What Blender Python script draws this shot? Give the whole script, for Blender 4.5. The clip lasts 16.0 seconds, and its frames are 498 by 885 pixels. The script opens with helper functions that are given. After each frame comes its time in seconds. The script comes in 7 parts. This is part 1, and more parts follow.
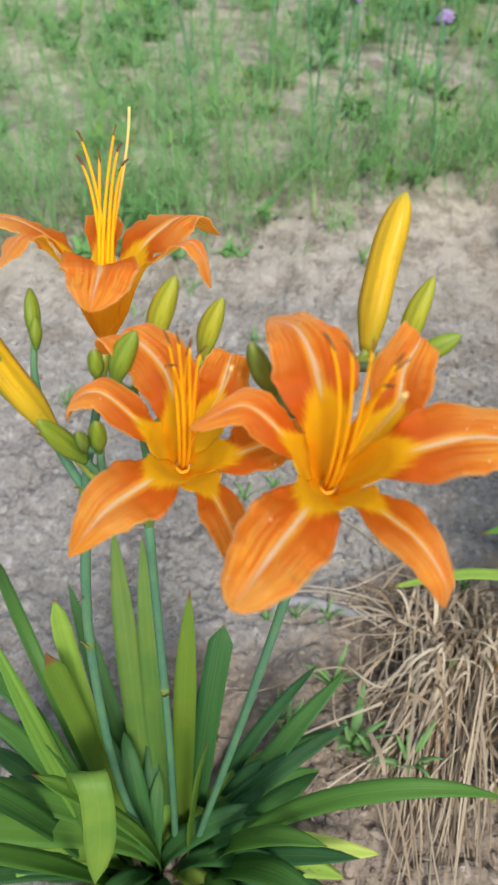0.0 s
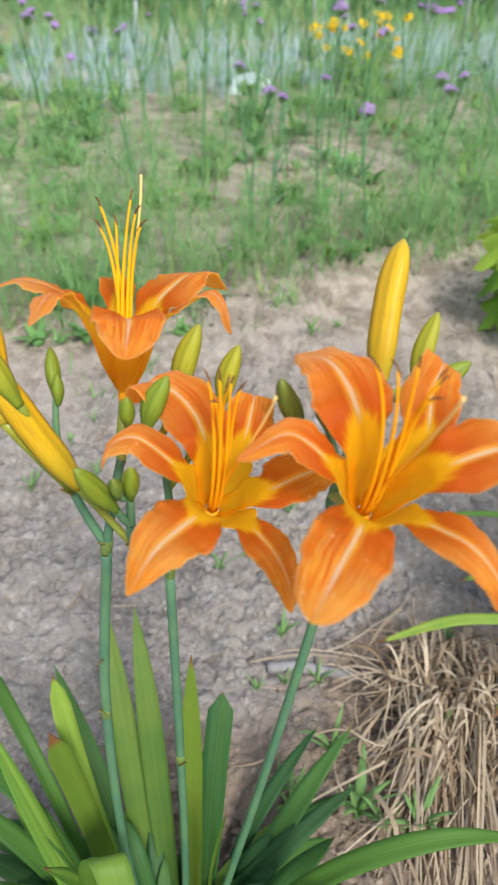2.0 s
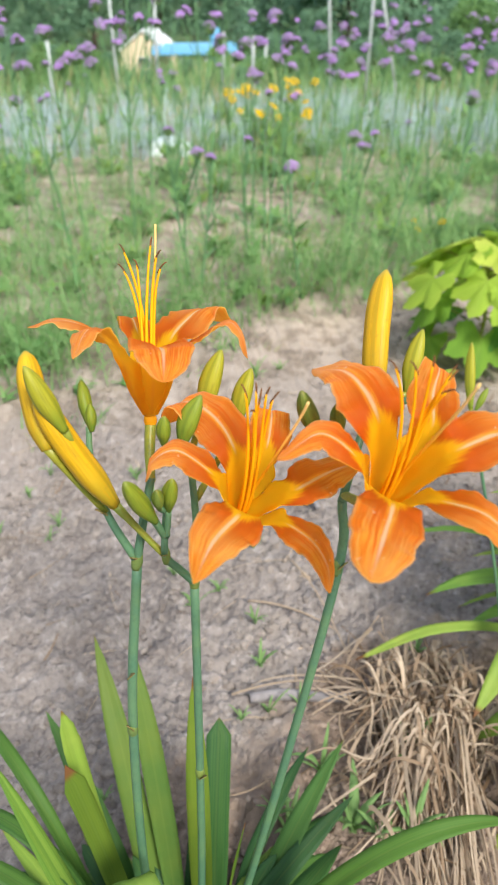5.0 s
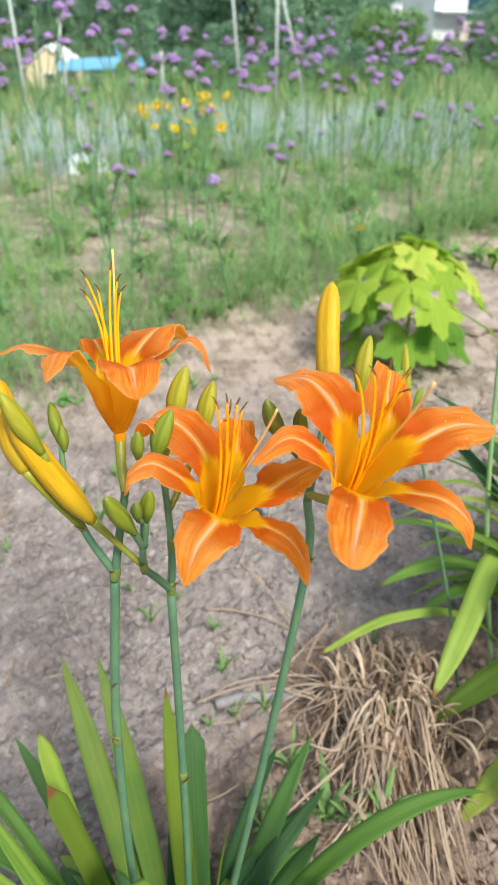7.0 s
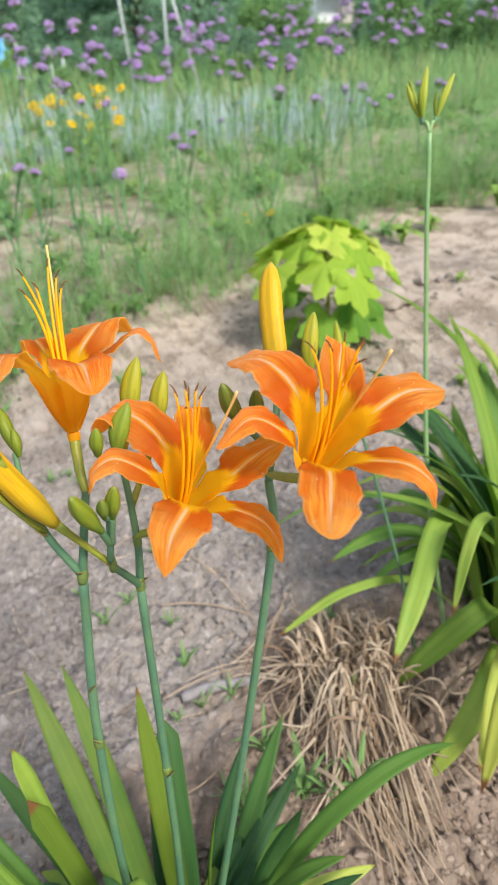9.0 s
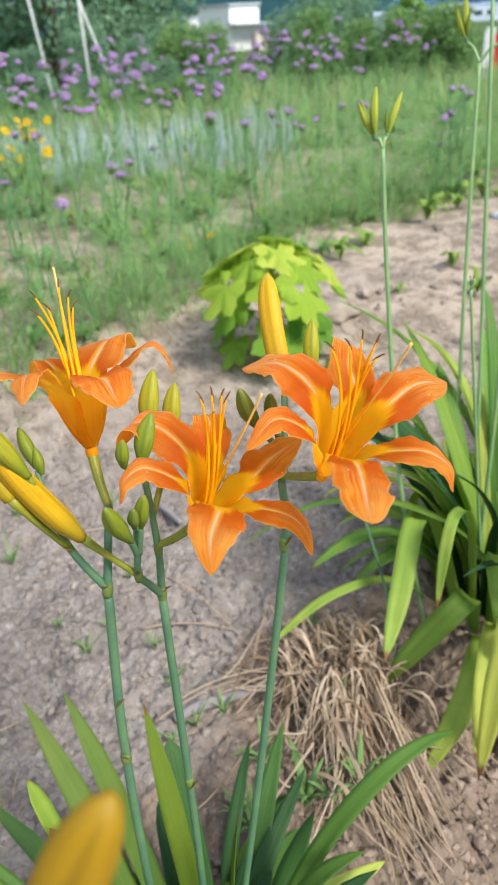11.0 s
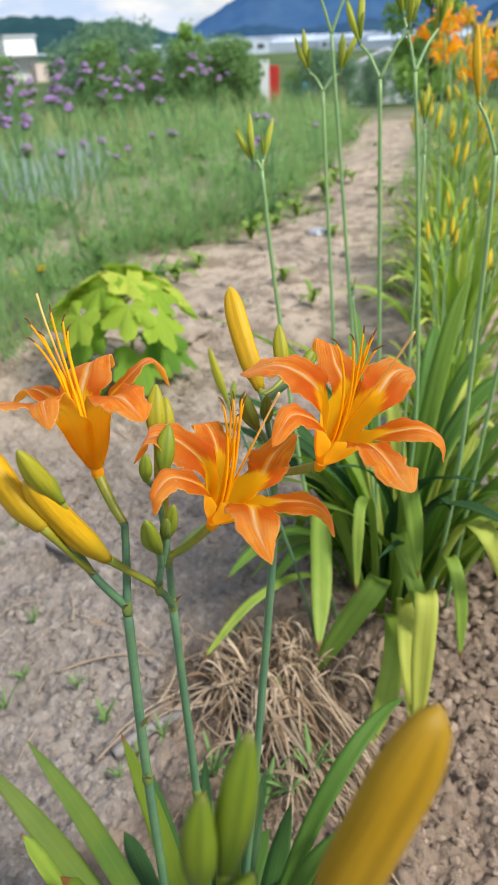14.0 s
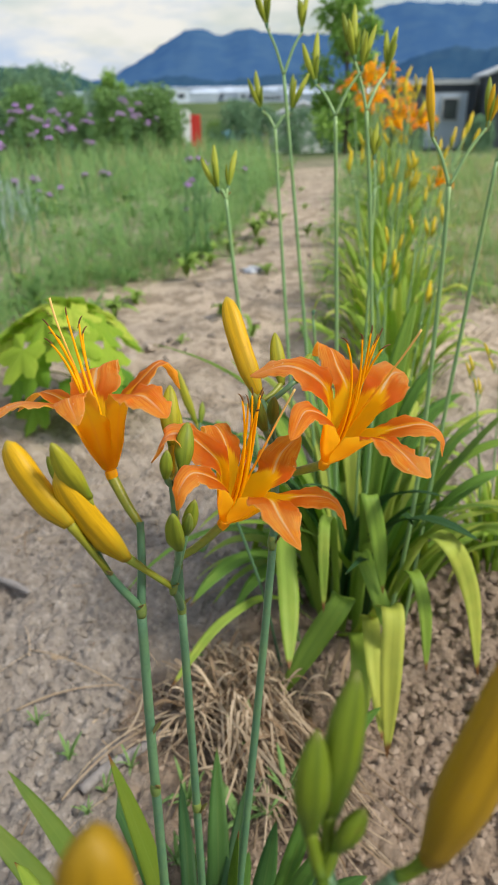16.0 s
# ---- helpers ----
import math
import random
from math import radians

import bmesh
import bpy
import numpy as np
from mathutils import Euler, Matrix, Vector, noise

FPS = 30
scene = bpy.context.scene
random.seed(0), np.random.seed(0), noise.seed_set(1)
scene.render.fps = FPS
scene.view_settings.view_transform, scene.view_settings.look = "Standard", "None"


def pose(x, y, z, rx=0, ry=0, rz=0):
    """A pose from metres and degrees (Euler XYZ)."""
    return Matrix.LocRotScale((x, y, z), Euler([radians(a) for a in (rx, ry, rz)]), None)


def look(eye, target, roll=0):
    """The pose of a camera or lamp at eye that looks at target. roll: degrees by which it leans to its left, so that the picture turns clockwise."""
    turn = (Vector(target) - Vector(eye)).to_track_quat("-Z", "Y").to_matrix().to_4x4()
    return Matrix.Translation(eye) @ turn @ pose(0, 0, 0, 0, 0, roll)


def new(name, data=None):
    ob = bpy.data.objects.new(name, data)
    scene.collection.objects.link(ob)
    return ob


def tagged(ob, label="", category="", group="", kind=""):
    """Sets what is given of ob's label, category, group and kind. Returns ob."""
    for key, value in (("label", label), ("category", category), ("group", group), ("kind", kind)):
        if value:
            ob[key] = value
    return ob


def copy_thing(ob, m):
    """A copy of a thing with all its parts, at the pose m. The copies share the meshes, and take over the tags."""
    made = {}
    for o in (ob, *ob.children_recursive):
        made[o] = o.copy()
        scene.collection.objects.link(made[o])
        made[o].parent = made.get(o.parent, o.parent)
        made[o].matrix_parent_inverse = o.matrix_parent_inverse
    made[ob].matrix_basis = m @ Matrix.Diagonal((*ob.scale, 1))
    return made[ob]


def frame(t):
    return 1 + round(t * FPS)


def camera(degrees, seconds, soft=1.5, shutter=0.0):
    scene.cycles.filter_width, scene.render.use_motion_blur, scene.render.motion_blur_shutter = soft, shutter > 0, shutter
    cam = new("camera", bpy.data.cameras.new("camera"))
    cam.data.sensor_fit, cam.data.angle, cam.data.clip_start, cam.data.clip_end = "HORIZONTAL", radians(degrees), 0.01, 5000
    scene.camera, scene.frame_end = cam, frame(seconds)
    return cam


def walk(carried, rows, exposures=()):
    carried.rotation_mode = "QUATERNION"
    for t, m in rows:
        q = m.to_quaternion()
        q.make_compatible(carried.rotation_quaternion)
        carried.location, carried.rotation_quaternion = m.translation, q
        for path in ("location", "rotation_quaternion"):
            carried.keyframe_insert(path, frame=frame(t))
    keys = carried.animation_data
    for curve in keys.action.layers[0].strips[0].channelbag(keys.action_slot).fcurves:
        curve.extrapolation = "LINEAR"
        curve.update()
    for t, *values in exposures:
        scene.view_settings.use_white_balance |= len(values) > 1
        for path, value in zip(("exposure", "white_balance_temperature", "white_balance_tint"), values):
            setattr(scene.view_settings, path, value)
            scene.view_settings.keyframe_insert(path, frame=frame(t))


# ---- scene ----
cam = camera(38.7, 16.0)
PATH = [
    (0, (0.102, 0.107, 0.973), (0.02, 1.566, -0.392), 1.8),
    (0.5, (0.091, 0.106, 0.957), (-0.001, 1.574, -0.398), 1.7),
    (1, (0.08, 0.114, 0.962), (0.056, 1.655, -0.312), 1.3),
    (1.5, (0.076, 0.094, 0.966), (0.112, 1.687, -0.243), 1.3),
    (2, (0.06, 0.083, 0.963), (0.123, 1.69, -0.226), 1.2),
    (2.5, (0.046, 0.059, 0.969), (0.159, 1.681, -0.195), 1.1),
    (3, (0.033, 0.045, 0.97), (0.177, 1.683, -0.168), 1.2),
    (3.2, (0.031, 0.04, 0.969), (0.17, 1.687, -0.158), 0.8),
    (5.3, (0.004, 0.034, 0.971), (0.289, 1.708, -0.086), 1.0),
    (5.5, (0.004, 0.031, 0.979), (0.31, 1.707, -0.07), 1.1),
    (6, (-0.004, 0.023, 0.981), (0.373, 1.689, -0.059), 1.4),
    (6.5, (-0.011, 0.018, 0.979), (0.402, 1.672, -0.067), 1.1),
    (7, (-0.02, 0.019, 0.982), (0.423, 1.667, -0.061), 0.2),
    (7.5, (-0.025, 0.023, 0.983), (0.463, 1.655, -0.066), -0.8),
    (8, (-0.031, 0.03, 0.976), (0.51, 1.635, -0.089), -1.5),
    (8.5, (-0.041, 0.025, 0.972), (0.574, 1.605, -0.089), -1.6),
    (8.7, (-0.038, 0.022, 0.979), (0.584, 1.596, -0.087), -1.7),
    (11, (-0.09, 0.024, 0.979), (0.698, 1.554, -0.041), -3.3),
    (11.5, (-0.108, 0.021, 0.976), (0.804, 1.511, 0.002), -1.8),
    (12, (-0.128, 0.032, 0.982), (0.919, 1.455, 0.046), -2.2),
    (12.5, (-0.141, 0.043, 0.996), (0.965, 1.403, 0.032), -3.7),
    (13, (-0.155, 0.043, 0.998), (1.012, 1.348, 0.031), -2.2),
    (13.5, (-0.183, 0.047, 0.994), (1.0, 1.33, 0.017), -2.7),
    (14, (-0.198, 0.067, 0.984), (0.991, 1.341, 0.002), -2.8),
    (14.5, (-0.208, 0.077, 0.969), (0.998, 1.335, -0.012), -2.0),
    (15, (-0.218, 0.082, 0.967), (1.056, 1.315, 0.041), -1.9),
    (15.5, (-0.233, 0.082, 0.985), (1.105, 1.27, 0.092), -1.1),
    (16, (-0.255, 0.091, 0.968), (1.112, 1.249, 0.08), -0.9),
]
walk(cam, [(t, look(eye, target, roll)) for t, eye, target, roll in PATH], [(0, 0.40, 6100, 4), (3, 0.52, 6300, 8), (5.5, 0.61, 6500, 10), (8.5, 0.58, 6500, 10), (11.5, 0.53, 6450, 9), (13, 0.40, 6600, 10), (15.4, 0.33, 6850, 7), (16, 0.18, 6950, 7)])
cam.data.dof.use_dof, cam.data.dof.focus_distance, cam.data.dof.aperture_fstop = True, 0.50, 14.5

# ---- light ----
SUN_AZ, SUN_EL = 162.0, 48.0
world = bpy.data.worlds.new("world")
scene.world = world
world.use_nodes = True
wt = world.node_tree
wt.nodes.clear()


def wnode(kind, **values):
    n = wt.nodes.new(kind)
    for k, v in values.items():
        n.inputs[k].default_value = v
    return n


sky = wnode("ShaderNodeTexSky")
sky.sky_type, sky.sun_disc = "NISHITA", False
sky.sun_elevation, sky.sun_rotation = radians(SUN_EL), radians(SUN_AZ)
sky_light = wnode("ShaderNodeBackground", Strength=0.10)
cloud_light = wnode("ShaderNodeBackground", Strength=0.78)
sky_dir = wnode("ShaderNodeTexCoord")
sky_map = wnode("ShaderNodeMapping", Scale=(1.0, 1.0, 3.2))
sky_noise = wnode("ShaderNodeTexNoise", Scale=3.4, Detail=6.0, Roughness=0.55)
sky_ramp = wt.nodes.new("ShaderNodeValToRGB")
sky_ramp.color_ramp.elements[0].position, sky_ramp.color_ramp.elements[1].position = 0.34, 0.54
shade_noise = wnode("ShaderNodeTexNoise", Scale=4.6, Detail=5.0, Roughness=0.55)
shade_ramp = wt.nodes.new("ShaderNodeValToRGB")
shade_ramp.color_ramp.elements[0].position, shade_ramp.color_ramp.elements[1].position = 0.44, 0.58
shade_ramp.color_ramp.elements[0].color, shade_ramp.color_ramp.elements[1].color = (0.60, 0.74, 1.0, 1), (1.0, 1.0, 1.0, 1)
sky_mix = wnode("ShaderNodeMixShader")
sky_out = wnode("ShaderNodeOutputWorld")
wt.links.new(sky_dir.outputs["Generated"], sky_map.inputs["Vector"])
wt.links.new(sky_map.outputs[0], sky_noise.inputs["Vector"])
wt.links.new(sky_noise.outputs[0], sky_ramp.inputs[0])
wt.links.new(sky_map.outputs[0], shade_noise.inputs["Vector"])
wt.links.new(shade_noise.outputs[0], shade_ramp.inputs[0])
wt.links.new(shade_ramp.outputs[0], cloud_light.inputs[0])
wt.links.new(sky.outputs[0], sky_light.inputs[0])
wt.links.new(sky_ramp.outputs[0], sky_mix.inputs[0])
wt.links.new(sky_light.outputs[0], sky_mix.inputs[1])
wt.links.new(cloud_light.outputs[0], sky_mix.inputs[2])
wt.links.new(sky_mix.outputs[0], sky_out.inputs[0])

sun = new("sun", bpy.data.lights.new("sun", "SUN"))
sun.data.energy, sun.data.angle, sun.data.color = 3.6, radians(15), (1.0, 0.955, 0.88)
sun.rotation_euler = (radians(90 - SUN_EL), 0, radians(180 - SUN_AZ))


# ---- materials ----
class Mat:
    """A node material with short helpers."""

    def __init__(self, name, rough=0.5, spec=0.5, metal=0.0):
        self.m = bpy.data.materials.new(name)
        self.m.use_nodes = True
        self.t = self.m.node_tree
        self.t.nodes.clear()
        self.out = self.t.nodes.new("ShaderNodeOutputMaterial")
        self.b = self.t.nodes.new("ShaderNodeBsdfPrincipled")
        self.b.inputs["Roughness"].default_value = rough
        self.b.inputs["Specular IOR Level"].default_value = spec
        self.b.inputs["Metallic"].default_value = metal
        self.link(self.b.outputs[0], self.out.inputs[0])

    def link(self, a, b):
        self.t.links.new(a, b)

    def node(self, kind, **values):
        n = self.t.nodes.new(kind)
        for k, v in values.items():
            n.inputs[k].default_value = v
        return n

    def put(self, socket, value):
        if isinstance(value, (int, float, tuple)):
            socket.default_value = value
        else:
            self.link(value, socket)

    def coords(self, scale=(1, 1, 1), which="Object"):
        c = self.node("ShaderNodeTexCoord")
        m = self.node("ShaderNodeMapping", Scale=scale)
        self.link(c.outputs[which], m.inputs[0])
        return m.outputs[0]

    def noise(self, scale, detail=4.0, rough=0.55, vec=None, dist=0.0):
        n = self.node("ShaderNodeTexNoise", Scale=scale, Detail=detail, Roughness=rough, Distortion=dist)
        self.link(vec if vec is not None else self.coords(), n.inputs["Vector"])
        return n.outputs[0]

    def uv(self):
        u = self.node("ShaderNodeUVMap")
        s = self.node("ShaderNodeSeparateXYZ")
        self.link(u.outputs[0], s.inputs[0])
        return s.outputs[0], s.outputs[1], u.outputs[0]

    def math(self, op, a, b=0.0, c=0.0):
        n = self.node("ShaderNodeMath")
        n.operation = op
        for i, v in enumerate((a, b, c)):
            self.put(n.inputs[i], v)
        return n.outputs[0]

    def step(self, x, lo, hi, a=0.0, b=1.0):
        n = self.node("ShaderNodeMapRange")
        n.interpolation_type = "SMOOTHSTEP"
        for i, v in enumerate((x, lo, hi, a, b)):
            self.put(n.inputs[i], v)
        return n.outputs[0]

    def mix(self, fac, a, b, mode="MIX"):
        n = self.node("ShaderNodeMix")
        n.data_type, n.blend_type = "RGBA", mode
        self.put(n.inputs[0], fac)
        self.put(n.inputs[6], a + (1,) if isinstance(a, tuple) else a)
        self.put(n.inputs[7], b + (1,) if isinstance(b, tuple) else b)
        return n.outputs[2]

    def rand(self):
        return self.node("ShaderNodeObjectInfo").outputs["Random"]

    def island(self):
        return self.node("ShaderNodeNewGeometry").outputs["Random Per Island"]

    def color(self, c):
        self.put(self.b.inputs["Base Color"], c + (1,) if isinstance(c, tuple) else c)
        self.c = c
        return self

    def bump(self, height, strength=0.3, dist=0.001):
        n = self.node("ShaderNodeBump", Strength=strength, Distance=dist)
        self.link(height, n.inputs["Height"])
        self.link(n.outputs[0], self.b.inputs["Normal"])
        return self

    def thin(self, amount=0.3, tint=None):
        """Lets light through, for leaves and petals."""
        tr = self.node("ShaderNodeBsdfTranslucent")
        c = self.c if tint is None else tint
        self.put(tr.inputs[0], c + (1,) if isinstance(c, tuple) else c)
        mx = self.node("ShaderNodeMixShader", Fac=amount)
        self.link(self.b.outputs[0], mx.inputs[1])
        self.link(tr.outputs[0], mx.inputs[2])
        self.link(mx.outputs[0], self.out.inputs[0])
        return self


def petal_material(name, stripe, face, red=1.0):
    k = Mat(name, rough=0.5, spec=0.2)
    u, v, uv = k.uv()
    off = k.math("SUBTRACT", v, 0.5)
    side = k.math("ABSOLUTE", off)
    # veins run out from the midrib towards the tip and bend to the edge
    slant = k.node("ShaderNodeCombineXYZ")
    k.link(k.math("SUBTRACT", u, k.math("MULTIPLY", side, 0.45)), slant.inputs[0])
    k.link(v, slant.inputs[1])

    def streaks(along, across, scale, detail, rough, warp):
        m = k.node("ShaderNodeMapping", Scale=(along, across, 1.0))
        k.link(slant.outputs[0], m.inputs[0])
        return k.noise(scale, detail, rough, m.outputs[0], warp)

    veins = streaks(4.0, 10.0, 1.5, 4.0, 0.6, 0.5)
    fine = streaks(3.0, 30.0, 1.0, 2.0, 0.5, 0.4)
    wob = k.noise(70.0, 4.0, 0.6)
    big = k.noise(28.0, 3.0)
    crinkle = k.noise(210.0, 3.0, 0.6)
    orange = k.mix(k.step(veins, 0.40, 0.60), (1.0, 0.47, 0.055), (0.91, 0.24, 0.012))
    orange = k.mix(k.math("MULTIPLY", k.step(fine, 0.52, 0.62), 0.8), orange, (0.76, 0.12, 0.006))
    orange = k.mix(k.math("MULTIPLY", k.step(fine, 0.46, 0.36), 0.7), orange, (1.0, 0.62, 0.18))
    orange = k.mix(k.math("MULTIPLY", k.step(big, 0.46, 0.70), 0.5), orange, (1.0, 0.54, 0.16))
    rim = k.step(k.math("ADD", side, k.math("MULTIPLY", wob, 0.07)), 0.475, 0.545)
    orange = k.mix(k.math("MULTIPLY", rim, 0.75), orange, (1.0, 0.64, 0.34))
    if face:
        uu = k.math("ADD", u, k.math("MULTIPLY", k.math("SUBTRACT", veins, 0.5), 0.09))
        uu = k.math("ADD", uu, k.math("MULTIPLY", k.math("SUBTRACT", fine, 0.5), 0.06))
        uu = k.math("ADD", uu, k.math("MULTIPLY", k.math("SUBTRACT", big, 0.5), 0.08))
        uu = k.math("ADD", uu, k.math("MULTIPLY", side, 0.30))
        eye = k.math("MULTIPLY", k.step(uu, 0.50, 0.56), k.step(uu, 0.94, 0.58))
        eye = k.math("MULTIPLY", eye, k.step(side, 0.04, 0.12))
        c = k.mix(k.math("MULTIPLY", eye, red), orange, (0.64, 0.06, 0.005))
        c = k.mix(k.step(uu, 0.60, 0.53), c, (1.0, 0.56, 0.006))
        line = k.math("MULTIPLY", k.step(k.math("ADD", side, k.math("MULTIPLY", k.math("SUBTRACT", wob, 0.5), 0.03)), stripe, stripe * 0.4), k.step(u, 0.48, 0.56))
        line = k.math("MULTIPLY", line, k.step(u, 1.0, 0.78, 0.1, 0.85))
        c = k.mix(line, c, (1.0, 0.80, 0.56))
    else:
        c = k.mix(k.step(u, 0.52, 0.86), (1.0, 0.66, 0.026), orange)
        c = k.mix(k.math("MULTIPLY", k.step(side, 0.08, 0.02), 0.4), c, (0.9, 0.5, 0.10))
    speck = k.math("MULTIPLY", k.step(k.noise(420.0, 1.0), 0.68, 0.74), k.step(k.noise(45.0, 2.0), 0.52, 0.6))
    speck = k.math("MULTIPLY", speck, k.step(u, 0.6, 0.7))
    c = k.mix(k.math("MULTIPLY", speck, 0.8), c, (0.95, 0.75, 0.55))
    relief = k.math("ADD", k.math("MULTIPLY", veins, 0.8), k.math("ADD", k.math("MULTIPLY", wob, 0.5), k.math("ADD", k.math("MULTIPLY", fine, 0.5), k.math("MULTIPLY", crinkle, 0.25))))
    k.link(k.math("MULTIPLY", k.step(u, 0.58, 0.8), 0.5), k.b.inputs["Sheen Weight"])
    k.b.inputs["Sheen Roughness"].default_value = 0.45
    k.b.inputs["Sheen Tint"].default_value = (1.0, 0.84, 0.70, 1)
    k.color(c).bump(relief, 0.5, 0.0020)
    return k.thin(0.72 if face else 0.84, k.mix(0.42 if face else 0.5, c, (1.0, 0.84, 0.24) if face else (1.0, 0.90, 0.36))).m


def bud_material(name, low, high, tip):
    k = Mat(name, rough=0.5, spec=0.3)
    u, v, uv = k.uv()
    m = k.node("ShaderNodeMapping", Scale=(1.2, 6.0, 1.0))
    k.link(uv, m.inputs[0])
    streak = k.noise(2.0, 4.0, 0.6, m.outputs[0])
    c = k.mix(k.step(u, 0.0, 0.55), low, high)
    groove = k.step(k.math("COSINE", k.math("MULTIPLY", v, 9.425)), 0.7, 1.0)
    c = k.mix(k.math("MULTIPLY", groove, 0.4), c, tuple(x * 0.5 for x in low))
    c = k.mix(k.step(streak, 0.42, 0.68), c, tuple(x * 0.74 for x in high))
    c = k.mix(k.step(u, 0.9, 1.0), c, tip)
    c = k.mix(k.math("MULTIPLY", k.step(k.noise(240.0, 2.0), 0.62, 0.72), 0.18), c, (0.24, 0.16, 0.04))
    return k.color(c).bump(streak, 0.3, 0.0008).thin(0.12).m


def leaf_material(name, dark, light, yellow, dry_tip=0.02, wear=0.55, rough=0.5, spec=0.3):
    """Strap leaves with lengthwise veins, some of them turning yellow."""
    k = Mat(name, rough=rough, spec=spec)
    u, v, uv = k.uv()
    m = k.node("ShaderNodeMapping", Scale=(0.7, 22.0, 1.0))
    k.link(uv, m.inputs[0])
    streak = k.noise(1.0, 2.0, 0.5, m.outputs[0])
    r = k.rand()
    blot = k.noise(22.0, 4.0)
    c = k.mix(r, dark, light)
    c = k.mix(k.math("MULTIPLY", k.step(streak, 0.4, 0.65), 0.55), c, light)
    age = k.math("ADD", k.math("MULTIPLY", k.step(r, wear, 1.0), 0.55), k.math("MULTIPLY", u, 0.32))
    age = k.math("ADD", age, k.math("MULTIPLY", k.math("SUBTRACT", blot, 0.5), 0.6))
    c = k.mix(k.step(age, 0.3, 0.85), c, yellow)
    rib = k.step(k.math("ABSOLUTE", k.math("SUBTRACT", v, 0.5)), 0.07, 0.0)
    c = k.mix(k.math("MULTIPLY", rib, 0.16), c, (0.34, 0.44, 0.09))
    tip = k.step(k.math("ADD", u, k.math("MULTIPLY", blot, 0.06)), 1.03 - dry_tip, 1.06 - dry_tip)
    c = k.mix(tip, c, (0.26, 0.12, 0.045))
    return k.color(c).bump(streak, 0.35, 0.0015).thin(0.48).m


def plain_leaf(name, a, b, thin=0.35, scale=9.0, rough=0.55):
    """Small foliage: hue differs from piece to piece."""
    k = Mat(name, rough=rough, spec=0.12)
    c = k.mix(k.island(), a, b)
    c = k.mix(k.math("MULTIPLY", k.noise(scale, 3.0), 0.5), c, tuple(x * 0.6 for x in a))
    return k.color(c).thin(thin).m


def two_tone(name, a, b, scale=8.0, rough=0.7, bump=0.3, dist=0.003, spec=0.3):
    k = Mat(name, rough=rough, spec=spec)
    n = k.noise(scale, 6.0, 0.6)
    fine = k.noise(scale * 9, 3.0, 0.6)
    c = k.mix(k.step(n, 0.32, 0.7), a, b)
    c = k.mix(k.math("MULTIPLY", k.step(fine, 0.45, 0.75), 0.35), c, tuple(x * 0.6 for x in a))
    return k.color(c).bump(fine, bump, dist).m


def dug_and_shaded_soil(k, vec, mid):
    """Browner soil: the freshly turned mound, plus shade painted under the near clump and straw."""
    sep = k.node("ShaderNodeSeparateXYZ")
    k.link(vec, sep.inputs[0])
    spots = []
    # the first spot is the dug mound; the other two paint in shade
    for x, y, kx, ky in ((0.58, 0.45, 1.7, 2.6), (0.10, 0.46, 3.2, 4.4), (0.36, 0.62, 5.0, 4.5)):
        dx = k.math("MULTIPLY", k.math("SUBTRACT", sep.outputs[0], x), kx)
        dy = k.math("MULTIPLY", k.math("SUBTRACT", sep.outputs[1], y), ky)
        d = k.math("ADD", k.math("MULTIPLY", dx, dx), k.math("MULTIPLY", dy, dy))
        spots.append(k.step(k.math("ADD", d, k.math("MULTIPLY", k.math("SUBTRACT", mid, 0.5), 1.6)), 1.1, 0.5))
    return k.math("MAXIMUM", k.math("MAXIMUM", spots[0], spots[1]), spots[2])


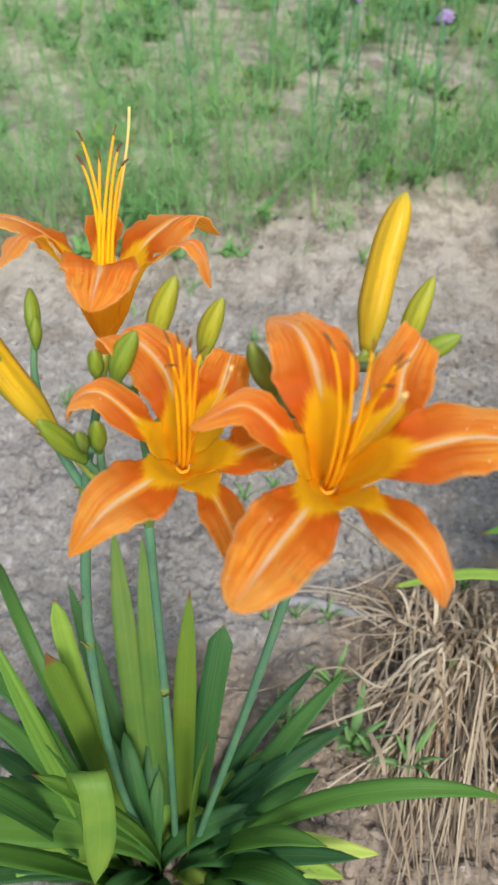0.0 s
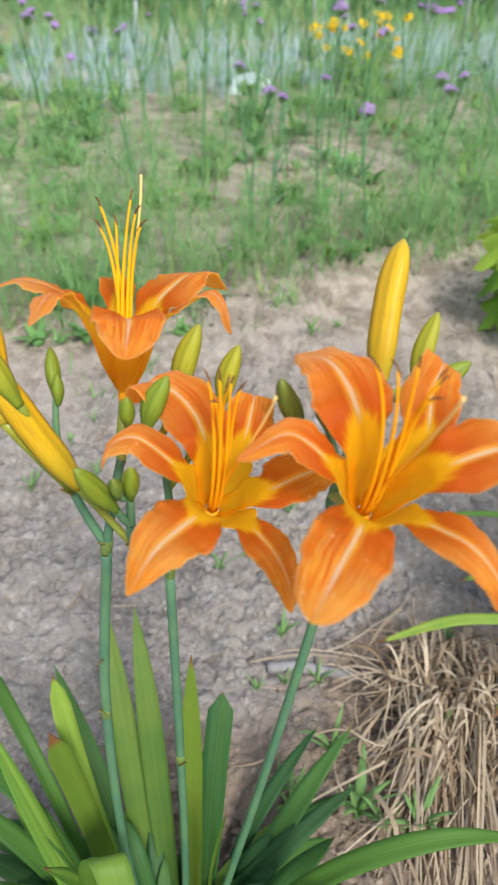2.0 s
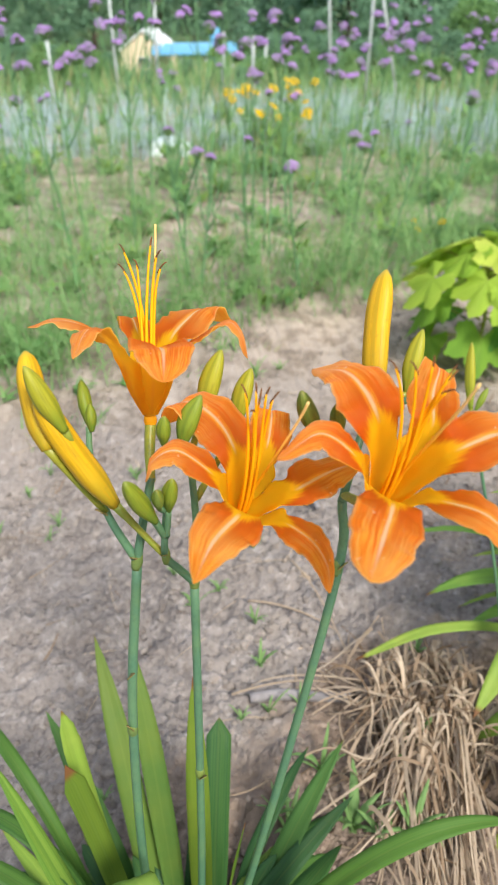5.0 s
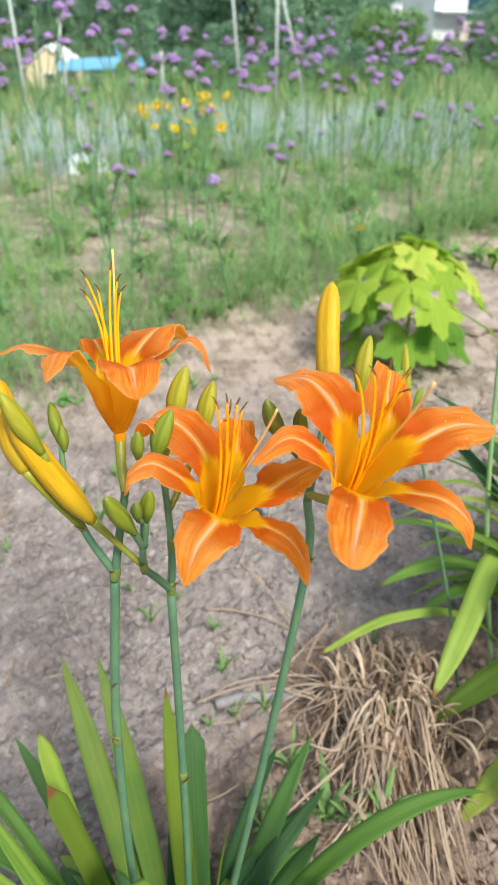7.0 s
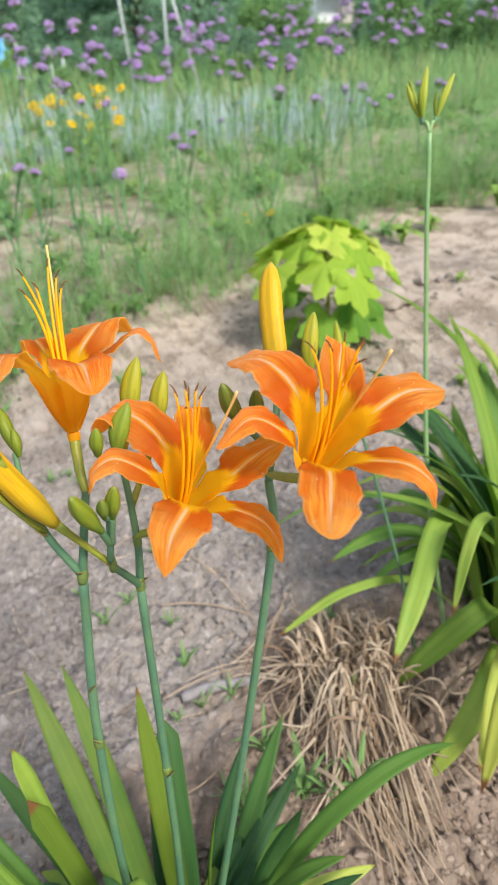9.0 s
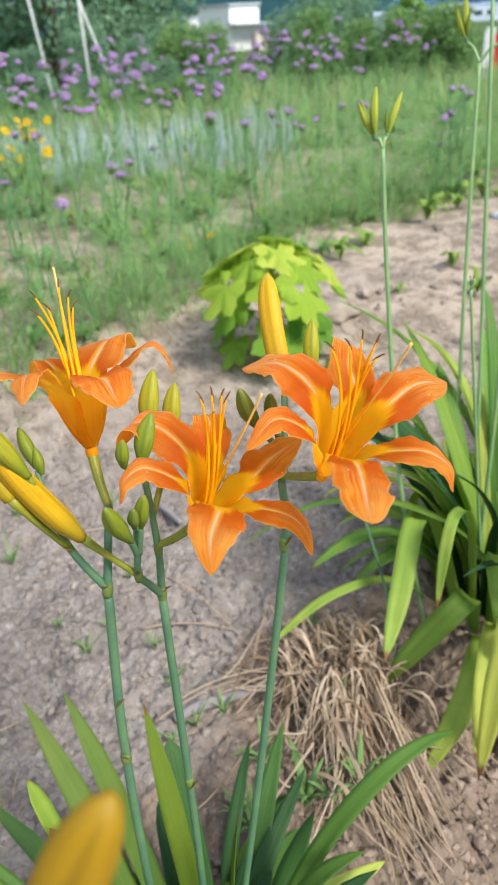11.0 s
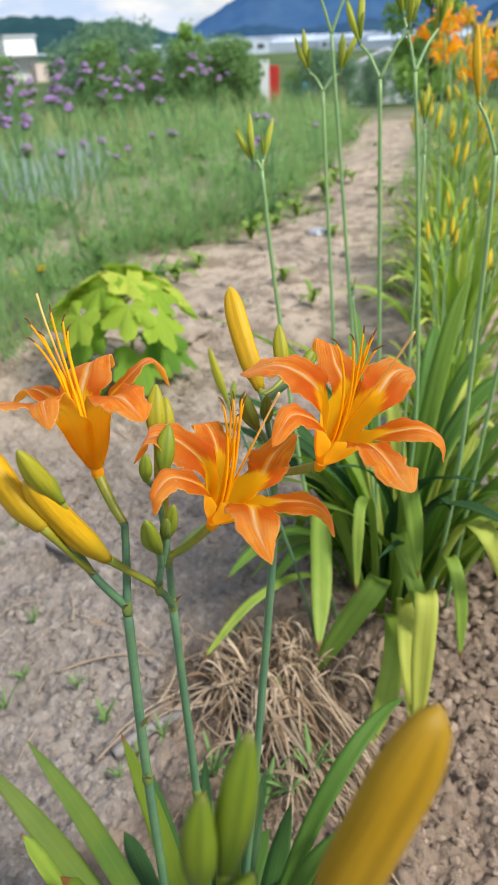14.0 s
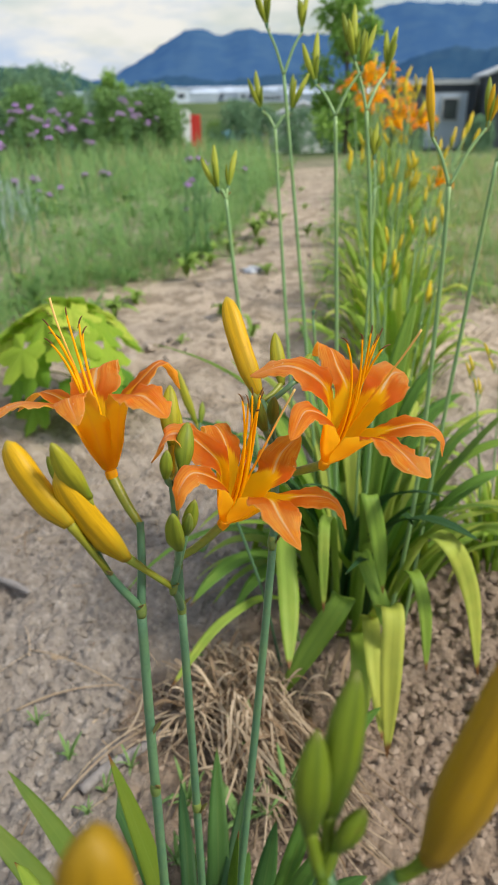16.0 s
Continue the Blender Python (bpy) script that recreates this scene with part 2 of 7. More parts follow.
def soil_material():
    k = Mat("sandy_soil", rough=0.92, spec=0.15)
    vec = k.coords()
    big = k.noise(1.3, 5.0, 0.6, vec)
    mid = k.noise(11.0, 6.0, 0.62, vec)
    fine = k.noise(120.0, 5.0, 0.7, vec)
    c = k.mix(k.step(big, 0.38, 0.66), (0.315, 0.275, 0.25), (0.27, 0.24, 0.222))
    spots = k.noise(42.0, 5.0, 0.65, vec)
    c = k.mix(k.math("MULTIPLY", k.step(spots, 0.5, 0.64), 0.5), c, (0.20, 0.175, 0.16))
    c = k.mix(k.math("MULTIPLY", k.step(spots, 0.46, 0.36), 0.7), c, (0.46, 0.415, 0.385))
    c = k.mix(k.math("MULTIPLY", k.step(mid, 0.48, 0.66), 0.5), c, (0.24, 0.20, 0.175))
    c = k.mix(k.math("MULTIPLY", k.step(fine, 0.5, 0.68), 0.65), c, (0.13, 0.108, 0.092))
    c = k.mix(k.math("MULTIPLY", k.step(fine, 0.42, 0.3), 0.4), c, (0.40, 0.345, 0.29))
    sep = k.node("ShaderNodeSeparateXYZ")
    k.link(vec, sep.inputs[0])
    r = k.math("POWER", k.math("ADD", k.math("MULTIPLY", sep.outputs[0], sep.outputs[0]), k.math("MULTIPLY", sep.outputs[1], sep.outputs[1])), 0.5)
    c = k.mix(k.math("MULTIPLY", k.step(k.math("ADD", r, k.math("MULTIPLY", mid, 0.8)), 1.5, 2.6), k.step(big, 0.75, 0.35, 0.35, 0.95)), c, k.mix(k.step(mid, 0.4, 0.62), (0.54, 0.44, 0.355), (0.31, 0.245, 0.185)))
    c = k.mix(dug_and_shaded_soil(k, vec, mid), c, k.mix(fine, (0.19, 0.14, 0.106), (0.35, 0.27, 0.21)))
    far = k.step(k.math("ADD", r, k.math("MULTIPLY", big, 6.0)), 9.0, 16.0)
    meadow = k.mix(k.step(k.noise(0.06, 6.0, 0.6, vec), 0.4, 0.62), (0.05, 0.10, 0.03), (0.10, 0.14, 0.05))
    c = k.mix(far, c, meadow)
    h = k.math("ADD", k.math("MULTIPLY", mid, 0.5), k.math("ADD", k.math("MULTIPLY", fine, 0.35), k.math("MULTIPLY", spots, -0.6)))
    cells = k.node("ShaderNodeTexVoronoi", Scale=75.0)
    warp = k.node("ShaderNodeVectorMath")
    warp.operation = "ADD"
    swirl = k.node("ShaderNodeTexNoise", Scale=30.0, Detail=3.0)
    k.link(vec, swirl.inputs["Vector"])
    small = k.node("ShaderNodeVectorMath")
    small.operation = "MULTIPLY"
    small.inputs[1].default_value = (0.02, 0.02, 0.02)
    k.link(swirl.outputs["Color"], small.inputs[0])
    k.link(vec, warp.inputs[0])
    k.link(small.outputs[0], warp.inputs[1])
    k.link(warp.outputs[0], cells.inputs["Vector"])
    lumps = k.math("MULTIPLY", cells.outputs["Distance"], k.step(mid, 0.35, 0.6, 0.2, 1.0))
    # shade in the gaps between lumps, darkened into the colour
    c = k.mix(k.math("MULTIPLY", k.step(lumps, 0.42, 0.75), 0.35), c, (0.13, 0.108, 0.092))
    h = k.math("SUBTRACT", h, k.math("MULTIPLY", lumps, 0.5))
    return k.color(c).bump(h, 0.8, 0.020).m


def clod_material():
    k = Mat("soil_crumb", rough=0.95, spec=0.1)
    vec = k.coords()
    fine = k.noise(260.0, 4.0, 0.65, vec)
    c = k.mix(k.island(), (0.20, 0.17, 0.147), (0.34, 0.30, 0.268))
    c = k.mix(k.math("MULTIPLY", k.step(fine, 0.45, 0.7), 0.5), c, (0.2, 0.16, 0.13))
    c = k.mix(dug_and_shaded_soil(k, vec, k.noise(11.0, 6.0, 0.62, vec)), c, k.mix(k.island(), (0.23, 0.172, 0.135), (0.35, 0.275, 0.22)))
    return k.color(c).bump(fine, 0.6, 0.003).m


def straw_material():
    k = Mat("dry_straw", rough=0.7, spec=0.25)
    u, v, uv = k.uv()
    m = k.node("ShaderNodeMapping", Scale=(3.0, 9.0, 1.0))
    k.link(uv, m.inputs[0])
    s = k.noise(2.0, 3.0, 0.6, m.outputs[0])
    c = k.mix(k.island(), (0.18, 0.115, 0.065), (0.59, 0.48, 0.36))
    c = k.mix(k.math("MULTIPLY", k.step(s, 0.45, 0.7), 0.5), c, (0.34, 0.20, 0.10))
    return k.color(c).bump(s, 0.3, 0.001).thin(0.15).m


M_PETAL = petal_material("petal_face", 0.042, True)
M_PETAL_ROW = petal_material("petal_far_face", 0.035, True, 0.2)
M_SEPAL = petal_material("sepal_face", 0.035, True)
M_PETAL_BACK = petal_material("petal_back", 0.03, False)
M_BUD_YELLOW = bud_material("bud_yellow", (0.36, 0.28, 0.016), (0.68, 0.40, 0.010), (0.50, 0.36, 0.03))
# shade on the front buds is painted into these two darker colours
M_BUD_GOLD_SHADED = bud_material("bud_deep_gold", (0.22, 0.14, 0.006), (0.37, 0.215, 0.006), (0.33, 0.20, 0.010))
M_BUD_GREEN_SHADED = bud_material("bud_deep_green", (0.06, 0.125, 0.014), (0.14, 0.205, 0.014), (0.13, 0.15, 0.02))
M_BUD_LEMON = bud_material("bud_lemon", (0.40, 0.40, 0.03), (0.78, 0.58, 0.03), (0.70, 0.52, 0.05))
M_BUD_OLIVE = bud_material("bud_olive", (0.165, 0.245, 0.022), (0.36, 0.345, 0.022), (0.30, 0.30, 0.04))
M_BUD_GREEN = bud_material("bud_green", (0.11, 0.195, 0.022), (0.21, 0.27, 0.022), (0.20, 0.24, 0.04))
M_BUD_FRESH = bud_material("bud_fresh_green", (0.20, 0.31, 0.03), (0.40, 0.44, 0.045), (0.36, 0.40, 0.05))
M_BUD_DARK = bud_material("bud_dark_green", (0.10, 0.17, 0.03), (0.16, 0.22, 0.035), (0.18, 0.19, 0.05))
M_SCAPE = two_tone("scape_green", (0.075, 0.175, 0.10), (0.11, 0.215, 0.10), 30.0, 0.4, 0.2, 0.0006, 0.45)
M_PEDICEL = two_tone("pedicel_olive", (0.20, 0.25, 0.03), (0.28, 0.27, 0.022), 40.0, 0.42, 0.2, 0.0006, 0.45)
M_NODE = two_tone("scape_joint", (0.11, 0.17, 0.05), (0.17, 0.22, 0.045), 60.0, 0.5, 0.2, 0.0006, 0.3)
M_STEM = two_tone("scape_pale_green", (0.19, 0.34, 0.15), (0.26, 0.40, 0.15), 30.0, 0.4, 0.2, 0.0006, 0.45)


def filament_material(name, low, high):
    k = Mat(name, rough=0.5, spec=0.15)
    u, v, uv = k.uv()
    return k.color(k.mix(k.step(u, 0.25, 0.9), low, high)).thin(0.25).m


M_FILAMENT = filament_material("filament_gold", (1.0, 0.52, 0.006), (0.97, 0.44, 0.005))
M_ANTHER = two_tone("anther_brown", (0.11, 0.05, 0.02), (0.24, 0.10, 0.025), 300.0, 0.8, 0.4, 0.0006)
M_STYLE = filament_material("style_cream", (1.0, 0.48, 0.01), (0.92, 0.64, 0.24))
def throat_material():
    k = Mat("throat_gold", rough=0.5, spec=0.2)
    n = k.noise(90.0, 4.0)
    return k.color(k.mix(n, (0.95, 0.45, 0.010), (0.95, 0.40, 0.009))).bump(n, 0.2, 0.0008).thin(0.35).m


M_THROAT = throat_material()
M_BRACT = two_tone("bract_brown_green", (0.18, 0.2, 0.05), (0.25, 0.16, 0.07), 90.0, 0.6, 0.2, 0.0006)
M_LEAF = leaf_material("strap_leaf", (0.045, 0.14, 0.036), (0.155, 0.305, 0.048), (0.30, 0.40, 0.06), 0.02, 0.65)
M_LEAF_SUN = leaf_material("strap_leaf_light", (0.14, 0.30, 0.045), (0.40, 0.55, 0.09), (0.58, 0.65, 0.14), 0.03, 0.5)
M_LEAF_TALL = leaf_material("strap_leaf_upright", (0.045, 0.145, 0.042), (0.125, 0.265, 0.058), (0.22, 0.32, 0.06), 0.02, 0.7)
M_LEAF_CUT = leaf_material("strap_leaf_brown_tip", (0.105, 0.21, 0.028), (0.22, 0.315, 0.038), (0.36, 0.385, 0.05), 0.045, 0.5)
M_LEAF_MID = leaf_material("strap_leaf_green", (0.085, 0.23, 0.05), (0.28, 0.49, 0.085), (0.52, 0.60, 0.12), 0.03, 0.6)
M_LEAF_HANG = leaf_material("strap_leaf_fading", (0.17, 0.33, 0.05), (0.37, 0.53, 0.09), (0.62, 0.66, 0.14), 0.05, 0.4)
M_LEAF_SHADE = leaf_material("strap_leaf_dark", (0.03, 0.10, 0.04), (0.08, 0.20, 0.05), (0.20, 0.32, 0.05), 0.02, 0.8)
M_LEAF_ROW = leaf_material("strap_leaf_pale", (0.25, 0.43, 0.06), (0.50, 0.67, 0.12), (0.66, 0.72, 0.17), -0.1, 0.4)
M_DRY = straw_material()
M_SOIL = soil_material()
M_CLOD = clod_material()


# ---- shape helpers ----
def V(*p):
    return np.array(p, dtype=float)


def unit(v):
    v = np.asarray(v, dtype=float)
    return v / max(1e-12, float(np.linalg.norm(v)))


def bezier(points, n):
    """Points along a Bezier curve of any degree."""
    p = [np.array(q, dtype=float) for q in points]
    out = []
    for t in np.linspace(0, 1, n):
        q = p
        while len(q) > 1:
            q = [(1 - t) * a + t * b for a, b in zip(q, q[1:])]
        out.append(q[0])
    return np.array(out)


def smooth_line(points, n):
    """A rounded line through the points (Catmull-Rom)."""
    p = np.array(points, dtype=float)
    p = np.vstack([2 * p[0] - p[1], p, 2 * p[-1] - p[-2]])
    out = []
    for i in range(1, len(p) - 2):
        for t in np.linspace(0, 1, n, endpoint=False):
            a, b, c, d = p[i - 1:i + 3]
            out.append(0.5 * (2 * b + (c - a) * t + (2 * a - 5 * b + 4 * c - d) * t * t + (3 * b - a - 3 * c + d) * t ** 3))
    out.append(p[-2])
    return np.array(out)


def sstep(x, lo, hi):
    t = np.clip((x - lo) / (hi - lo), 0, 1)
    return t * t * (3 - 2 * t)


class Shape:
    """Collects vertices, faces, texture coordinates and material numbers for one mesh."""

    def __init__(self):
        self.v, self.f, self.uv, self.mi = [], [], [], []

    def add(self, verts, faces, uvs=None, mat=0):
        o = len(self.v)
        self.v.extend(tuple(map(float, p)) for p in verts)
        self.uv.extend([(0.0, 0.0)] * len(verts) if uvs is None else uvs)
        self.f.extend(tuple(o + i for i in f) for f in faces)
        self.mi.extend([mat] * len(faces))
        return o

    def mesh(self, name, mats, smooth=True):
        me = bpy.data.meshes.new(name)
        me.from_pydata(self.v, [], self.f)
        layer = me.uv_layers.new(name="UVMap")
        loops = np.empty(len(me.loops), dtype=np.int32)
        me.loops.foreach_get("vertex_index", loops)
        layer.data.foreach_set("uv", np.array(self.uv, dtype=np.float32)[loops].ravel())
        for m in mats if isinstance(mats, (list, tuple)) else [mats]:
            me.materials.append(m)
        me.polygons.foreach_set("material_index", np.array(self.mi, dtype=np.int32))
        me.polygons.foreach_set("use_smooth", np.full(len(me.polygons), smooth))
        me.update()
        return me


def thing(name, at, label, category, group="", kind=""):
    ob = new(name)
    ob.empty_display_size = 0.02
    ob.location = tuple(map(float, at))
    return tagged(ob, label, category, group, kind)


def place(me, name, parent, label=""):
    """Links a mesh, made in world places, as one object under a parent."""
    ob = new(name, me)
    base, off = parent, Vector((0, 0, 0))
    while base is not None:
        off += base.location
        base = base.parent
    me.transform(Matrix.Translation(-off))
    ob.parent = parent
    if label:
        ob["label"] = label
    return ob


def part(name, shape, mats, parent, label="", smooth=True):
    return place(shape.mesh(name, mats, smooth), name, parent, label)


def tube(s, line, radius, sides=8, mat=0, cap=True):
    """A round rod along a line; radius: one number or one for each point."""
    n = len(line)
    rad = np.full(n, radius) if np.isscalar(radius) else np.interp(np.linspace(0, 1, n), np.linspace(0, 1, len(radius)), radius)
    tan = np.gradient(line, axis=0)
    side = unit(np.cross(tan[0], V(0.31, 0.77, 0.55)))
    verts, uvs, faces = [], [], []
    for i in range(n):
        t = unit(tan[i])
        side = unit(side - t * (side @ t))
        up = np.cross(t, side)
        for j in range(sides):
            a = 2 * math.pi * j / sides
            verts.append(line[i] + rad[i] * (math.cos(a) * side + math.sin(a) * up))
            uvs.append((i / (n - 1), j / sides))
    for i in range(n - 1):
        for j in range(sides):
            k = (j + 1) % sides
            faces.append((i * sides + j, i * sides + k, (i + 1) * sides + k, (i + 1) * sides + j))
    if cap:
        faces.append(tuple(range(sides - 1, -1, -1)))
        faces.append(tuple((n - 1) * sides + j for j in range(sides)))
    s.add(verts, faces, uvs, mat)


def strap(s, line, width, rng, fold=0.35, up=None, mat=0, across=5, taper=0.45, thick=0.0005):
    """A strap leaf along a line, folded along its rib, with a rim of real thickness."""
    n = len(line)
    tan = np.gradient(line, axis=0)
    d = line[-1] - line[0]
    flat = unit(V(d[0], d[1], 0)) if math.hypot(d[0], d[1]) > 1e-4 else V(1, 0, 0)
    side0 = unit(np.cross(flat, V(0, 0, 1))) if up is None else unit(np.cross(d, up))
    twist = rng.uniform(-0.35, 0.35)
    top, low, uvs = [], [], []
    for i in range(n):
        u = i / (n - 1)
        t = unit(tan[i])
        sd = unit(side0 - t * (side0 @ t))
        nm = np.cross(sd, t)
        a = twist * u
        sd, nm = math.cos(a) * sd + math.sin(a) * nm, -math.sin(a) * sd + math.cos(a) * nm
        w = width * min(1.0, 0.6 + u * 0.9) * max(0.0, 1 - max(0.0, (u - (1 - taper)) / taper) ** 2.0) ** 0.85 + 0.0004
        f = fold * (1 - 0.75 * u)
        for j in range(across):
            v = 2 * j / (across - 1) - 1
            p = line[i] + sd * (v * w * 0.5 * math.cos(f)) + nm * (abs(v) * w * 0.5 * math.sin(f))
            p = p + nm * (0.04 * w * math.sin(u * 13 + 3 * v))
            top.append(p)
            low.append(p - nm * thick)
            uvs.append((u, (v + 1) / 2))
    m = n * across
    faces = []
    for i in range(n - 1):
        for j in range(across - 1):
            a, b = i * across + j, (i + 1) * across + j
            faces.append((a, a + 1, b + 1, b))
            faces.append((m + a, m + b, m + b + 1, m + a + 1))
        a, b = i * across, (i + 1) * across
        faces.append((a, b, m + b, m + a))
        a, b = a + across - 1, b + across - 1
        faces.append((a, m + a, m + b, b))
    s.add(top + low, faces, uvs + uvs, mat)


def blade(s, line, width, side, mat=0):
    """A flat narrow blade that ends in a point, for grass and straw."""
    n = len(line)
    verts, uvs, faces = [], [], []
    for i in range(n - 1):
        w = width * (1 - 0.7 * i / (n - 1)) / 2
        verts += [line[i] - side * w, line[i] + side * w]
        uvs += [(i / (n - 1), 0.0), (i / (n - 1), 1.0)]
    verts.append(line[-1])
    uvs.append((1.0, 0.5))
    for i in range(n - 2):
        faces.append((2 * i, 2 * i + 1, 2 * i + 3, 2 * i + 2))
    faces.append((2 * n - 4, 2 * n - 3, 2 * n - 2))
    s.add(verts, faces, uvs, mat)


# ---- ground ----
def ground_height(x, y):
    """The lie of the land: a bed that rises gently, then falls off to a wide valley floor."""
    d = 0.79 * x + 0.61 * y
    r = np.hypot(x, y)
    z = 0.244 * np.tanh(d / 4.0) - 0.03 * np.clip(y - 2.5, 0, 6)
    z = z * (1 - sstep(r, 8, 16))
    dip = np.exp(-((np.degrees(np.arctan2(x, y)) - 1.0) / 10.0) ** 2)
    z = z - 3.6 * sstep(r, 11 - 2.5 * dip, 45 - 13 * dip)
    return z + 4.0 * sstep(r, 120, 1100) + 30 * sstep(r, 1200, 3000)


def ground_relief(x, y):
    """Small unevenness of the soil near by."""
    near = 1 - sstep(np.hypot(x, y), 4, 8)
    if near <= 0:
        return 0.0
    p = Vector((x, y, 0.0))
    z = 0.022 * noise.fractal(p * 2.6, 1.0, 2.0, 3)
    z += 0.015 * noise.fractal(p * 13.0, 0.9, 2.0, 4)
    z += 0.006 * abs(noise.noise(p * 24.0)) + 0.004 * noise.fractal(p * 48.0, 0.8, 2.0, 3)
    cell = noise.voronoi(p * 62.0)[0][0] + 0.6 * noise.voronoi(p * 130.0)[0][0]
    mound = math.exp(-(((x - 0.68) / 0.42) ** 2 + ((y - 0.42) / 0.3) ** 2))
    z += mound * (0.02 + 0.018 * noise.fractal(p * 30.0, 0.9, 2.0, 4)) + (0.014 + 0.014 * mound) * (0.6 - cell)
    z += 0.02 * noise.fractal(p * 1.1, 1.0, 2.0, 2)
    return near * z


def ground_at(x, y):
    return float(ground_height(x, y)) + ground_relief(x, y)


def build_ground():
    def axis(lo, hi, fine):
        """Close steps between lo and hi, then ever wider ones out to the horizon."""
        a = list(np.arange(lo, hi, fine))
        step = fine
        while a[-1] < 4500:
            step = min(step * 1.16, max(0.014, (a[-1] - hi) * 0.09))
            a.append(a[-1] + step)
        step = fine
        while a[0] > -4500:
            step = min(step * 1.16, max(0.014, (lo - a[0]) * 0.12))
            a.insert(0, a[0] - step)
        return np.array(a)

    xs, ys = axis(-0.45, 1.25, 0.0058), axis(0.22, 1.15, 0.0058)
    nx, ny = len(xs), len(ys)
    X, Y = np.meshgrid(xs, ys)
    Z = ground_height(X, Y)
    for j in range(ny):
        for i in range(nx):
            if abs(xs[i]) < 8 and abs(ys[j]) < 8:
                Z[j, i] += ground_relief(xs[i], ys[j])
    me = bpy.data.meshes.new("ground")
    idx = np.arange(nx * ny).reshape(ny, nx)
    quads = np.stack([idx[:-1, :-1], idx[:-1, 1:], idx[1:, 1:], idx[1:, :-1]], -1).reshape(-1, 4)
    me.from_pydata(np.stack([X, Y, Z], -1).reshape(-1, 3).tolist(), [], quads.tolist())
    me.polygons.foreach_set("use_smooth", np.full(len(me.polygons), True))
    me.materials.append(M_SOIL)
    ob = new("ground", me)
    tagged(ob, "dry sandy garden soil with loose crumbs", "ground", kind="structure")


build_ground()


# ---- daylilies ----
def petal(base, axis, points, half, rng, outer=False, curl=0.2, point=0.5, ruffle=1.0):
    """One petal or sepal. points: its rim, where it leaves the funnel, then along its rib to the tip."""
    points = [np.array(p, dtype=float) for p in points]
    rim = points[0]
    rel = rim - base
    rad = unit(rel - axis * (rel @ axis))
    side0 = unit(np.cross(axis, rad))
    more = 0.0009 if outer else 0.0
    reach, deep = float(rel @ rad), float(rel @ axis)
    inner = [base + rad * (0.0036 + more), base + axis * deep * 0.30 + rad * (0.0042 + reach * 0.26 + more), base + axis * deep * 0.68 + rad * (reach * 0.60 + 0.0015 + more)]
    raw = smooth_line(inner + [rim + rad * more] + points[1:], 14)
    run = np.concatenate([[0], np.cumsum(np.linalg.norm(np.diff(raw, axis=0), axis=1))])
    at_rim = run[14 * len(inner)]
    stops = np.concatenate([np.linspace(0, at_rim, 18, endpoint=False), np.linspace(at_rim, run[-1], 34)])
    line = np.stack([np.interp(stops, run, raw[:, k]) for k in range(3)], 1)
    tan = np.gradient(line, axis=0)
    across, n = 17, len(line)
    top, low, uvs = [], [], []
    ph, ph2, ph3 = rng.uniform(0, 6), rng.uniform(0, 6), rng.uniform(0, 6)
    free = run[-1] - at_rim
    for i in range(n):
        x = max(0.0, (stops[i] - at_rim) / free)
        u = 0.5 * stops[i] / at_rim if stops[i] < at_rim else 0.5 + 0.5 * x
        t = unit(tan[i])
        side = unit(side0 - t * (side0 @ t))
        nm = unit(np.cross(t, side))
        q = line[i] - base
        high, out = q @ axis, max(0.004, float(q @ rad))
        open_up = float(sstep(u, 0.33, 0.54))
        w = half * (0.52 + 0.48 * float(sstep(u, 0.36, 0.64))) * max(0.0, 1 - x ** (3.3 - 1.5 * point)) ** (0.55 + 0.35 * point)
        w = max(w, 0.0006, (0.56 if outer else 0.66) * out * (1 - float(sstep(u, 0.34, 0.50))))
        wrap = min(w, out * (0.85 if outer else 1.1))
        span = wrap + (w - wrap) * open_up
        fold = -curl * float(sstep(u, 0.52, 0.8))
        for j in range(across):
            v = 2 * j / (across - 1) - 1
            edge = ph if v > 0 else ph3
            wave = 0.13 * math.sin(15 * u + edge) + 0.08 * math.sin(37 * u + edge * 2.3) + 0.045 * math.sin(83 * u + ph2)
            wave *= ruffle * open_up * abs(v) ** 2.0 * min(1.0, 4 * (1 - x))
            rib = -0.10 * math.exp(-(v / 0.14) ** 2) * open_up
            swell = 0.07 * (1 - v * v) * math.sin(9 * u + ph2 + 3 * v) * open_up
            ragged = 1 + open_up * ruffle * (0.035 * math.sin(31 * u + edge) + 0.02 * math.sin(67 * u + 2 * edge))
            flat = line[i] + side * (span * v * ragged * (1 - 0.25 * abs(fold) * v * v)) + nm * (w * (fold * v * v + wave + rib + swell))
            a = wrap * v / out
            round_ = base + axis * high + out * (math.cos(a) * rad + math.sin(a) * side0)
            p = round_ + (flat - round_) * open_up
            top.append(p)
            low.append(p - nm * (0.0004 + 0.0003 * (1 - v * v)))
            uvs.append((u, (v + 1) / 2))
    m = n * across
    s = Shape()
    s.add(top + low, [], uvs + uvs)
    ft, fb = [], []
    for i in range(n - 1):
        for j in range(across - 1):
            a, b = i * across + j, (i + 1) * across + j
            ft.append((a, a + 1, b + 1, b))
            fb.append((m + a, m + b, m + b + 1, m + a + 1))
        a, b = i * across, (i + 1) * across
        fb.append((a, b, m + b, m + a))
        fb.append((a + across - 1, m + a + across - 1, m + b + across - 1, b + across - 1))
    a = (n - 1) * across
    for j in range(across - 1):
        fb.append((a + j, a + j + 1, m + a + j + 1, m + a + j))
    s.f, s.mi = ft + fb, [0] * len(ft) + [1] * len(fb)
    return s


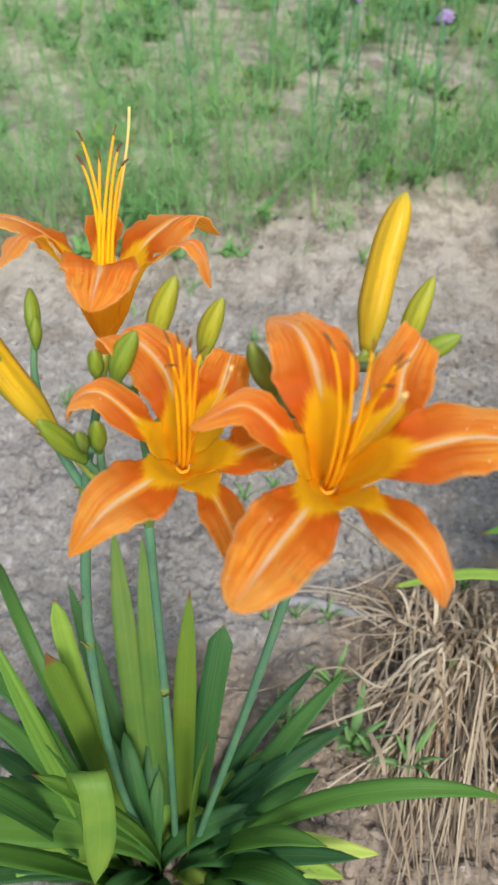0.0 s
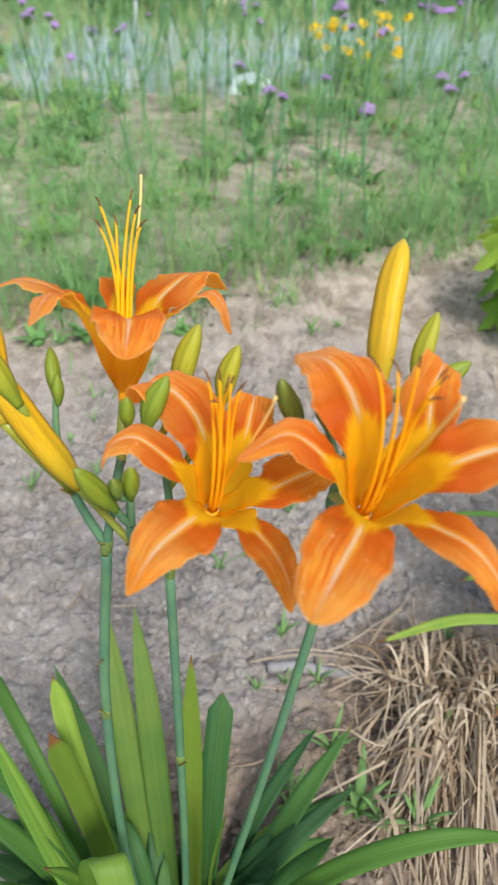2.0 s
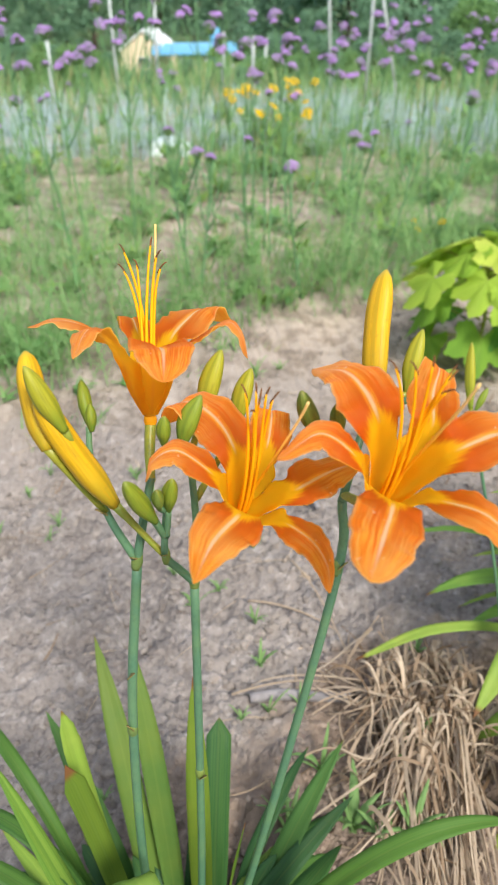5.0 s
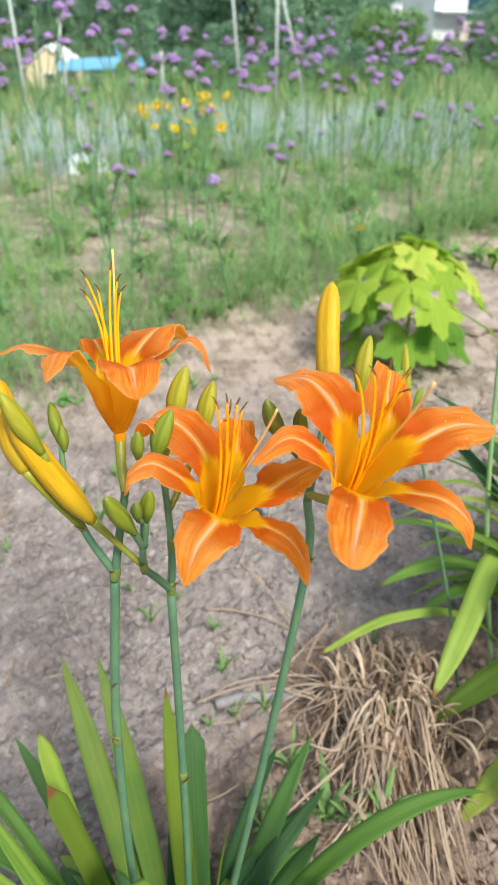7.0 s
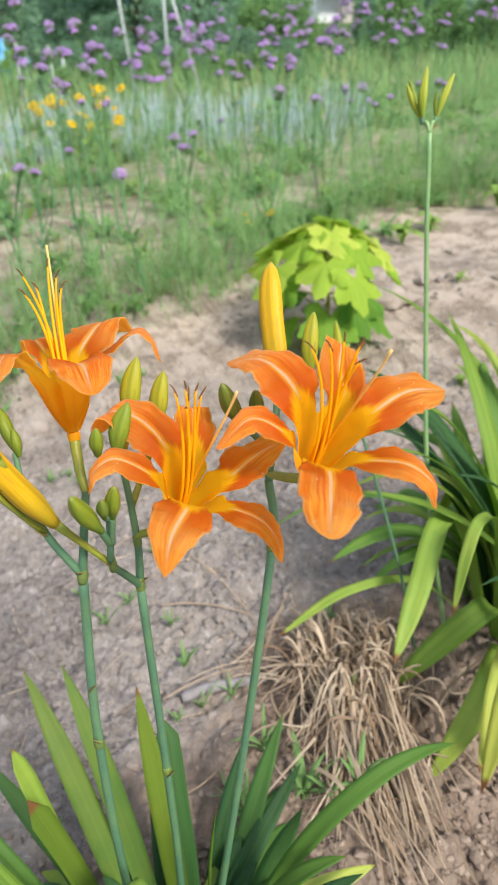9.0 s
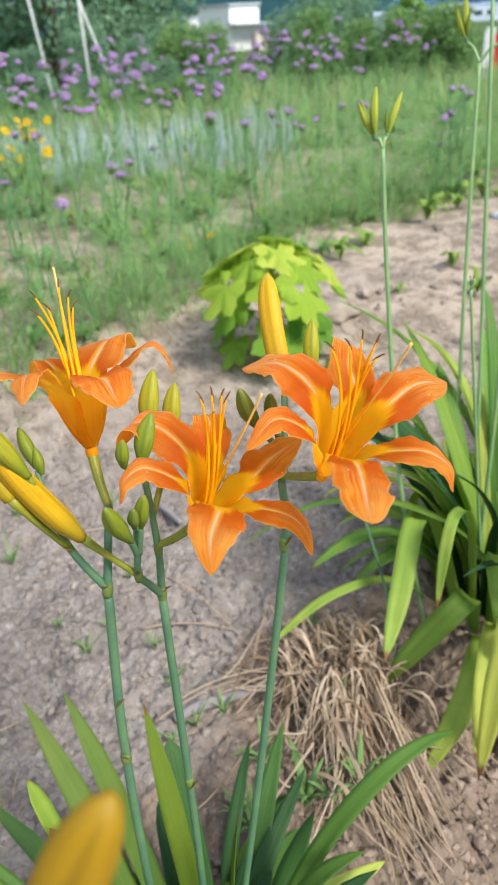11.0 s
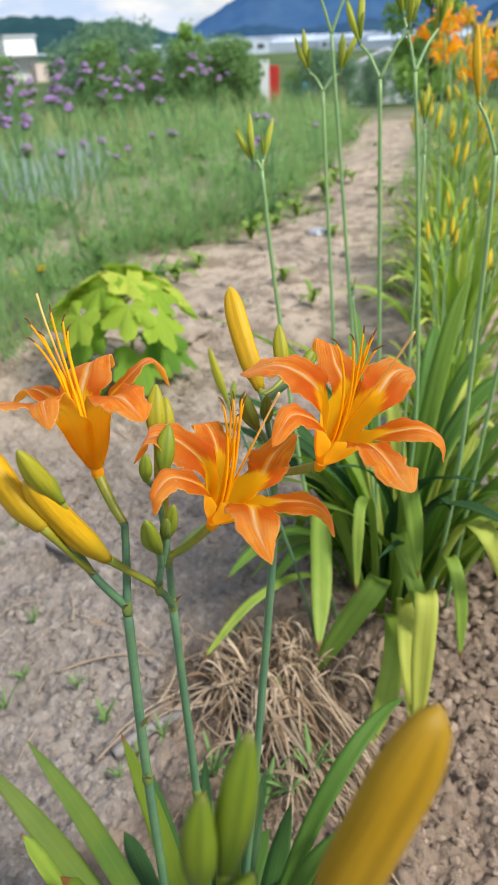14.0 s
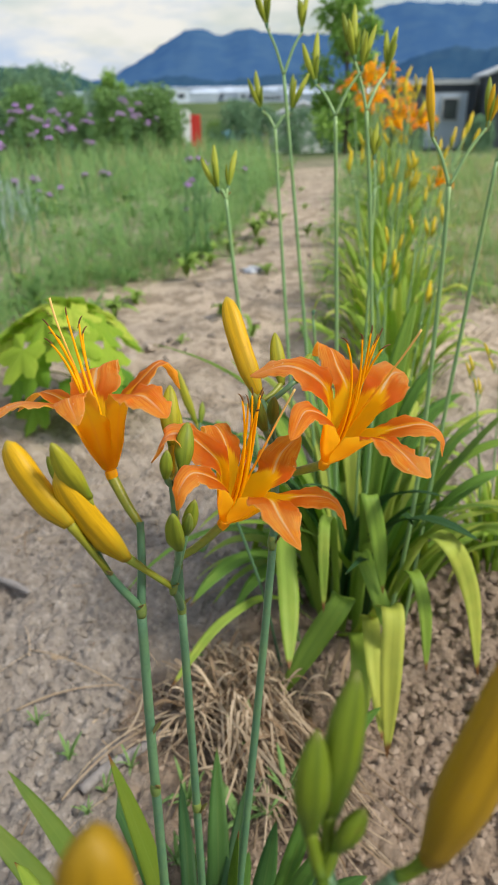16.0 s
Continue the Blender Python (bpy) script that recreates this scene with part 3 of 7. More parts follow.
def bud_shape(base, tip, radius, bow=0.0, blunt=0.35, sides=12):
    """A closed bud with three soft ridges, from its base to its tip."""
    d = tip - base
    ax = unit(d)
    e1 = unit(np.cross(ax, V(0.2, 0.9, 0.3)))
    e2 = np.cross(ax, e1)
    n = 18
    verts, uvs, faces = [], [], []
    for i in range(n):
        u = i / (n - 1)
        slim = radius < 0.0066
        r = radius * (0.34 + 0.66 * float(sstep(u, -0.12, 0.45 if slim else 0.30)))
        full = 0.45 if slim else 0.66
        if u > full:
            r *= max(0.0, 1 - ((u - full) / (1 - full)) ** 2.2 * (1 - blunt * 0.25)) ** (0.8 if radius < 0.0066 else 0.62)
        if u == 1:
            r = radius * 0.12
        c = base + d * u + e1 * bow * math.sin(math.pi * u)
        for j in range(sides):
            a = 2 * math.pi * j / sides
            k = r * (1 + 0.11 * math.cos(3 * a + 0.6 * u) + 0.02 * math.cos(6 * a))
            verts.append(c + k * (math.cos(a) * e1 + math.sin(a) * e2))
            uvs.append((u, abs(2 * j / sides - 1)))
    for i in range(n - 1):
        for j in range(sides):
            k = (j + 1) % sides
            faces.append((i * sides + j, i * sides + k, (i + 1) * sides + k, (i + 1) * sides + j))
    faces.append(tuple(range(sides - 1, -1, -1)))
    faces.append(tuple((n - 1) * sides + j for j in range(sides)))
    s = Shape()
    s.add(verts, faces, uvs)
    return s


def trumpet(s, base, axis, throat, sides=24):
    """The golden tube that the six segments grow from, with a wall of real thickness."""
    e1 = unit(np.cross(axis, V(0.1, 0.2, 1.0)))
    e2 = np.cross(axis, e1)
    prof = [(-0.009, 0.0032), (-0.005, 0.0042), (-0.002, 0.0040), (-0.001, 0.0030), (-0.0015, 0.0010)]
    verts, faces = [], []
    for t, r in prof:
        c = base + axis * (t * throat if t >= 0 else t)
        verts += [c + r * (1 + 0.03 * math.cos(6 * a)) * (math.cos(a) * e1 + math.sin(a) * e2) for a in np.arange(sides) * 2 * math.pi / sides]
    for i in range(len(prof) - 1):
        for j in range(sides):
            k = (j + 1) % sides
            faces.append((i * sides + j, i * sides + k, (i + 1) * sides + k, (i + 1) * sides + j))
    n = len(prof) - 1
    faces.append(tuple(n * sides + j for j in range(sides)))
    s.add(verts, faces)


def flower(plant, base, axis, petals, ends, style_tip, rng, throat=0.045):
    """An open flower: receptacle > three petals, three sepals, six stamens with anthers, one style."""
    axis = unit(axis)
    s = Shape()
    trumpet(s, base, axis, throat)
    hub = part("flower", s, M_THROAT, plant, "open orange daylily flower with a golden throat")
    for kind, points, half, curl, point in petals:
        sh = petal(base, axis, points, half, rng, kind == "sepal", curl, point)
        part(kind, sh, [M_PETAL if kind == "petal" else M_SEPAL, M_PETAL_BACK], hub)
    e1 = unit(np.cross(axis, V(0.1, 0.2, 1.0)))
    e2 = np.cross(axis, e1)
    centre = sum(np.array(e) for e in ends) / len(ends)
    for i, end in enumerate(ends):
        end = np.array(end, dtype=float)
        a = 2 * math.pi * i / 6 + 0.4
        o = math.cos(a) * e1 + math.sin(a) * e2
        start = base + axis * 0.002 + o * 0.0018
        mid = base + axis * throat * 0.85 + o * 0.004
        bend = mid + (centre - mid) * 0.62 + (end - centre) * 0.2
        line = bezier([start, mid, bend, end], 16)
        s = Shape()
        tube(s, line, [0.0012, 0.0011, 0.0009, 0.0006], 7)
        part("stamen", s, M_FILAMENT, hub)
        d = unit(unit(line[-1] - line[-3]) * 0.8 + unit(end - centre) * rng.uniform(0.2, 0.8) + V(0, 0, 0.2))
        s2 = Shape()
        tube(s2, bezier([end - d * 0.003, end + d * 0.003 + axis * 0.002, end + d * 0.0065 - axis * 0.001], 8), [0.0003, 0.0006, 0.0005, 0.0002], 6)
        part("anther", s2, M_ANTHER, hub, "dark brown curled anther")
    s = Shape()
    style_tip = np.array(style_tip, dtype=float)
    tube(s, bezier([base + axis * 0.002, base + axis * throat * 1.1, style_tip - axis * 0.03, style_tip - axis * 0.012, style_tip], 18), [0.0009, 0.0008, 0.0007, 0.0008], 7)
    part("style", s, M_STYLE, hub, "pale cream style")


def bud(plant, base, tip, radius, mat, bow=0.0, stalk=None, label=""):
    b = part("bud", bud_shape(np.array(base), np.array(tip), radius, bow), mat, plant, label)
    if stalk is not None:
        s = Shape()
        d = unit(np.array(tip) - np.array(base))
        tube(s, bezier([stalk, (np.array(stalk) + np.array(base)) / 2 - d * 0.003, np.array(base) + d * 0.002], 8), [0.0024, 0.0022, 0.0023, radius * 0.42], 8)
        part("pedicel", s, M_PEDICEL if mat in (M_BUD_YELLOW, M_BUD_OLIVE) else M_BUD_GREEN_SHADED if mat in (M_BUD_GOLD_SHADED, M_BUD_GREEN_SHADED) else M_SCAPE, plant)
    return b


def scape(plant, points, r0, r1, mat=None, name="scape", label=""):
    s = Shape()
    tube(s, smooth_line(points, 7), [r0, r1], 10)
    return part(name, s, mat or M_SCAPE, plant, label)


def bract(plant, at, direction, size, rng):
    s = Shape()
    d = unit(np.array(direction))
    at = np.array(at)
    strap(s, bezier([at, at + d * size * 0.5, at + d * size + V(0, 0, -0.1 * size)], 7), size * 0.42, rng, 0.6, taper=0.95)
    part("bract", s, M_BRACT, plant, "small withered bract")


def node(plant, at, along, r):
    """A swollen joint on a scape."""
    d = unit(np.array(along))
    at = np.array(at)
    s = Shape()
    tube(s, np.array([at + d * t for t in (-0.006, -0.003, 0.0, 0.003, 0.007)]), [r * 0.9, r * 1.08, r * 1.16, r * 1.1, r * 0.9], 10)
    part("node", s, M_NODE, plant, "olive joint")


def leaf(plant, line, width, rng, mat, fold=0.35, label="", taper=0.45):
    s = Shape()
    strap(s, line, width, rng, fold, taper=taper)
    return part("leaf", s, mat, plant, label)


def near_clump():
    """The clump with the three open flowers, on three scapes."""
    rng = random.Random(11)
    c = thing("daylily_plant", (0.01, 0.39, ground_at(0.01, 0.39)), "daylily clump with three open orange flowers and many buds", "daylily")
    zg = ground_at(0.0, 0.39) - 0.01
    fork1, fork2 = V(-0.013, 0.394, 0.655), V(0.024, 0.394, 0.632)
    scape(c, [(-0.012, 0.385, zg), (-0.03, 0.378, 0.25), (-0.027, 0.381, 0.5), fork1], 0.0042, 0.0034)
    scape(c, [(0.012, 0.392, zg), (0.02, 0.39, 0.25), (0.0225, 0.391, 0.42), fork2], 0.0040, 0.0032)
    scape(c, [(0.028, 0.385, zg), (0.062, 0.386, 0.22), (0.093, 0.387, 0.42), (0.122, 0.387, 0.635), (0.118, 0.381, 0.702)], 0.0042, 0.0030)
    # branches of the first scape
    scape(c, [fork1, (-0.029, 0.402, 0.689), (-0.036, 0.411, 0.722), (-0.036, 0.42, 0.744)], 0.0030, 0.0018)
    scape(c, [fork1, (-0.006, 0.397, 0.69), (0.0, 0.402, 0.715)], 0.0030, 0.0026)
    # branches of the second
    left2, right2 = V(0.006, 0.381, 0.668), V(0.027, 0.397, 0.669)
    scape(c, [fork2, (0.014, 0.386, 0.652), left2, (0.006, 0.375, 0.69), (0.008, 0.374, 0.712)], 0.0029, 0.0021)
    scape(c, [fork2, (0.026, 0.396, 0.65), right2, (0.026, 0.396, 0.70), (0.024, 0.395, 0.735)], 0.0030, 0.0022)
    # head of the third
    scape(c, [(0.118, 0.381, 0.702), (0.123, 0.385, 0.722), (0.132, 0.398, 0.742), (0.14, 0.412, 0.752)], 0.0028, 0.0024)

    # flowers
    P, S = "petal", "sepal"
    f2 = V(0.127, 0.341, 0.729)
    flower(c, f2, (0.004, -0.021, 0.043), [
        (P, [(0.119, 0.337, 0.785), (0.114, 0.349, 0.798), (0.106, 0.365, 0.803), (0.094, 0.385, 0.793)], 0.0195, 0.15, 0.6),
        (S, [(0.106, 0.326, 0.772), (0.087, 0.332, 0.784), (0.064, 0.327, 0.773)], 0.0105, 0.35, 0.5),
        (P, [(0.116, 0.296, 0.764), (0.103, 0.269, 0.768), (0.090, 0.246, 0.763)], 0.0185, 0.20, 0.15),
        (S, [(0.144, 0.306, 0.757), (0.158, 0.285, 0.762), (0.169, 0.274, 0.752), (0.173, 0.274, 0.734)], 0.0112, 0.35, 0.5),
        (P, [(0.154, 0.317, 0.778), (0.183, 0.324, 0.783), (0.214, 0.330, 0.772)], 0.0175, 0.20, 0.25),
        (S, [(0.150, 0.341, 0.777), (0.153, 0.352, 0.792), (0.160, 0.365, 0.800), (0.159, 0.378, 0.791)], 0.0140, 0.10, 0.4)],
        [(0.119, 0.324, 0.822), (0.126, 0.317, 0.824), (0.133, 0.315, 0.827), (0.142, 0.314, 0.823), (0.139, 0.309, 0.816), (0.144, 0.318, 0.818)], (0.141, 0.284, 0.833), rng)
    scape(c, [(0.119, 0.381, 0.706), (0.123, 0.364, 0.713), f2 - V(0, -0.004, 0.006)], 0.0028, 0.0036, M_PEDICEL, "pedicel")
    f1 = V(0.052, 0.373, 0.703)
    flower(c, f1, (0.0065, -0.0165, 0.036), [
        (P, [(0.050, 0.374, 0.747), (0.044, 0.383, 0.759), (0.033, 0.388, 0.770), (0.020, 0.393, 0.773), (0.012, 0.400, 0.755)], 0.0165, 0.25, 0.05),
        (S, [(0.036, 0.360, 0.743), (0.016, 0.365, 0.758), (0.001, 0.364, 0.753), (-0.003, 0.363, 0.740)], 0.0105, 0.35, 0.3),
        (P, [(0.046, 0.330, 0.738), (0.030, 0.307, 0.741), (0.018, 0.285, 0.734)], 0.0185, 0.20, 0.95),
        (S, [(0.072, 0.336, 0.725), (0.083, 0.312, 0.729), (0.089, 0.302, 0.720), (0.090, 0.299, 0.705)], 0.0108, 0.35, 0.4),
        (P, [(0.081, 0.355, 0.733), (0.103, 0.364, 0.737), (0.123, 0.362, 0.744)], 0.0150, 0.10, 0.5),
        (S, [(0.069, 0.384, 0.742), (0.073, 0.393, 0.753), (0.075, 0.403, 0.758), (0.073, 0.412, 0.750)], 0.0135, 0.10, 0.4)],
        [(0.052, 0.356, 0.796), (0.057, 0.352, 0.799), (0.062, 0.350, 0.798), (0.066, 0.353, 0.793), (0.055, 0.347, 0.790), (0.060, 0.358, 0.791)], (0.081, 0.337, 0.799), rng, 0.04)
    scape(c, [right2 + V(0, 0, 0.004), (0.037, 0.387, 0.682), f1 - V(0.001, -0.003, 0.006)], 0.0026, 0.0034, M_PEDICEL, "pedicel")
    f3 = V(0.002, 0.430, 0.745)
    flower(c, f3, (0.002, 0.012, 0.045), [
        (P, [(0.008, 0.417, 0.797), (0.012, 0.402, 0.803), (0.011, 0.381, 0.792)], 0.0190, 0.10, 0.35),
        (S, [(0.028, 0.436, 0.789), (0.050, 0.429, 0.806), (0.059, 0.424, 0.800), (0.063, 0.422, 0.784)], 0.0115, 0.30, 0.4),
        (P, [(0.018, 0.462, 0.781), (0.029, 0.471, 0.790), (0.042, 0.482, 0.794), (0.060, 0.486, 0.781)], 0.0175, 0.15, 0.3),
        (S, [(-0.002, 0.462, 0.786), (-0.006, 0.485, 0.789), (-0.012, 0.508, 0.770)], 0.0110, 0.20, 0.5),
        (P, [(-0.020, 0.442, 0.792), (-0.046, 0.447, 0.804), (-0.067, 0.447, 0.800)], 0.0135, 0.20, 0.4),
        (S, [(-0.016, 0.424, 0.797), (-0.029, 0.421, 0.808), (-0.038, 0.402, 0.799)], 0.0115, 0.15, 0.6)],
        [(-0.007, 0.464, 0.838), (-0.008, 0.462, 0.827), (0.000, 0.467, 0.829), (0.009, 0.466, 0.841), (0.012, 0.458, 0.836), (0.014, 0.458, 0.829)], (0.013, 0.488, 0.848), rng, 0.048)
    scape(c, [(0.0, 0.402, 0.712), (0.0, 0.414, 0.724), f3 - V(0, 0, 0.005)], 0.0027, 0.0038, M_PEDICEL, "pedicel")

    # buds of the third scape
    top3 = V(0.14, 0.412, 0.752)
    bud(c, (0.146, 0.420, 0.752), (0.158, 0.462, 0.822), 0.0082, M_BUD_YELLOW, 0.002, top3, "long yellow bud about to open")
    bud(c, (0.163, 0.410, 0.758), (0.173, 0.425, 0.796), 0.0058, M_BUD_OLIVE, 0.001, top3)
    bud(c, (0.163, 0.397, 0.764), (0.186, 0.398, 0.781), 0.0052, M_BUD_GREEN, 0.0, (0.142, 0.408, 0.750))
    bud(c, (0.099, 0.376, 0.753), (0.086, 0.375, 0.785), 0.0055, M_BUD_DARK, 0.001, (0.122, 0.384, 0.722))
    bud(c, (0.112, 0.380, 0.752), (0.107, 0.374, 0.776), 0.0046, M_BUD_DARK, 0.0, (0.122, 0.384, 0.722))
    # buds above the second
    top2 = V(0.024, 0.395, 0.735)
    bud(c, (0.034, 0.403, 0.757), (0.046, 0.414, 0.794), 0.0064, M_BUD_OLIVE, 0.001, top2)
    bud(c, (0.057, 0.423, 0.738), (0.067, 0.434, 0.771), 0.0062, M_BUD_OLIVE, 0.001, right2 + V(0, 0, 0.03))
    bud(c, (0.019, 0.379, 0.752), (0.031, 0.384, 0.781), 0.0060, M_BUD_GREEN, 0.001, top2)
    bud(c, (0.009, 0.384, 0.750), (0.010, 0.382, 0.770), 0.0042, M_BUD_GREEN, 0.0, top2)
    bud(c, (0.001, 0.367, 0.708), (-0.014, 0.355, 0.746), 0.0058, M_BUD_GREEN, 0.001, (0.006, 0.376, 0.688))
    bud(c, (0.009, 0.369, 0.714), (0.012, 0.362, 0.741), 0.0048, M_BUD_GREEN, 0.0, (0.007, 0.375, 0.69))
    bud(c, (0.004, 0.364, 0.719), (0.003, 0.358, 0.737), 0.0036, M_BUD_DARK, 0.0, (0.008, 0.374, 0.712))
    bud(c, (-0.023, 0.391, 0.704), (-0.061, 0.396, 0.780), 0.0082, M_BUD_YELLOW, 0.002, left2, "long yellow bud about to open")
    # buds of the first
    bud(c, (-0.058, 0.394, 0.745), (-0.068, 0.430, 0.792), 0.0080, M_BUD_YELLOW, 0.002, (-0.030, 0.402, 0.692))
    bud(c, (-0.046, 0.389, 0.760), (-0.063, 0.393, 0.800), 0.0062, M_BUD_OLIVE, 0.001, (-0.034, 0.406, 0.71))
    bud(c, (-0.036, 0.421, 0.746), (-0.039, 0.437, 0.768), 0.0044, M_BUD_GREEN, 0.0)
    bud(c, (-0.034, 0.417, 0.742), (-0.034, 0.424, 0.758), 0.0036, M_BUD_GREEN, 0.0)
    for at, d in ((fork1, (-0.3, -0.5, 0.8)), (fork2, (0.4, -0.4, 0.8)), ((-0.027, 0.3775, 0.503), (-0.3, -0.2, 0.9)), ((0.0225, 0.387, 0.416), (0.4, -0.3, 0.9)),
                  ((-0.026, 0.378, 0.56), (0.4, -0.3, 0.9)), ((0.122, 0.384, 0.64), (0.3, -0.3, 0.9)), (left2, (-0.2, -0.6, 0.7)), (right2, (0.3, -0.3, 0.8)), ((-0.03, 0.4, 0.69), (-0.4, -0.4, 0.8))):
        bract(c, at, d, 0.013, rng)
    for at, along, r in (((-0.0272, 0.381, 0.50), (0, 0, 1), 0.0037), ((0.0225, 0.391, 0.42), (0, 0, 1), 0.0036), 
                         ((0.1215, 0.387, 0.64), (0.05, 0, 1), 0.0034), (fork1, (0.2, 0.2, 1), 0.0034), (fork2, (0, 0, 1), 0.0032), (left2, (0, -0.2, 1), 0.0026), (right2, (0, 0, 1), 0.0027)):
        node(c, at, along, r)

    # leaves: those that stand up, then the arching ones round them
    tall = [((-0.02, 0.41), (-0.081, 0.625, 0.345), 0.024, 0.24), ((0.0, 0.41), (-0.04, 0.595, 0.365), 0.023, 0.26), ((-0.03, 0.42), (-0.153, 0.628, 0.22), 0.022, 0.16),
            ((0.03, 0.41), (0.055, 0.553, 0.27), 0.025, 0.2), ((0.02, 0.40), (0.025, 0.515, 0.388), 0.021, 0.24), ((-0.035, 0.385), (-0.094, 0.431, 0.393), 0.019, 0.24),
            ((0.04, 0.395), (0.203, 0.541, 0.217), 0.023, 0.12), ((0.05, 0.375), (0.168, 0.417, 0.224), 0.024, 0.14), ((0.03, 0.38), (0.059, 0.377, 0.36), 0.018, 0.22)]
    for (x, y), tip, w, h in tall:
        tip = np.array(tip)
        b = V(x, y, zg)
        mid = b * 0.55 + tip * 0.45 + V(0, 0, h * 0.35)
        leaf(c, bezier([b, b + (mid - b) * 0.6, mid, tip], 18), w * 1.15, rng, M_LEAF_CUT if w in (0.018, 0.019, 0.021) else M_LEAF_TALL, 0.3, taper=0.07 if w in (0.019, 0.025) else 0.35)
    for b0, m0, t0, w0 in (((-0.04, 0.40), (-0.085, 0.45, 0.30), (-0.10, 0.482, 0.402), 0.020), ((0.0, 0.37), (-0.005, 0.36, 0.2), (-0.09, 0.345, 0.34), 0.022), ((0.05, 0.38), (0.10, 0.35, 0.26), (0.172, 0.332, 0.27), 0.026), ((0.05, 0.37), (0.11, 0.33, 0.24), (0.168, 0.298, 0.24), 0.030)):
        leaf(c, bezier([V(b0[0], b0[1], zg), V(b0[0], b0[1], zg) * 0.4 + V(*m0) * 0.6, m0, t0], 18), w0, rng, M_LEAF_SUN if w0 < 0.025 else M_LEAF, 0.3, taper=0.12 if w0 < 0.023 else 0.4)
    leaf(c, bezier([(0.05, 0.375, zg), (0.10, 0.37, 0.24), (0.22, 0.375, 0.35), (0.336, 0.383, 0.283)], 24), 0.022, rng, M_LEAF, 0.45, "long arching leaf with a shrivelled tip")
    leaf(c, bezier([(-0.05, 0.38, zg), (-0.09, 0.40, 0.30), (-0.16, 0.46, 0.36), (-0.30, 0.52, 0.20)], 22), 0.018, rng, M_LEAF)
    leaf(c, bezier([(-0.06, 0.40, zg), (-0.12, 0.46, 0.30), (-0.2, 0.56, 0.34), (-0.27, 0.68, 0.18)], 22), 0.016, rng, M_LEAF)
    leaf(c, bezier([(-0.05, 0.37, zg), (-0.085, 0.345, 0.26), (-0.04, 0.365, 0.47), (-0.008, 0.325, 0.38), (-0.03, 0.285, 0.27)], 24), 0.027, rng, M_LEAF, 0.15, "leaf that folds over and hangs down", 0.15)
    for b0, m0, t0, w0 in (((-0.05, 0.36), (-0.11, 0.40, 0.26), (-0.17, 0.47, 0.36), 0.021), ((-0.06, 0.36), (-0.14, 0.36, 0.28), (-0.23, 0.36, 0.30), 0.024), ((-0.06, 0.38), (-0.15, 0.44, 0.22), (-0.25, 0.47, 0.22), 0.022),
                           ((-0.04, 0.35), (-0.10, 0.30, 0.30), (-0.17, 0.28, 0.33), 0.022), ((-0.05, 0.37), (-0.12, 0.42, 0.18), (-0.20, 0.52, 0.16), 0.020)):
        leaf(c, bezier([V(b0[0], b0[1], zg), V(b0[0], b0[1], zg) * 0.4 + V(*m0) * 0.6, m0, t0], 18), w0, rng, M_LEAF_SUN if w0 < 0.0215 else M_LEAF, 0.3, taper=0.4)
    for i in range(24):
        a = 2 * math.pi * (i * 0.381966 + rng.uniform(-0.06, 0.06))
        o = V(math.cos(a), math.sin(a), 0)
        ln = rng.uniform(0.20, 0.36) * (0.72 if math.cos(a) > 0.25 else 0.62 if math.sin(a) > 0.3 else 0.9)
        st = rng.uniform(0.45, 1.0)
        b = V(0.005, 0.385, zg) + o * rng.uniform(0.01, 0.065)
        top = b + o * ln * (0.35 + 0.25 * st) + V(0, 0, ln * (0.95 - 0.45 * st))
        end = top + o * ln * (0.2 + 0.3 * st) - V(0, 0, ln * rng.uniform(-0.1, 0.75) * st)
        end[2] = max(end[2], 0.03)
        if o[1] < -0.2:
            top[2], end[2] = min(top[2], 0.30), min(end[2], 0.26)
        leaf(c, bezier([b, b + V(0, 0, ln * 0.45) + o * 0.02, top, end], 16), rng.uniform(0.024, 0.036), rng, M_LEAF if i % 3 else M_LEAF_SUN, 0.3, taper=rng.uniform(0.3, 0.5))
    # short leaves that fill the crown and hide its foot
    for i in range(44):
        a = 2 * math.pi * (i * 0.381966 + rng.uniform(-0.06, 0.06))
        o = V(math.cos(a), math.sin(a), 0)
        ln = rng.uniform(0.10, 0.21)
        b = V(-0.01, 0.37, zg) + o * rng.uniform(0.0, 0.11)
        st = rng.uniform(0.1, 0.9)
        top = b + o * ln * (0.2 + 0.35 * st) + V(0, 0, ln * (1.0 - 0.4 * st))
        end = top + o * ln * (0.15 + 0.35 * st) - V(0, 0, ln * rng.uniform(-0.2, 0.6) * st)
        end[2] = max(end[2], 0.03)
        # the crown's own shade is put into this dark leaf colour
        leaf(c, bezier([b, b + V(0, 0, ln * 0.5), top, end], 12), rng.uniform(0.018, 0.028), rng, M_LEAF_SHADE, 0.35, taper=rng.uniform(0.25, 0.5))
    return c


near_clump()


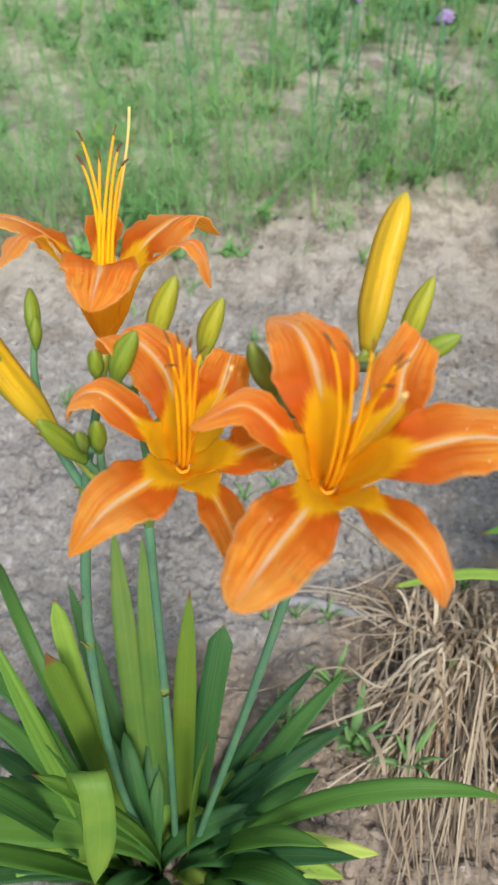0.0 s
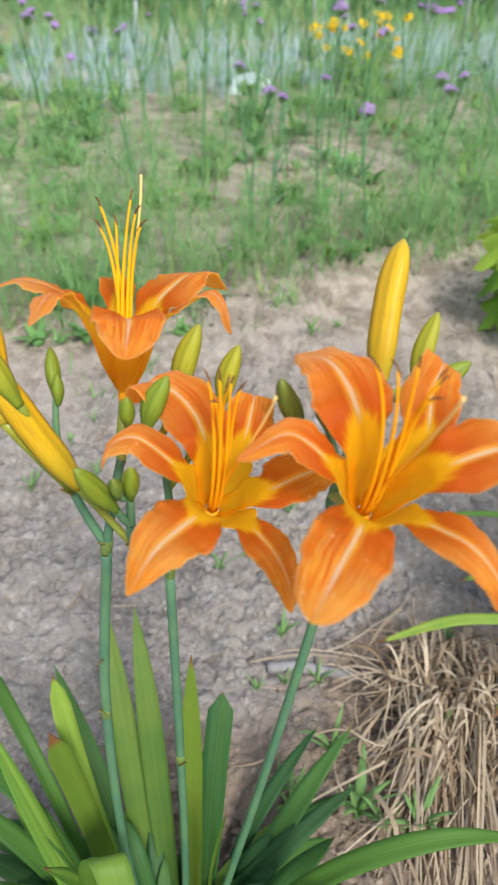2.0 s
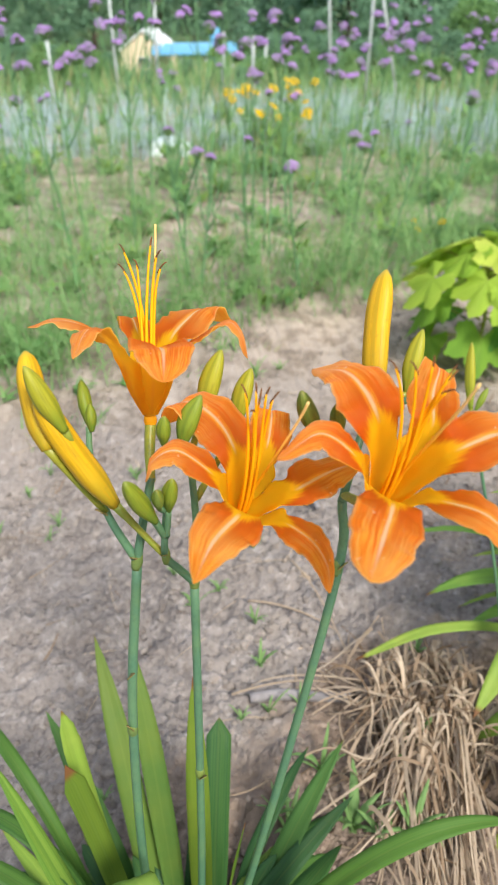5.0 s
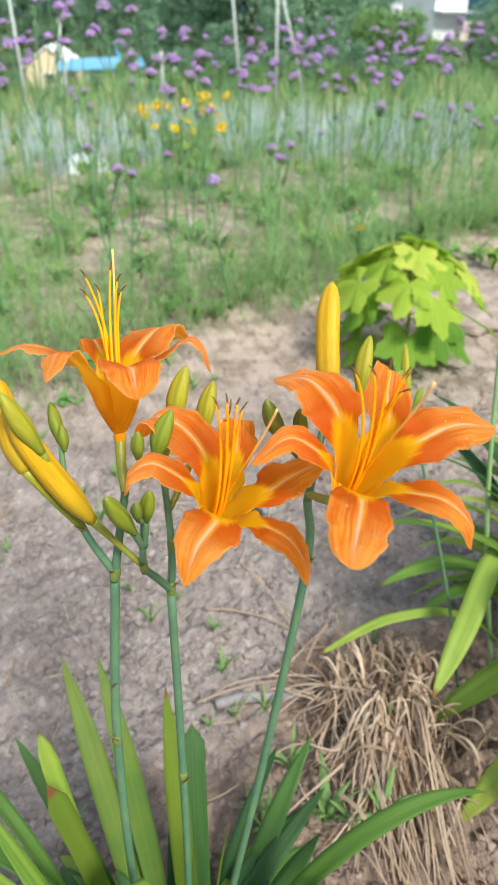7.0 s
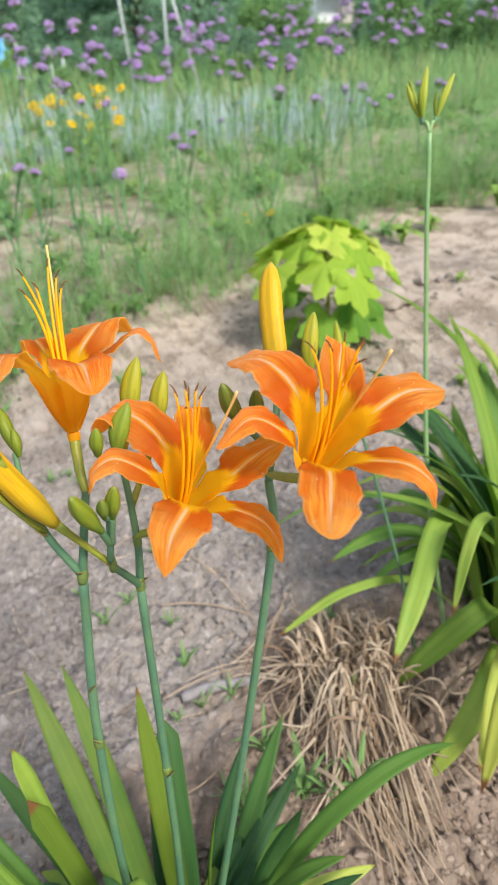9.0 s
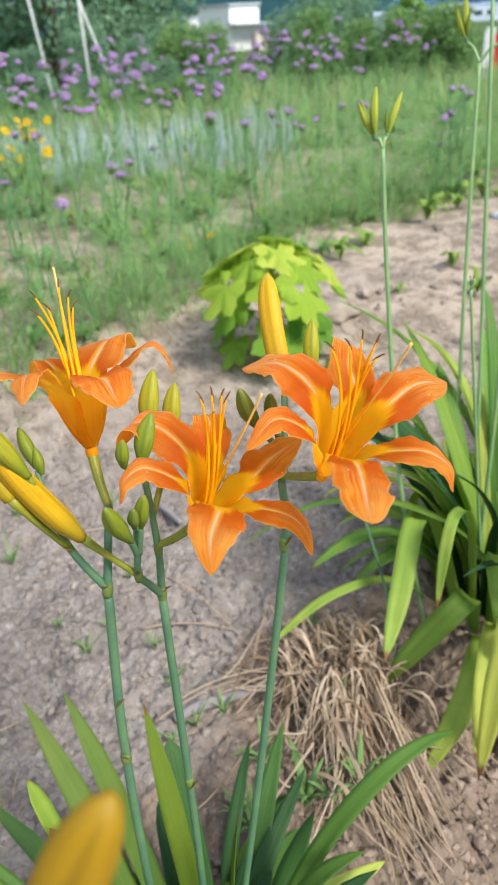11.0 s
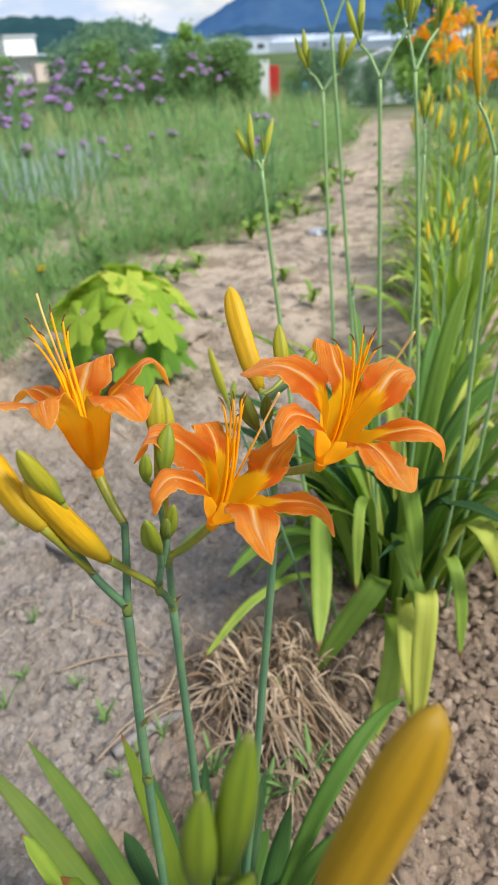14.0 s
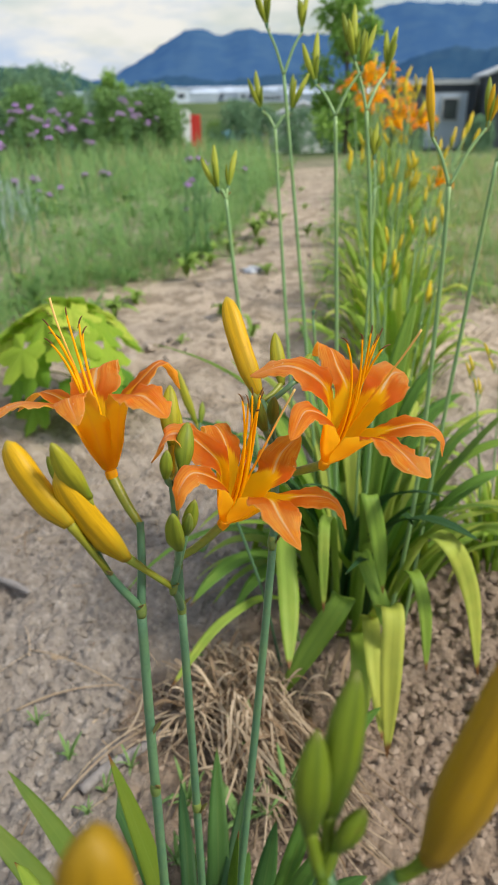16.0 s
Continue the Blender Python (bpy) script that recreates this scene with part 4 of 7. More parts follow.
def scape_with_buds(plant, foot, top, rng, arms, r=0.0036, mats=(M_BUD_FRESH, M_BUD_GREEN)):
    """A tall scape that forks near its top; each arm carries a few buds."""
    foot, top = np.array(foot), np.array(top)
    lean = V(rng.uniform(-0.02, 0.02), rng.uniform(-0.02, 0.02), 0)
    scape(plant, [foot, foot * 0.6 + top * 0.4 + lean, foot * 0.2 + top * 0.8 + lean * 0.5, top], r, r * 0.72, M_STEM)
    for end, count, size in arms:
        end = np.array(end)
        scape(plant, [top, top * 0.5 + end * 0.5 + V(0, 0, 0.006), end], r * 0.66, r * 0.45, M_STEM)
        d = unit(end - top)
        count += 1 if count > 2 else 0
        for k in range(count):
            a = 2 * math.pi * (k / max(1, count) + rng.uniform(-0.1, 0.1))
            o = unit(d * 0.4 + V(0, 0, 0.85) + 0.30 * V(math.cos(a), math.sin(a), 0) * (1 if count > 1 else 0.1))
            ln = size * (1.1 - 0.6 * k / max(1, count - 1) * rng.uniform(0.6, 1.0)) if count > 1 else size
            b0 = end + o * 0.006
            bud(plant, b0, b0 + o * ln, ln * rng.uniform(0.070, 0.092), mats[k % len(mats)], ln * 0.03, end)
        bract(plant, end - d * 0.01, d + V(0.3, -0.3, 0), 0.012, rng)


def leaf_fountain(plant, centre, count, length, rng, mat, spread=0.09, width=(0.018, 0.027), low=0.02, front=None):
    """Strap leaves that rise from one crown and arch over on all sides; some are kinked and hang."""
    cx, cy, cz = centre
    for i in range(count):
        a = 2 * math.pi * (i * 0.381966 + rng.uniform(-0.14, 0.14))
        o = V(math.cos(a), math.sin(a), 0)
        side = V(-o[1], o[0], 0) * rng.gauss(0, 0.07)
        k = (i + 0.5) / count
        ln = length * rng.uniform(0.6, 1.2) * (0.75 + 0.3 * (1 - k))
        st = min(1.0, 0.10 + 0.95 * k * rng.uniform(0.6, 1.25))
        b = V(cx, cy, cz - 0.01) + o * spread * (0.25 + 0.75 * k) * rng.uniform(0.5, 1)
        top = b + o * ln * (0.18 + 0.36 * st) + V(0, 0, ln * (1.0 - 0.42 * st)) + side * 0.5
        end = top + o * ln * (0.12 + 0.34 * st) + V(0, 0, ln * (0.16 - 0.85 * st * rng.uniform(0.5, 1.2))) + side * 1.6
        floor = ground_at(end[0], end[1]) + low + 0.01 * rng.random()
        end[2] = max(end[2], floor)
        line = bezier([b, b + V(0, 0, ln * 0.42) + o * 0.015, top, end], 20)
        lean = 0.0 if front is None else o[0] * front[0] + o[1] * front[1]
        if rng.random() < 0.35 and st > 0.3 and lean < -0.3 + (front is None):
            j = rng.randint(9, 14)
            fall = unit(V(0, 0, -1) + o * rng.uniform(0.1, 0.5) + side)
            step = np.linalg.norm(line[j] - line[j - 1])
            for q in range(j + 1, 20):
                line[q] = line[q - 1] + unit(unit(line[j] - line[j - 1]) * max(0.0, 1 - (q - j) / 2.5) + fall) * step
            line[:, 2] = np.maximum(line[:, 2], floor)
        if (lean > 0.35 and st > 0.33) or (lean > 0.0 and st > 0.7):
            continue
        # shade of the clump's front and inside is put into darker leaf colours
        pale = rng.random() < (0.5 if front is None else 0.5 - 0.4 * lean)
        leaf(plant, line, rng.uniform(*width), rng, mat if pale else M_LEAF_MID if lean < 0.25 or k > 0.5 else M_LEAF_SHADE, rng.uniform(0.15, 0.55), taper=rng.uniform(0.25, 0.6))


def second_clump():
    """The large clump behind, with tall scapes still in bud."""
    rng = random.Random(5)
    cx, cy = 0.70, 0.645
    cz = ground_at(cx, cy)
    c = thing("daylily_plant", (cx, cy, cz), "large daylily clump with arching leaves and tall scapes in green bud", "daylily")
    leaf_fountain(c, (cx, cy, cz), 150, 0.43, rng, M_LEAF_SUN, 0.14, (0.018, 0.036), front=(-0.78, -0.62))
    # leaves that fold over and hang to the front
    hang = [((0.63, 0.66), [(0.575, 0.68, 0.27), (0.515, 0.668, 0.325), (0.44, 0.605, 0.27), (0.372, 0.552, 0.212)], 0.032, 0.2),
            ((0.62, 0.58), [(0.56, 0.52, 0.20), (0.50, 0.462, 0.288), (0.465, 0.438, 0.22), (0.430, 0.414, 0.080)], 0.033, 0.45),
            ((0.64, 0.60), [(0.60, 0.56, 0.14), (0.545, 0.522, 0.212), (0.485, 0.475, 0.19), (0.427, 0.422, 0.112)], 0.028, 0.2),
            ((0.64, 0.64), [(0.58, 0.62, 0.32), (0.525, 0.60, 0.372), (0.49, 0.578, 0.34), (0.464, 0.557, 0.256)], 0.017, 0.3),
            ((0.68, 0.58), [(0.61, 0.48, 0.33), (0.535, 0.405, 0.408), (0.578, 0.38, 0.31), (0.612, 0.36, 0.136)], 0.032, 0.3),
            ((0.68, 0.58), [(0.62, 0.51, 0.24), (0.565, 0.465, 0.315), (0.54, 0.43, 0.28), (0.515, 0.405, 0.19)], 0.020, 0.3),
            ((0.62, 0.62), [(0.57, 0.56, 0.14), (0.50, 0.505, 0.172), (0.45, 0.48, 0.13), (0.385, 0.47, 0.05)], 0.036, 0.15),
            ((0.64, 0.60), [(0.60, 0.57, 0.32), (0.556, 0.546, 0.425), (0.542, 0.517, 0.37), (0.529, 0.494, 0.283)], 0.026, 0.3),
            ((0.66, 0.62), [(0.60, 0.58, 0.27), (0.55, 0.54, 0.31), (0.522, 0.49, 0.265), (0.510, 0.445, 0.19)], 0.026, 0.3),
            ((0.63, 0.63), [(0.57, 0.59, 0.20), (0.505, 0.552, 0.252), (0.465, 0.572, 0.19), (0.412, 0.605, 0.085)], 0.038, 0.1),
            ((0.76, 0.56), [(0.74, 0.47, 0.28), (0.715, 0.385, 0.34), (0.70, 0.34, 0.27), (0.69, 0.30, 0.15)], 0.030, 0.2),
            ((0.62, 0.66), [(0.50, 0.68, 0.20), (0.38, 0.69, 0.222), (0.262, 0.690, 0.176)], 0.017, 0.3)]
    for (x, y), bends, w, fold in hang:
        leaf(c, smooth_line([(x, y, cz)] + bends, 7), w, rng, M_LEAF_HANG, fold, "yellowing leaf folded over and hanging", 0.3)
    foot = lambda dx, dy: (cx + dx, cy + dy, cz - 0.01)
    scape_with_buds(c, foot(-0.14, 0.02), (0.497, 0.762, 0.838), rng, [((0.493, 0.772, 0.846), 3, 0.050), ((0.505, 0.765, 0.847), 2, 0.045)])
    scape_with_buds(c, foot(0.0, 0.1), (0.775, 0.895, 0.91), rng, [((0.77, 0.92, 0.937), 3, 0.055), ((0.80, 0.88, 0.935), 3, 0.055)])
    scape_with_buds(c, foot(0.02, 0.08), (0.755, 0.862, 0.99), rng, [((0.735, 0.88, 1.055), 3, 0.06), ((0.785, 0.85, 1.05), 3, 0.05)])
    scape_with_buds(c, foot(-0.04, 0.02), (0.655, 0.695, 0.935), rng, [((0.662, 0.735, 0.975), 3, 0.058), ((0.685, 0.675, 0.99), 3, 0.05)])
    scape_with_buds(c, foot(0.03, 0.02), (0.718, 0.684, 0.94), rng, [((0.722, 0.71, 1.005), 3, 0.062), ((0.77, 0.685, 0.99), 4, 0.055)])
    scape_with_buds(c, foot(0.06, 0.04), (0.765, 0.69, 0.83), rng, [((0.775, 0.70, 0.87), 3, 0.045)], 0.003)
    scape_with_buds(c, foot(-0.06, -0.10), (0.607, 0.493, 0.86), rng, [((0.600, 0.518, 0.915), 1, 0.07), ((0.645, 0.470, 0.925), 4, 0.05)], 0.0038, (M_BUD_YELLOW, M_BUD_GREEN))
    scape_with_buds(c, foot(0.02, -0.10), (0.725, 0.485, 0.88), rng, [((0.745, 0.475, 0.95), 4, 0.055)])
    scape(c, [foot(-0.2, 0.02), (0.455, 0.67, 0.25), (0.405, 0.70, 0.45), (0.374, 0.715, 0.552)], 0.0026, 0.0018)
    bud(c, (0.374, 0.718, 0.560), (0.377, 0.753, 0.630), 0.0062, M_BUD_OLIVE, 0.001, (0.374, 0.715, 0.552))
    bud(c, (0.378, 0.714, 0.560), (0.392, 0.722, 0.585), 0.0042, M_BUD_GREEN, 0.0, (0.374, 0.715, 0.552))
    scape_with_buds(c, foot(-0.03, 0.0), (0.575, 0.668, 0.668), rng, [((0.574, 0.667, 0.676), 2, 0.014)], 0.0028)
    return c


second_clump()


def front_scapes():
    """Scapes in bud right before the lens, from a plant whose leaves stay out of view."""
    rng = random.Random(8)
    c = thing("daylily_plant", (-0.10, 0.16, ground_at(-0.10, 0.16)), "daylily scapes with plump yellow and green buds standing close by", "daylily")
    zg = ground_at(-0.10, 0.16) - 0.01
    fork = V(-0.130, 0.168, 0.735)
    scape(c, [(-0.115, 0.16, zg), (-0.118, 0.165, 0.4), (-0.125, 0.168, 0.70), fork], 0.0036, 0.003)
    bud(c, (-0.1115, 0.1405, 0.7500), (-0.0764, 0.1283, 0.8290), 0.0092, M_BUD_GOLD_SHADED, 0.001, (-0.118, 0.148, 0.742), "plump gold bud about to open, shade painted in")
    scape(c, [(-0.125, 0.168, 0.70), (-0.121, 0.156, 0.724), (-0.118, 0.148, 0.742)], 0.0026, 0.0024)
    bud(c, (-0.118, 0.174, 0.748), (-0.101, 0.177, 0.799), 0.0064, M_BUD_GREEN_SHADED, 0.001, fork)
    bud(c, (-0.127, 0.176, 0.748), (-0.120, 0.179, 0.787), 0.0058, M_BUD_GREEN_SHADED, 0.001, fork)
    bud(c, (-0.124, 0.168, 0.742), (-0.116, 0.162, 0.760), 0.0040, M_BUD_GREEN_SHADED, 0.0, fork)
    bud(c, (-0.165, 0.150, 0.735), (-0.185, 0.158, 0.786), 0.0080, M_BUD_GOLD_SHADED, 0.001, fork)
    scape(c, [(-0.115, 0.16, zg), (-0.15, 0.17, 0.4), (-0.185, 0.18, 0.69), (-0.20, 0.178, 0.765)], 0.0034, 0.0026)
    bud(c, (-0.203, 0.177, 0.775), (-0.207, 0.174, 0.838), 0.0088, M_BUD_GOLD_SHADED, 0.001, (-0.20, 0.178, 0.765))


front_scapes()


def row_clump(label, seed, count, length, scapes, low, high, blooms, width=(0.019, 0.03)):
    """A clump of the row behind: arching leaves, scapes in yellow bud, some of them in flower."""
    rng = random.Random(seed)
    c = thing("daylily_plant", (0, 0, 0), label, "daylily", "row of daylilies")
    for i in range(count):
        a = 2 * math.pi * (i * 0.381966 + rng.uniform(-0.05, 0.05))
        o = V(math.cos(a), math.sin(a), 0)
        k = (i + 0.5) / count
        ln = length * rng.uniform(0.75, 1.15)
        st = min(1.0, 0.05 + 0.75 * k)
        b = o * 0.12 * k - V(0, 0, 0.02)
        top = b + o * ln * (0.12 + 0.34 * st) + V(0, 0, ln * (1.1 - 0.4 * st))
        end = top + o * ln * (0.10 + 0.32 * st) + V(0, 0, ln * (0.22 - 0.8 * st * rng.uniform(0.6, 1.1)))
        end[2] = max(end[2], 0.04)
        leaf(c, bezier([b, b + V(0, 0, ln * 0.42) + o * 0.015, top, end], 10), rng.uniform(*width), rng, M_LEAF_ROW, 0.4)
    for i in range(scapes):
        a = 2.39996 * i
        r = rng.uniform(0.06, 0.17)
        top = V(r * math.cos(a), r * math.sin(a), rng.uniform(low, high))
        arms = [(top + V(rng.uniform(-0.05, 0.05), rng.uniform(-0.05, 0.05), rng.uniform(0.03, 0.07)), 2, 0.055) for _ in range(2)]
        scape_with_buds(c, (0.05 * math.cos(a), 0.05 * math.sin(a), -0.02), top, rng, arms, 0.0034, (M_BUD_LEMON, M_BUD_OLIVE))
        if i >= blooms:
            continue
        base = top + V(rng.uniform(-0.03, 0.03), rng.uniform(-0.03, 0.03), 0.02)
        b = rng.uniform(0, 6.28)
        axis = unit(V(math.cos(b) * 0.8, math.sin(b) * 0.8, 0.75))
        e1 = unit(np.cross(axis, V(0, 0.1, 1)))
        e2 = np.cross(axis, e1)
        s = Shape()
        trumpet(s, base, axis, 0.04, 12)
        hub = part("flower", s, M_THROAT, c, "open orange daylily flower")
        for j in range(6):
            g = 2 * math.pi * j / 6
            o = math.cos(g) * e1 + math.sin(g) * e2
            kind = "petal" if j % 2 else "sepal"
            tip = base + axis * rng.uniform(0.03, 0.05) + o * rng.uniform(0.052, 0.066)
            rim = base + axis * 0.042 + o * 0.021
            part(kind, petal(base, axis, [rim, rim * 0.45 + tip * 0.55 + axis * 0.012, tip], 0.016 if j % 2 else 0.011, rng, j % 2 == 0), [M_PETAL_ROW, M_PETAL_BACK], hub)
    return c


def flower_row():
    budding = row_clump("daylily clump with pale arching leaves and yellow buds", 21, 64, 0.34, 6, 0.5, 0.74, 0, (0.019, 0.029))
    single = row_clump("daylily clump with yellow buds and one low orange flower", 22, 50, 0.33, 4, 0.40, 0.52, 1, (0.014, 0.022))
    full = row_clump("daylily clump in full orange flower with yellow buds", 23, 56, 0.34, 9, 0.66, 0.86, 7, (0.014, 0.022))
    for proto, spots in ((budding, [(1.62, 1.08, 0.95), (1.20, 0.86, 0.78), (1.90, 1.30, 0.9), (1.02, 0.50, 0.55), (2.75, 1.75, 0.95), (3.7, 2.3, 1.0), (4.9, 3.0, 1.0), (5.9, 3.6, 1.0)]),
                         (single, [(2.12, 1.34, 1.0)]), (full, [(2.32, 1.58, 1.0), (3.2, 2.05, 1.0)])):
        for i, (x, y, k) in enumerate(spots):
            m = pose(x, y, ground_at(x, y), 0, 0, 47 * i) @ Matrix.Diagonal((k, k, k, 1))
            if i == 0:
                proto.matrix_basis = m
            else:
                copy_thing(proto, m @ Matrix.Diagonal((1 / proto.scale[0], 1 / proto.scale[1], 1 / proto.scale[2], 1)))


flower_row()


# ---- soil crumbs, straw, stick ----
def crumbs():
    rng = random.Random(2)
    s = Shape()
    ico = bmesh.new()
    bmesh.ops.create_icosphere(ico, subdivisions=1, radius=1)
    iv = np.array([v.co[:] for v in ico.verts])
    fc = [tuple(v.index for v in f.verts) for f in ico.faces]
    ico.free()

    def lump(x, y, r):
        k = np.array([rng.uniform(0.6, 1.35) for _ in iv])[:, None]
        q = iv * k * r * np.array([rng.uniform(0.8, 1.3), rng.uniform(0.8, 1.3), rng.uniform(0.55, 0.9)])
        a = rng.uniform(0, 6.28)
        q = q @ np.array([[math.cos(a), -math.sin(a), 0], [math.sin(a), math.cos(a), 0], [0, 0, 1]])
        s.add(q + V(x, y, ground_at(x, y) - r * 0.1), fc)

    for _ in range(5600):
        lump(rng.gauss(0.62, 0.26), rng.gauss(0.40, 0.18), 0.0014 + 0.0075 * rng.random() ** 4)
    for _ in range(7000):
        x, y = rng.uniform(-0.4, 0.8), rng.uniform(0.5, 1.5)
        if noise.fractal(Vector((x * 5, y * 5, 2)), 1.0, 2.0, 3) > -0.05:
            lump(x, y, 0.0016 + 0.0080 * rng.random() ** 3)
    for _ in range(9000):
        x, y = rng.uniform(-0.6, 1.0) if rng.random() < 0.6 else rng.uniform(0.6, 2.8), 0.35 + 2.0 * rng.random() ** 1.3
        if noise.fractal(Vector((x * 3, y * 3, 5)), 1.0, 2.0, 3) > -0.1:
            lump(x, y, 0.0016 + 0.0085 * rng.random() ** 4)
    for _ in range(500):
        d = rng.uniform(0.5, 5.0)
        lump(0.8 * d + rng.gauss(0, 0.3), 0.45 + 0.68 * d + rng.gauss(0, 0.3), 0.004 + 0.016 * rng.random() ** 4)
    ob = new("soil_crumbs", s.mesh("soil_crumbs", M_CLOD, False))
    tagged(ob, "loose dry soil crumbs and clods on the bed", "soil", kind="stuff")


crumbs()


def straw_heap():
    """Withered leaves and stalks of last year's plant, flopped over in a heap."""
    rng = random.Random(4)
    s = Shape()
    for i in range(330):
        k = rng.random()
        a0 = V(rng.gauss(0.385, 0.04), rng.gauss(0.68, 0.06), 0)
        if k < 0.6:
            a0 = V(rng.gauss(0.38, 0.035), rng.gauss(0.69, 0.05), 0)
            b0 = V(rng.gauss(0.315, 0.04), rng.gauss(0.46, 0.06), 0)
        elif k < 0.85:
            b0 = V(rng.gauss(0.27, 0.05), rng.gauss(0.62, 0.08), 0)
        else:
            g = rng.uniform(0, 6.28)
            a0 = V(rng.gauss(0.31, 0.07), rng.gauss(0.58, 0.08), 0)
            b0 = a0 + V(math.cos(g), math.sin(g), 0) * rng.uniform(0.08, 0.2)
        h = abs(rng.gauss(0.012, 0.016)) + 0.006
        a0[2] = ground_at(a0[0], a0[1]) + rng.uniform(0, 0.07)
        b0[2] = ground_at(b0[0], b0[1]) + rng.uniform(0.004, 0.03)
        w = V(rng.gauss(0, 1), rng.gauss(0, 1), 0) * (0.028 if k < 0.6 else 0.045)
        mid = a0 * 0.35 + b0 * 0.65 - w * 0.6 + V(0, 0, h)
        m2 = a0 * 0.75 + b0 * 0.25 + w + V(0, 0, h * 1.2)
        line = bezier([a0, m2, mid, b0], 12)
        if rng.random() < 0.4:
            tube(s, line, [0.0016, 0.0010], 5)
        else:
            blade(s, line, rng.uniform(0.003, 0.008), unit(np.cross(b0 - a0, V(rng.gauss(0, 0.7), rng.gauss(0, 0.7), 1))))
    for i in range(70):
        a0 = V(rng.gauss(0.375, 0.04), rng.gauss(0.65, 0.05), 0.05)
        g = rng.uniform(0, 6.28)
        r = rng.uniform(0.05, 0.11)
        o = V(math.cos(g), math.sin(g), 0)
        q = a0 + o * r
        line = bezier([a0, a0 + V(0, 0, 0.14) + o * 0.03, q + V(0, 0, 0.13), q + V(0, 0, -0.01)], 14)
        blade(s, line, rng.uniform(0.003, 0.007), unit(np.cross(o, V(0, 0, 1))))
    for i in range(420):
        x, y = rng.uniform(-0.4, 1.6), rng.uniform(0.7, 2.0)
        if i > 200:
            d = rng.uniform(0.6, 5.0)
            x, y = 0.85 * d + rng.gauss(0, 0.25), 0.50 + 0.68 * d + rng.gauss(0, 0.22)
        g, ln = rng.uniform(0, 6.28), rng.uniform(0.03, 0.14)
        p = [V(x + t * ln * math.cos(g + 0.5 * t), y + t * ln * math.sin(g + 0.5 * t), 0) for t in (0, 0.5, 1)]
        for q in p:
            q[2] = ground_at(q[0], q[1]) + 0.004
        blade(s, bezier(p, 6), rng.uniform(0.0015, 0.004), unit(V(-math.sin(g), math.cos(g), 0.2)))
    ob = new("straw", s.mesh("straw", M_DRY))
    tagged(ob, "heap of withered straw-coloured leaves and stalks on the soil", "straw", kind="stuff")
    for a, m, b, w in (((0.235, 1.028), (0.28, 0.945), (0.300, 0.70), 0.0030), ((0.146, 0.944), (0.22, 0.91), (0.281, 0.848), 0.0042), ((0.094, 0.755), (0.19, 0.77), (0.258, 0.75), 0.0034),
                       ((0.225, 0.80), (0.28, 0.72), (0.33, 0.60), 0.0040), ((0.10, 1.12), (0.16, 1.14), (0.21, 1.10), 0.0026)):
        t = Shape()
        line = bezier([V(*p, ground_at(*p) + w * 0.5 + lift) for p, lift in ((a, 0.002), (m, 0.022), (b, 0.012))], 14)
        for q in line:
            q[2] = max(q[2], ground_at(q[0], q[1]) + w * 0.4)
        tube(t, line, [w * 0.5, w * 0.42, w * 0.25], 7)
        ob = new("dry_stalk", t.mesh("dry_stalk", M_DRY))
        tagged(ob, "bleached dry stalk lying on bare soil", "stalk")


straw_heap()

M_STICK = two_tone("weathered_wood", (0.30, 0.28, 0.28), (0.22, 0.20, 0.20), 40.0, 0.85, 0.5, 0.003)


def stick():
    s = Shape()
    z = ground_at(0.18, 0.74)
    tube(s, smooth_line([(0.122, 0.745, z + 0.010), (0.17, 0.742, z + 0.014), (0.22, 0.733, z + 0.012), (0.275, 0.720, z + 0.016)], 6), [0.0085, 0.0095, 0.008, 0.0075], 10)
    ob = new("stick", s.mesh("stick", M_STICK))
    tagged(ob, "short grey weathered stick lying on the soil", "stick")
    s = Shape()
    z = ground_at(0.32, 1.20)
    tube(s, smooth_line([(0.308, 1.245, z + 0.006), (0.316, 1.20, z + 0.009), (0.322, 1.155, z + 0.007)], 6), [0.006, 0.008, 0.005], 9)
    ob = new("stick", s.mesh("stick", M_STICK))
    tagged(ob, "small broken piece of grey weathered stick on the soil", "stick")


def dry_spike():
    """A bleached grass head at the end of its bent stalk."""
    rng = random.Random(9)
    p = thing("dry_grass_head", (0.26, 1.0, ground_at(0.26, 1.0)), "bleached feathery grass head lying on the soil", "grass head")
    line = smooth_line([(0.235, 1.055, 0.05), (0.255, 1.01, 0.056), (0.278, 0.965, 0.045)], 8)
    s = Shape()
    tube(s, line, [0.003, 0.006, 0.006, 0.002], 8)
    part("core", s, M_DRY, p)
    s = Shape()
    for i in range(120):
        q = line[rng.randrange(len(line))]
        a = rng.uniform(0, 6.28)
        d = unit(V(math.cos(a) - 0.6, math.sin(a) + 0.8, rng.uniform(-0.2, 0.9)))
        blade(s, np.array([q, q + d * 0.006, q + d * rng.uniform(0.010, 0.018)]), 0.0016, unit(np.cross(d, V(0.2, 0.1, 1))))
    part("bristles", s, M_DRY, p)


stick()
dry_spike()

M_STONE = two_tone("grey_stone", (0.40, 0.34, 0.29), (0.29, 0.24, 0.20), 14.0, 0.9, 0.6, 0.006)
M_PALE = two_tone("pale_scrap", (0.52, 0.56, 0.66), (0.43, 0.46, 0.54), 20.0, 0.5, 0.2, 0.003)


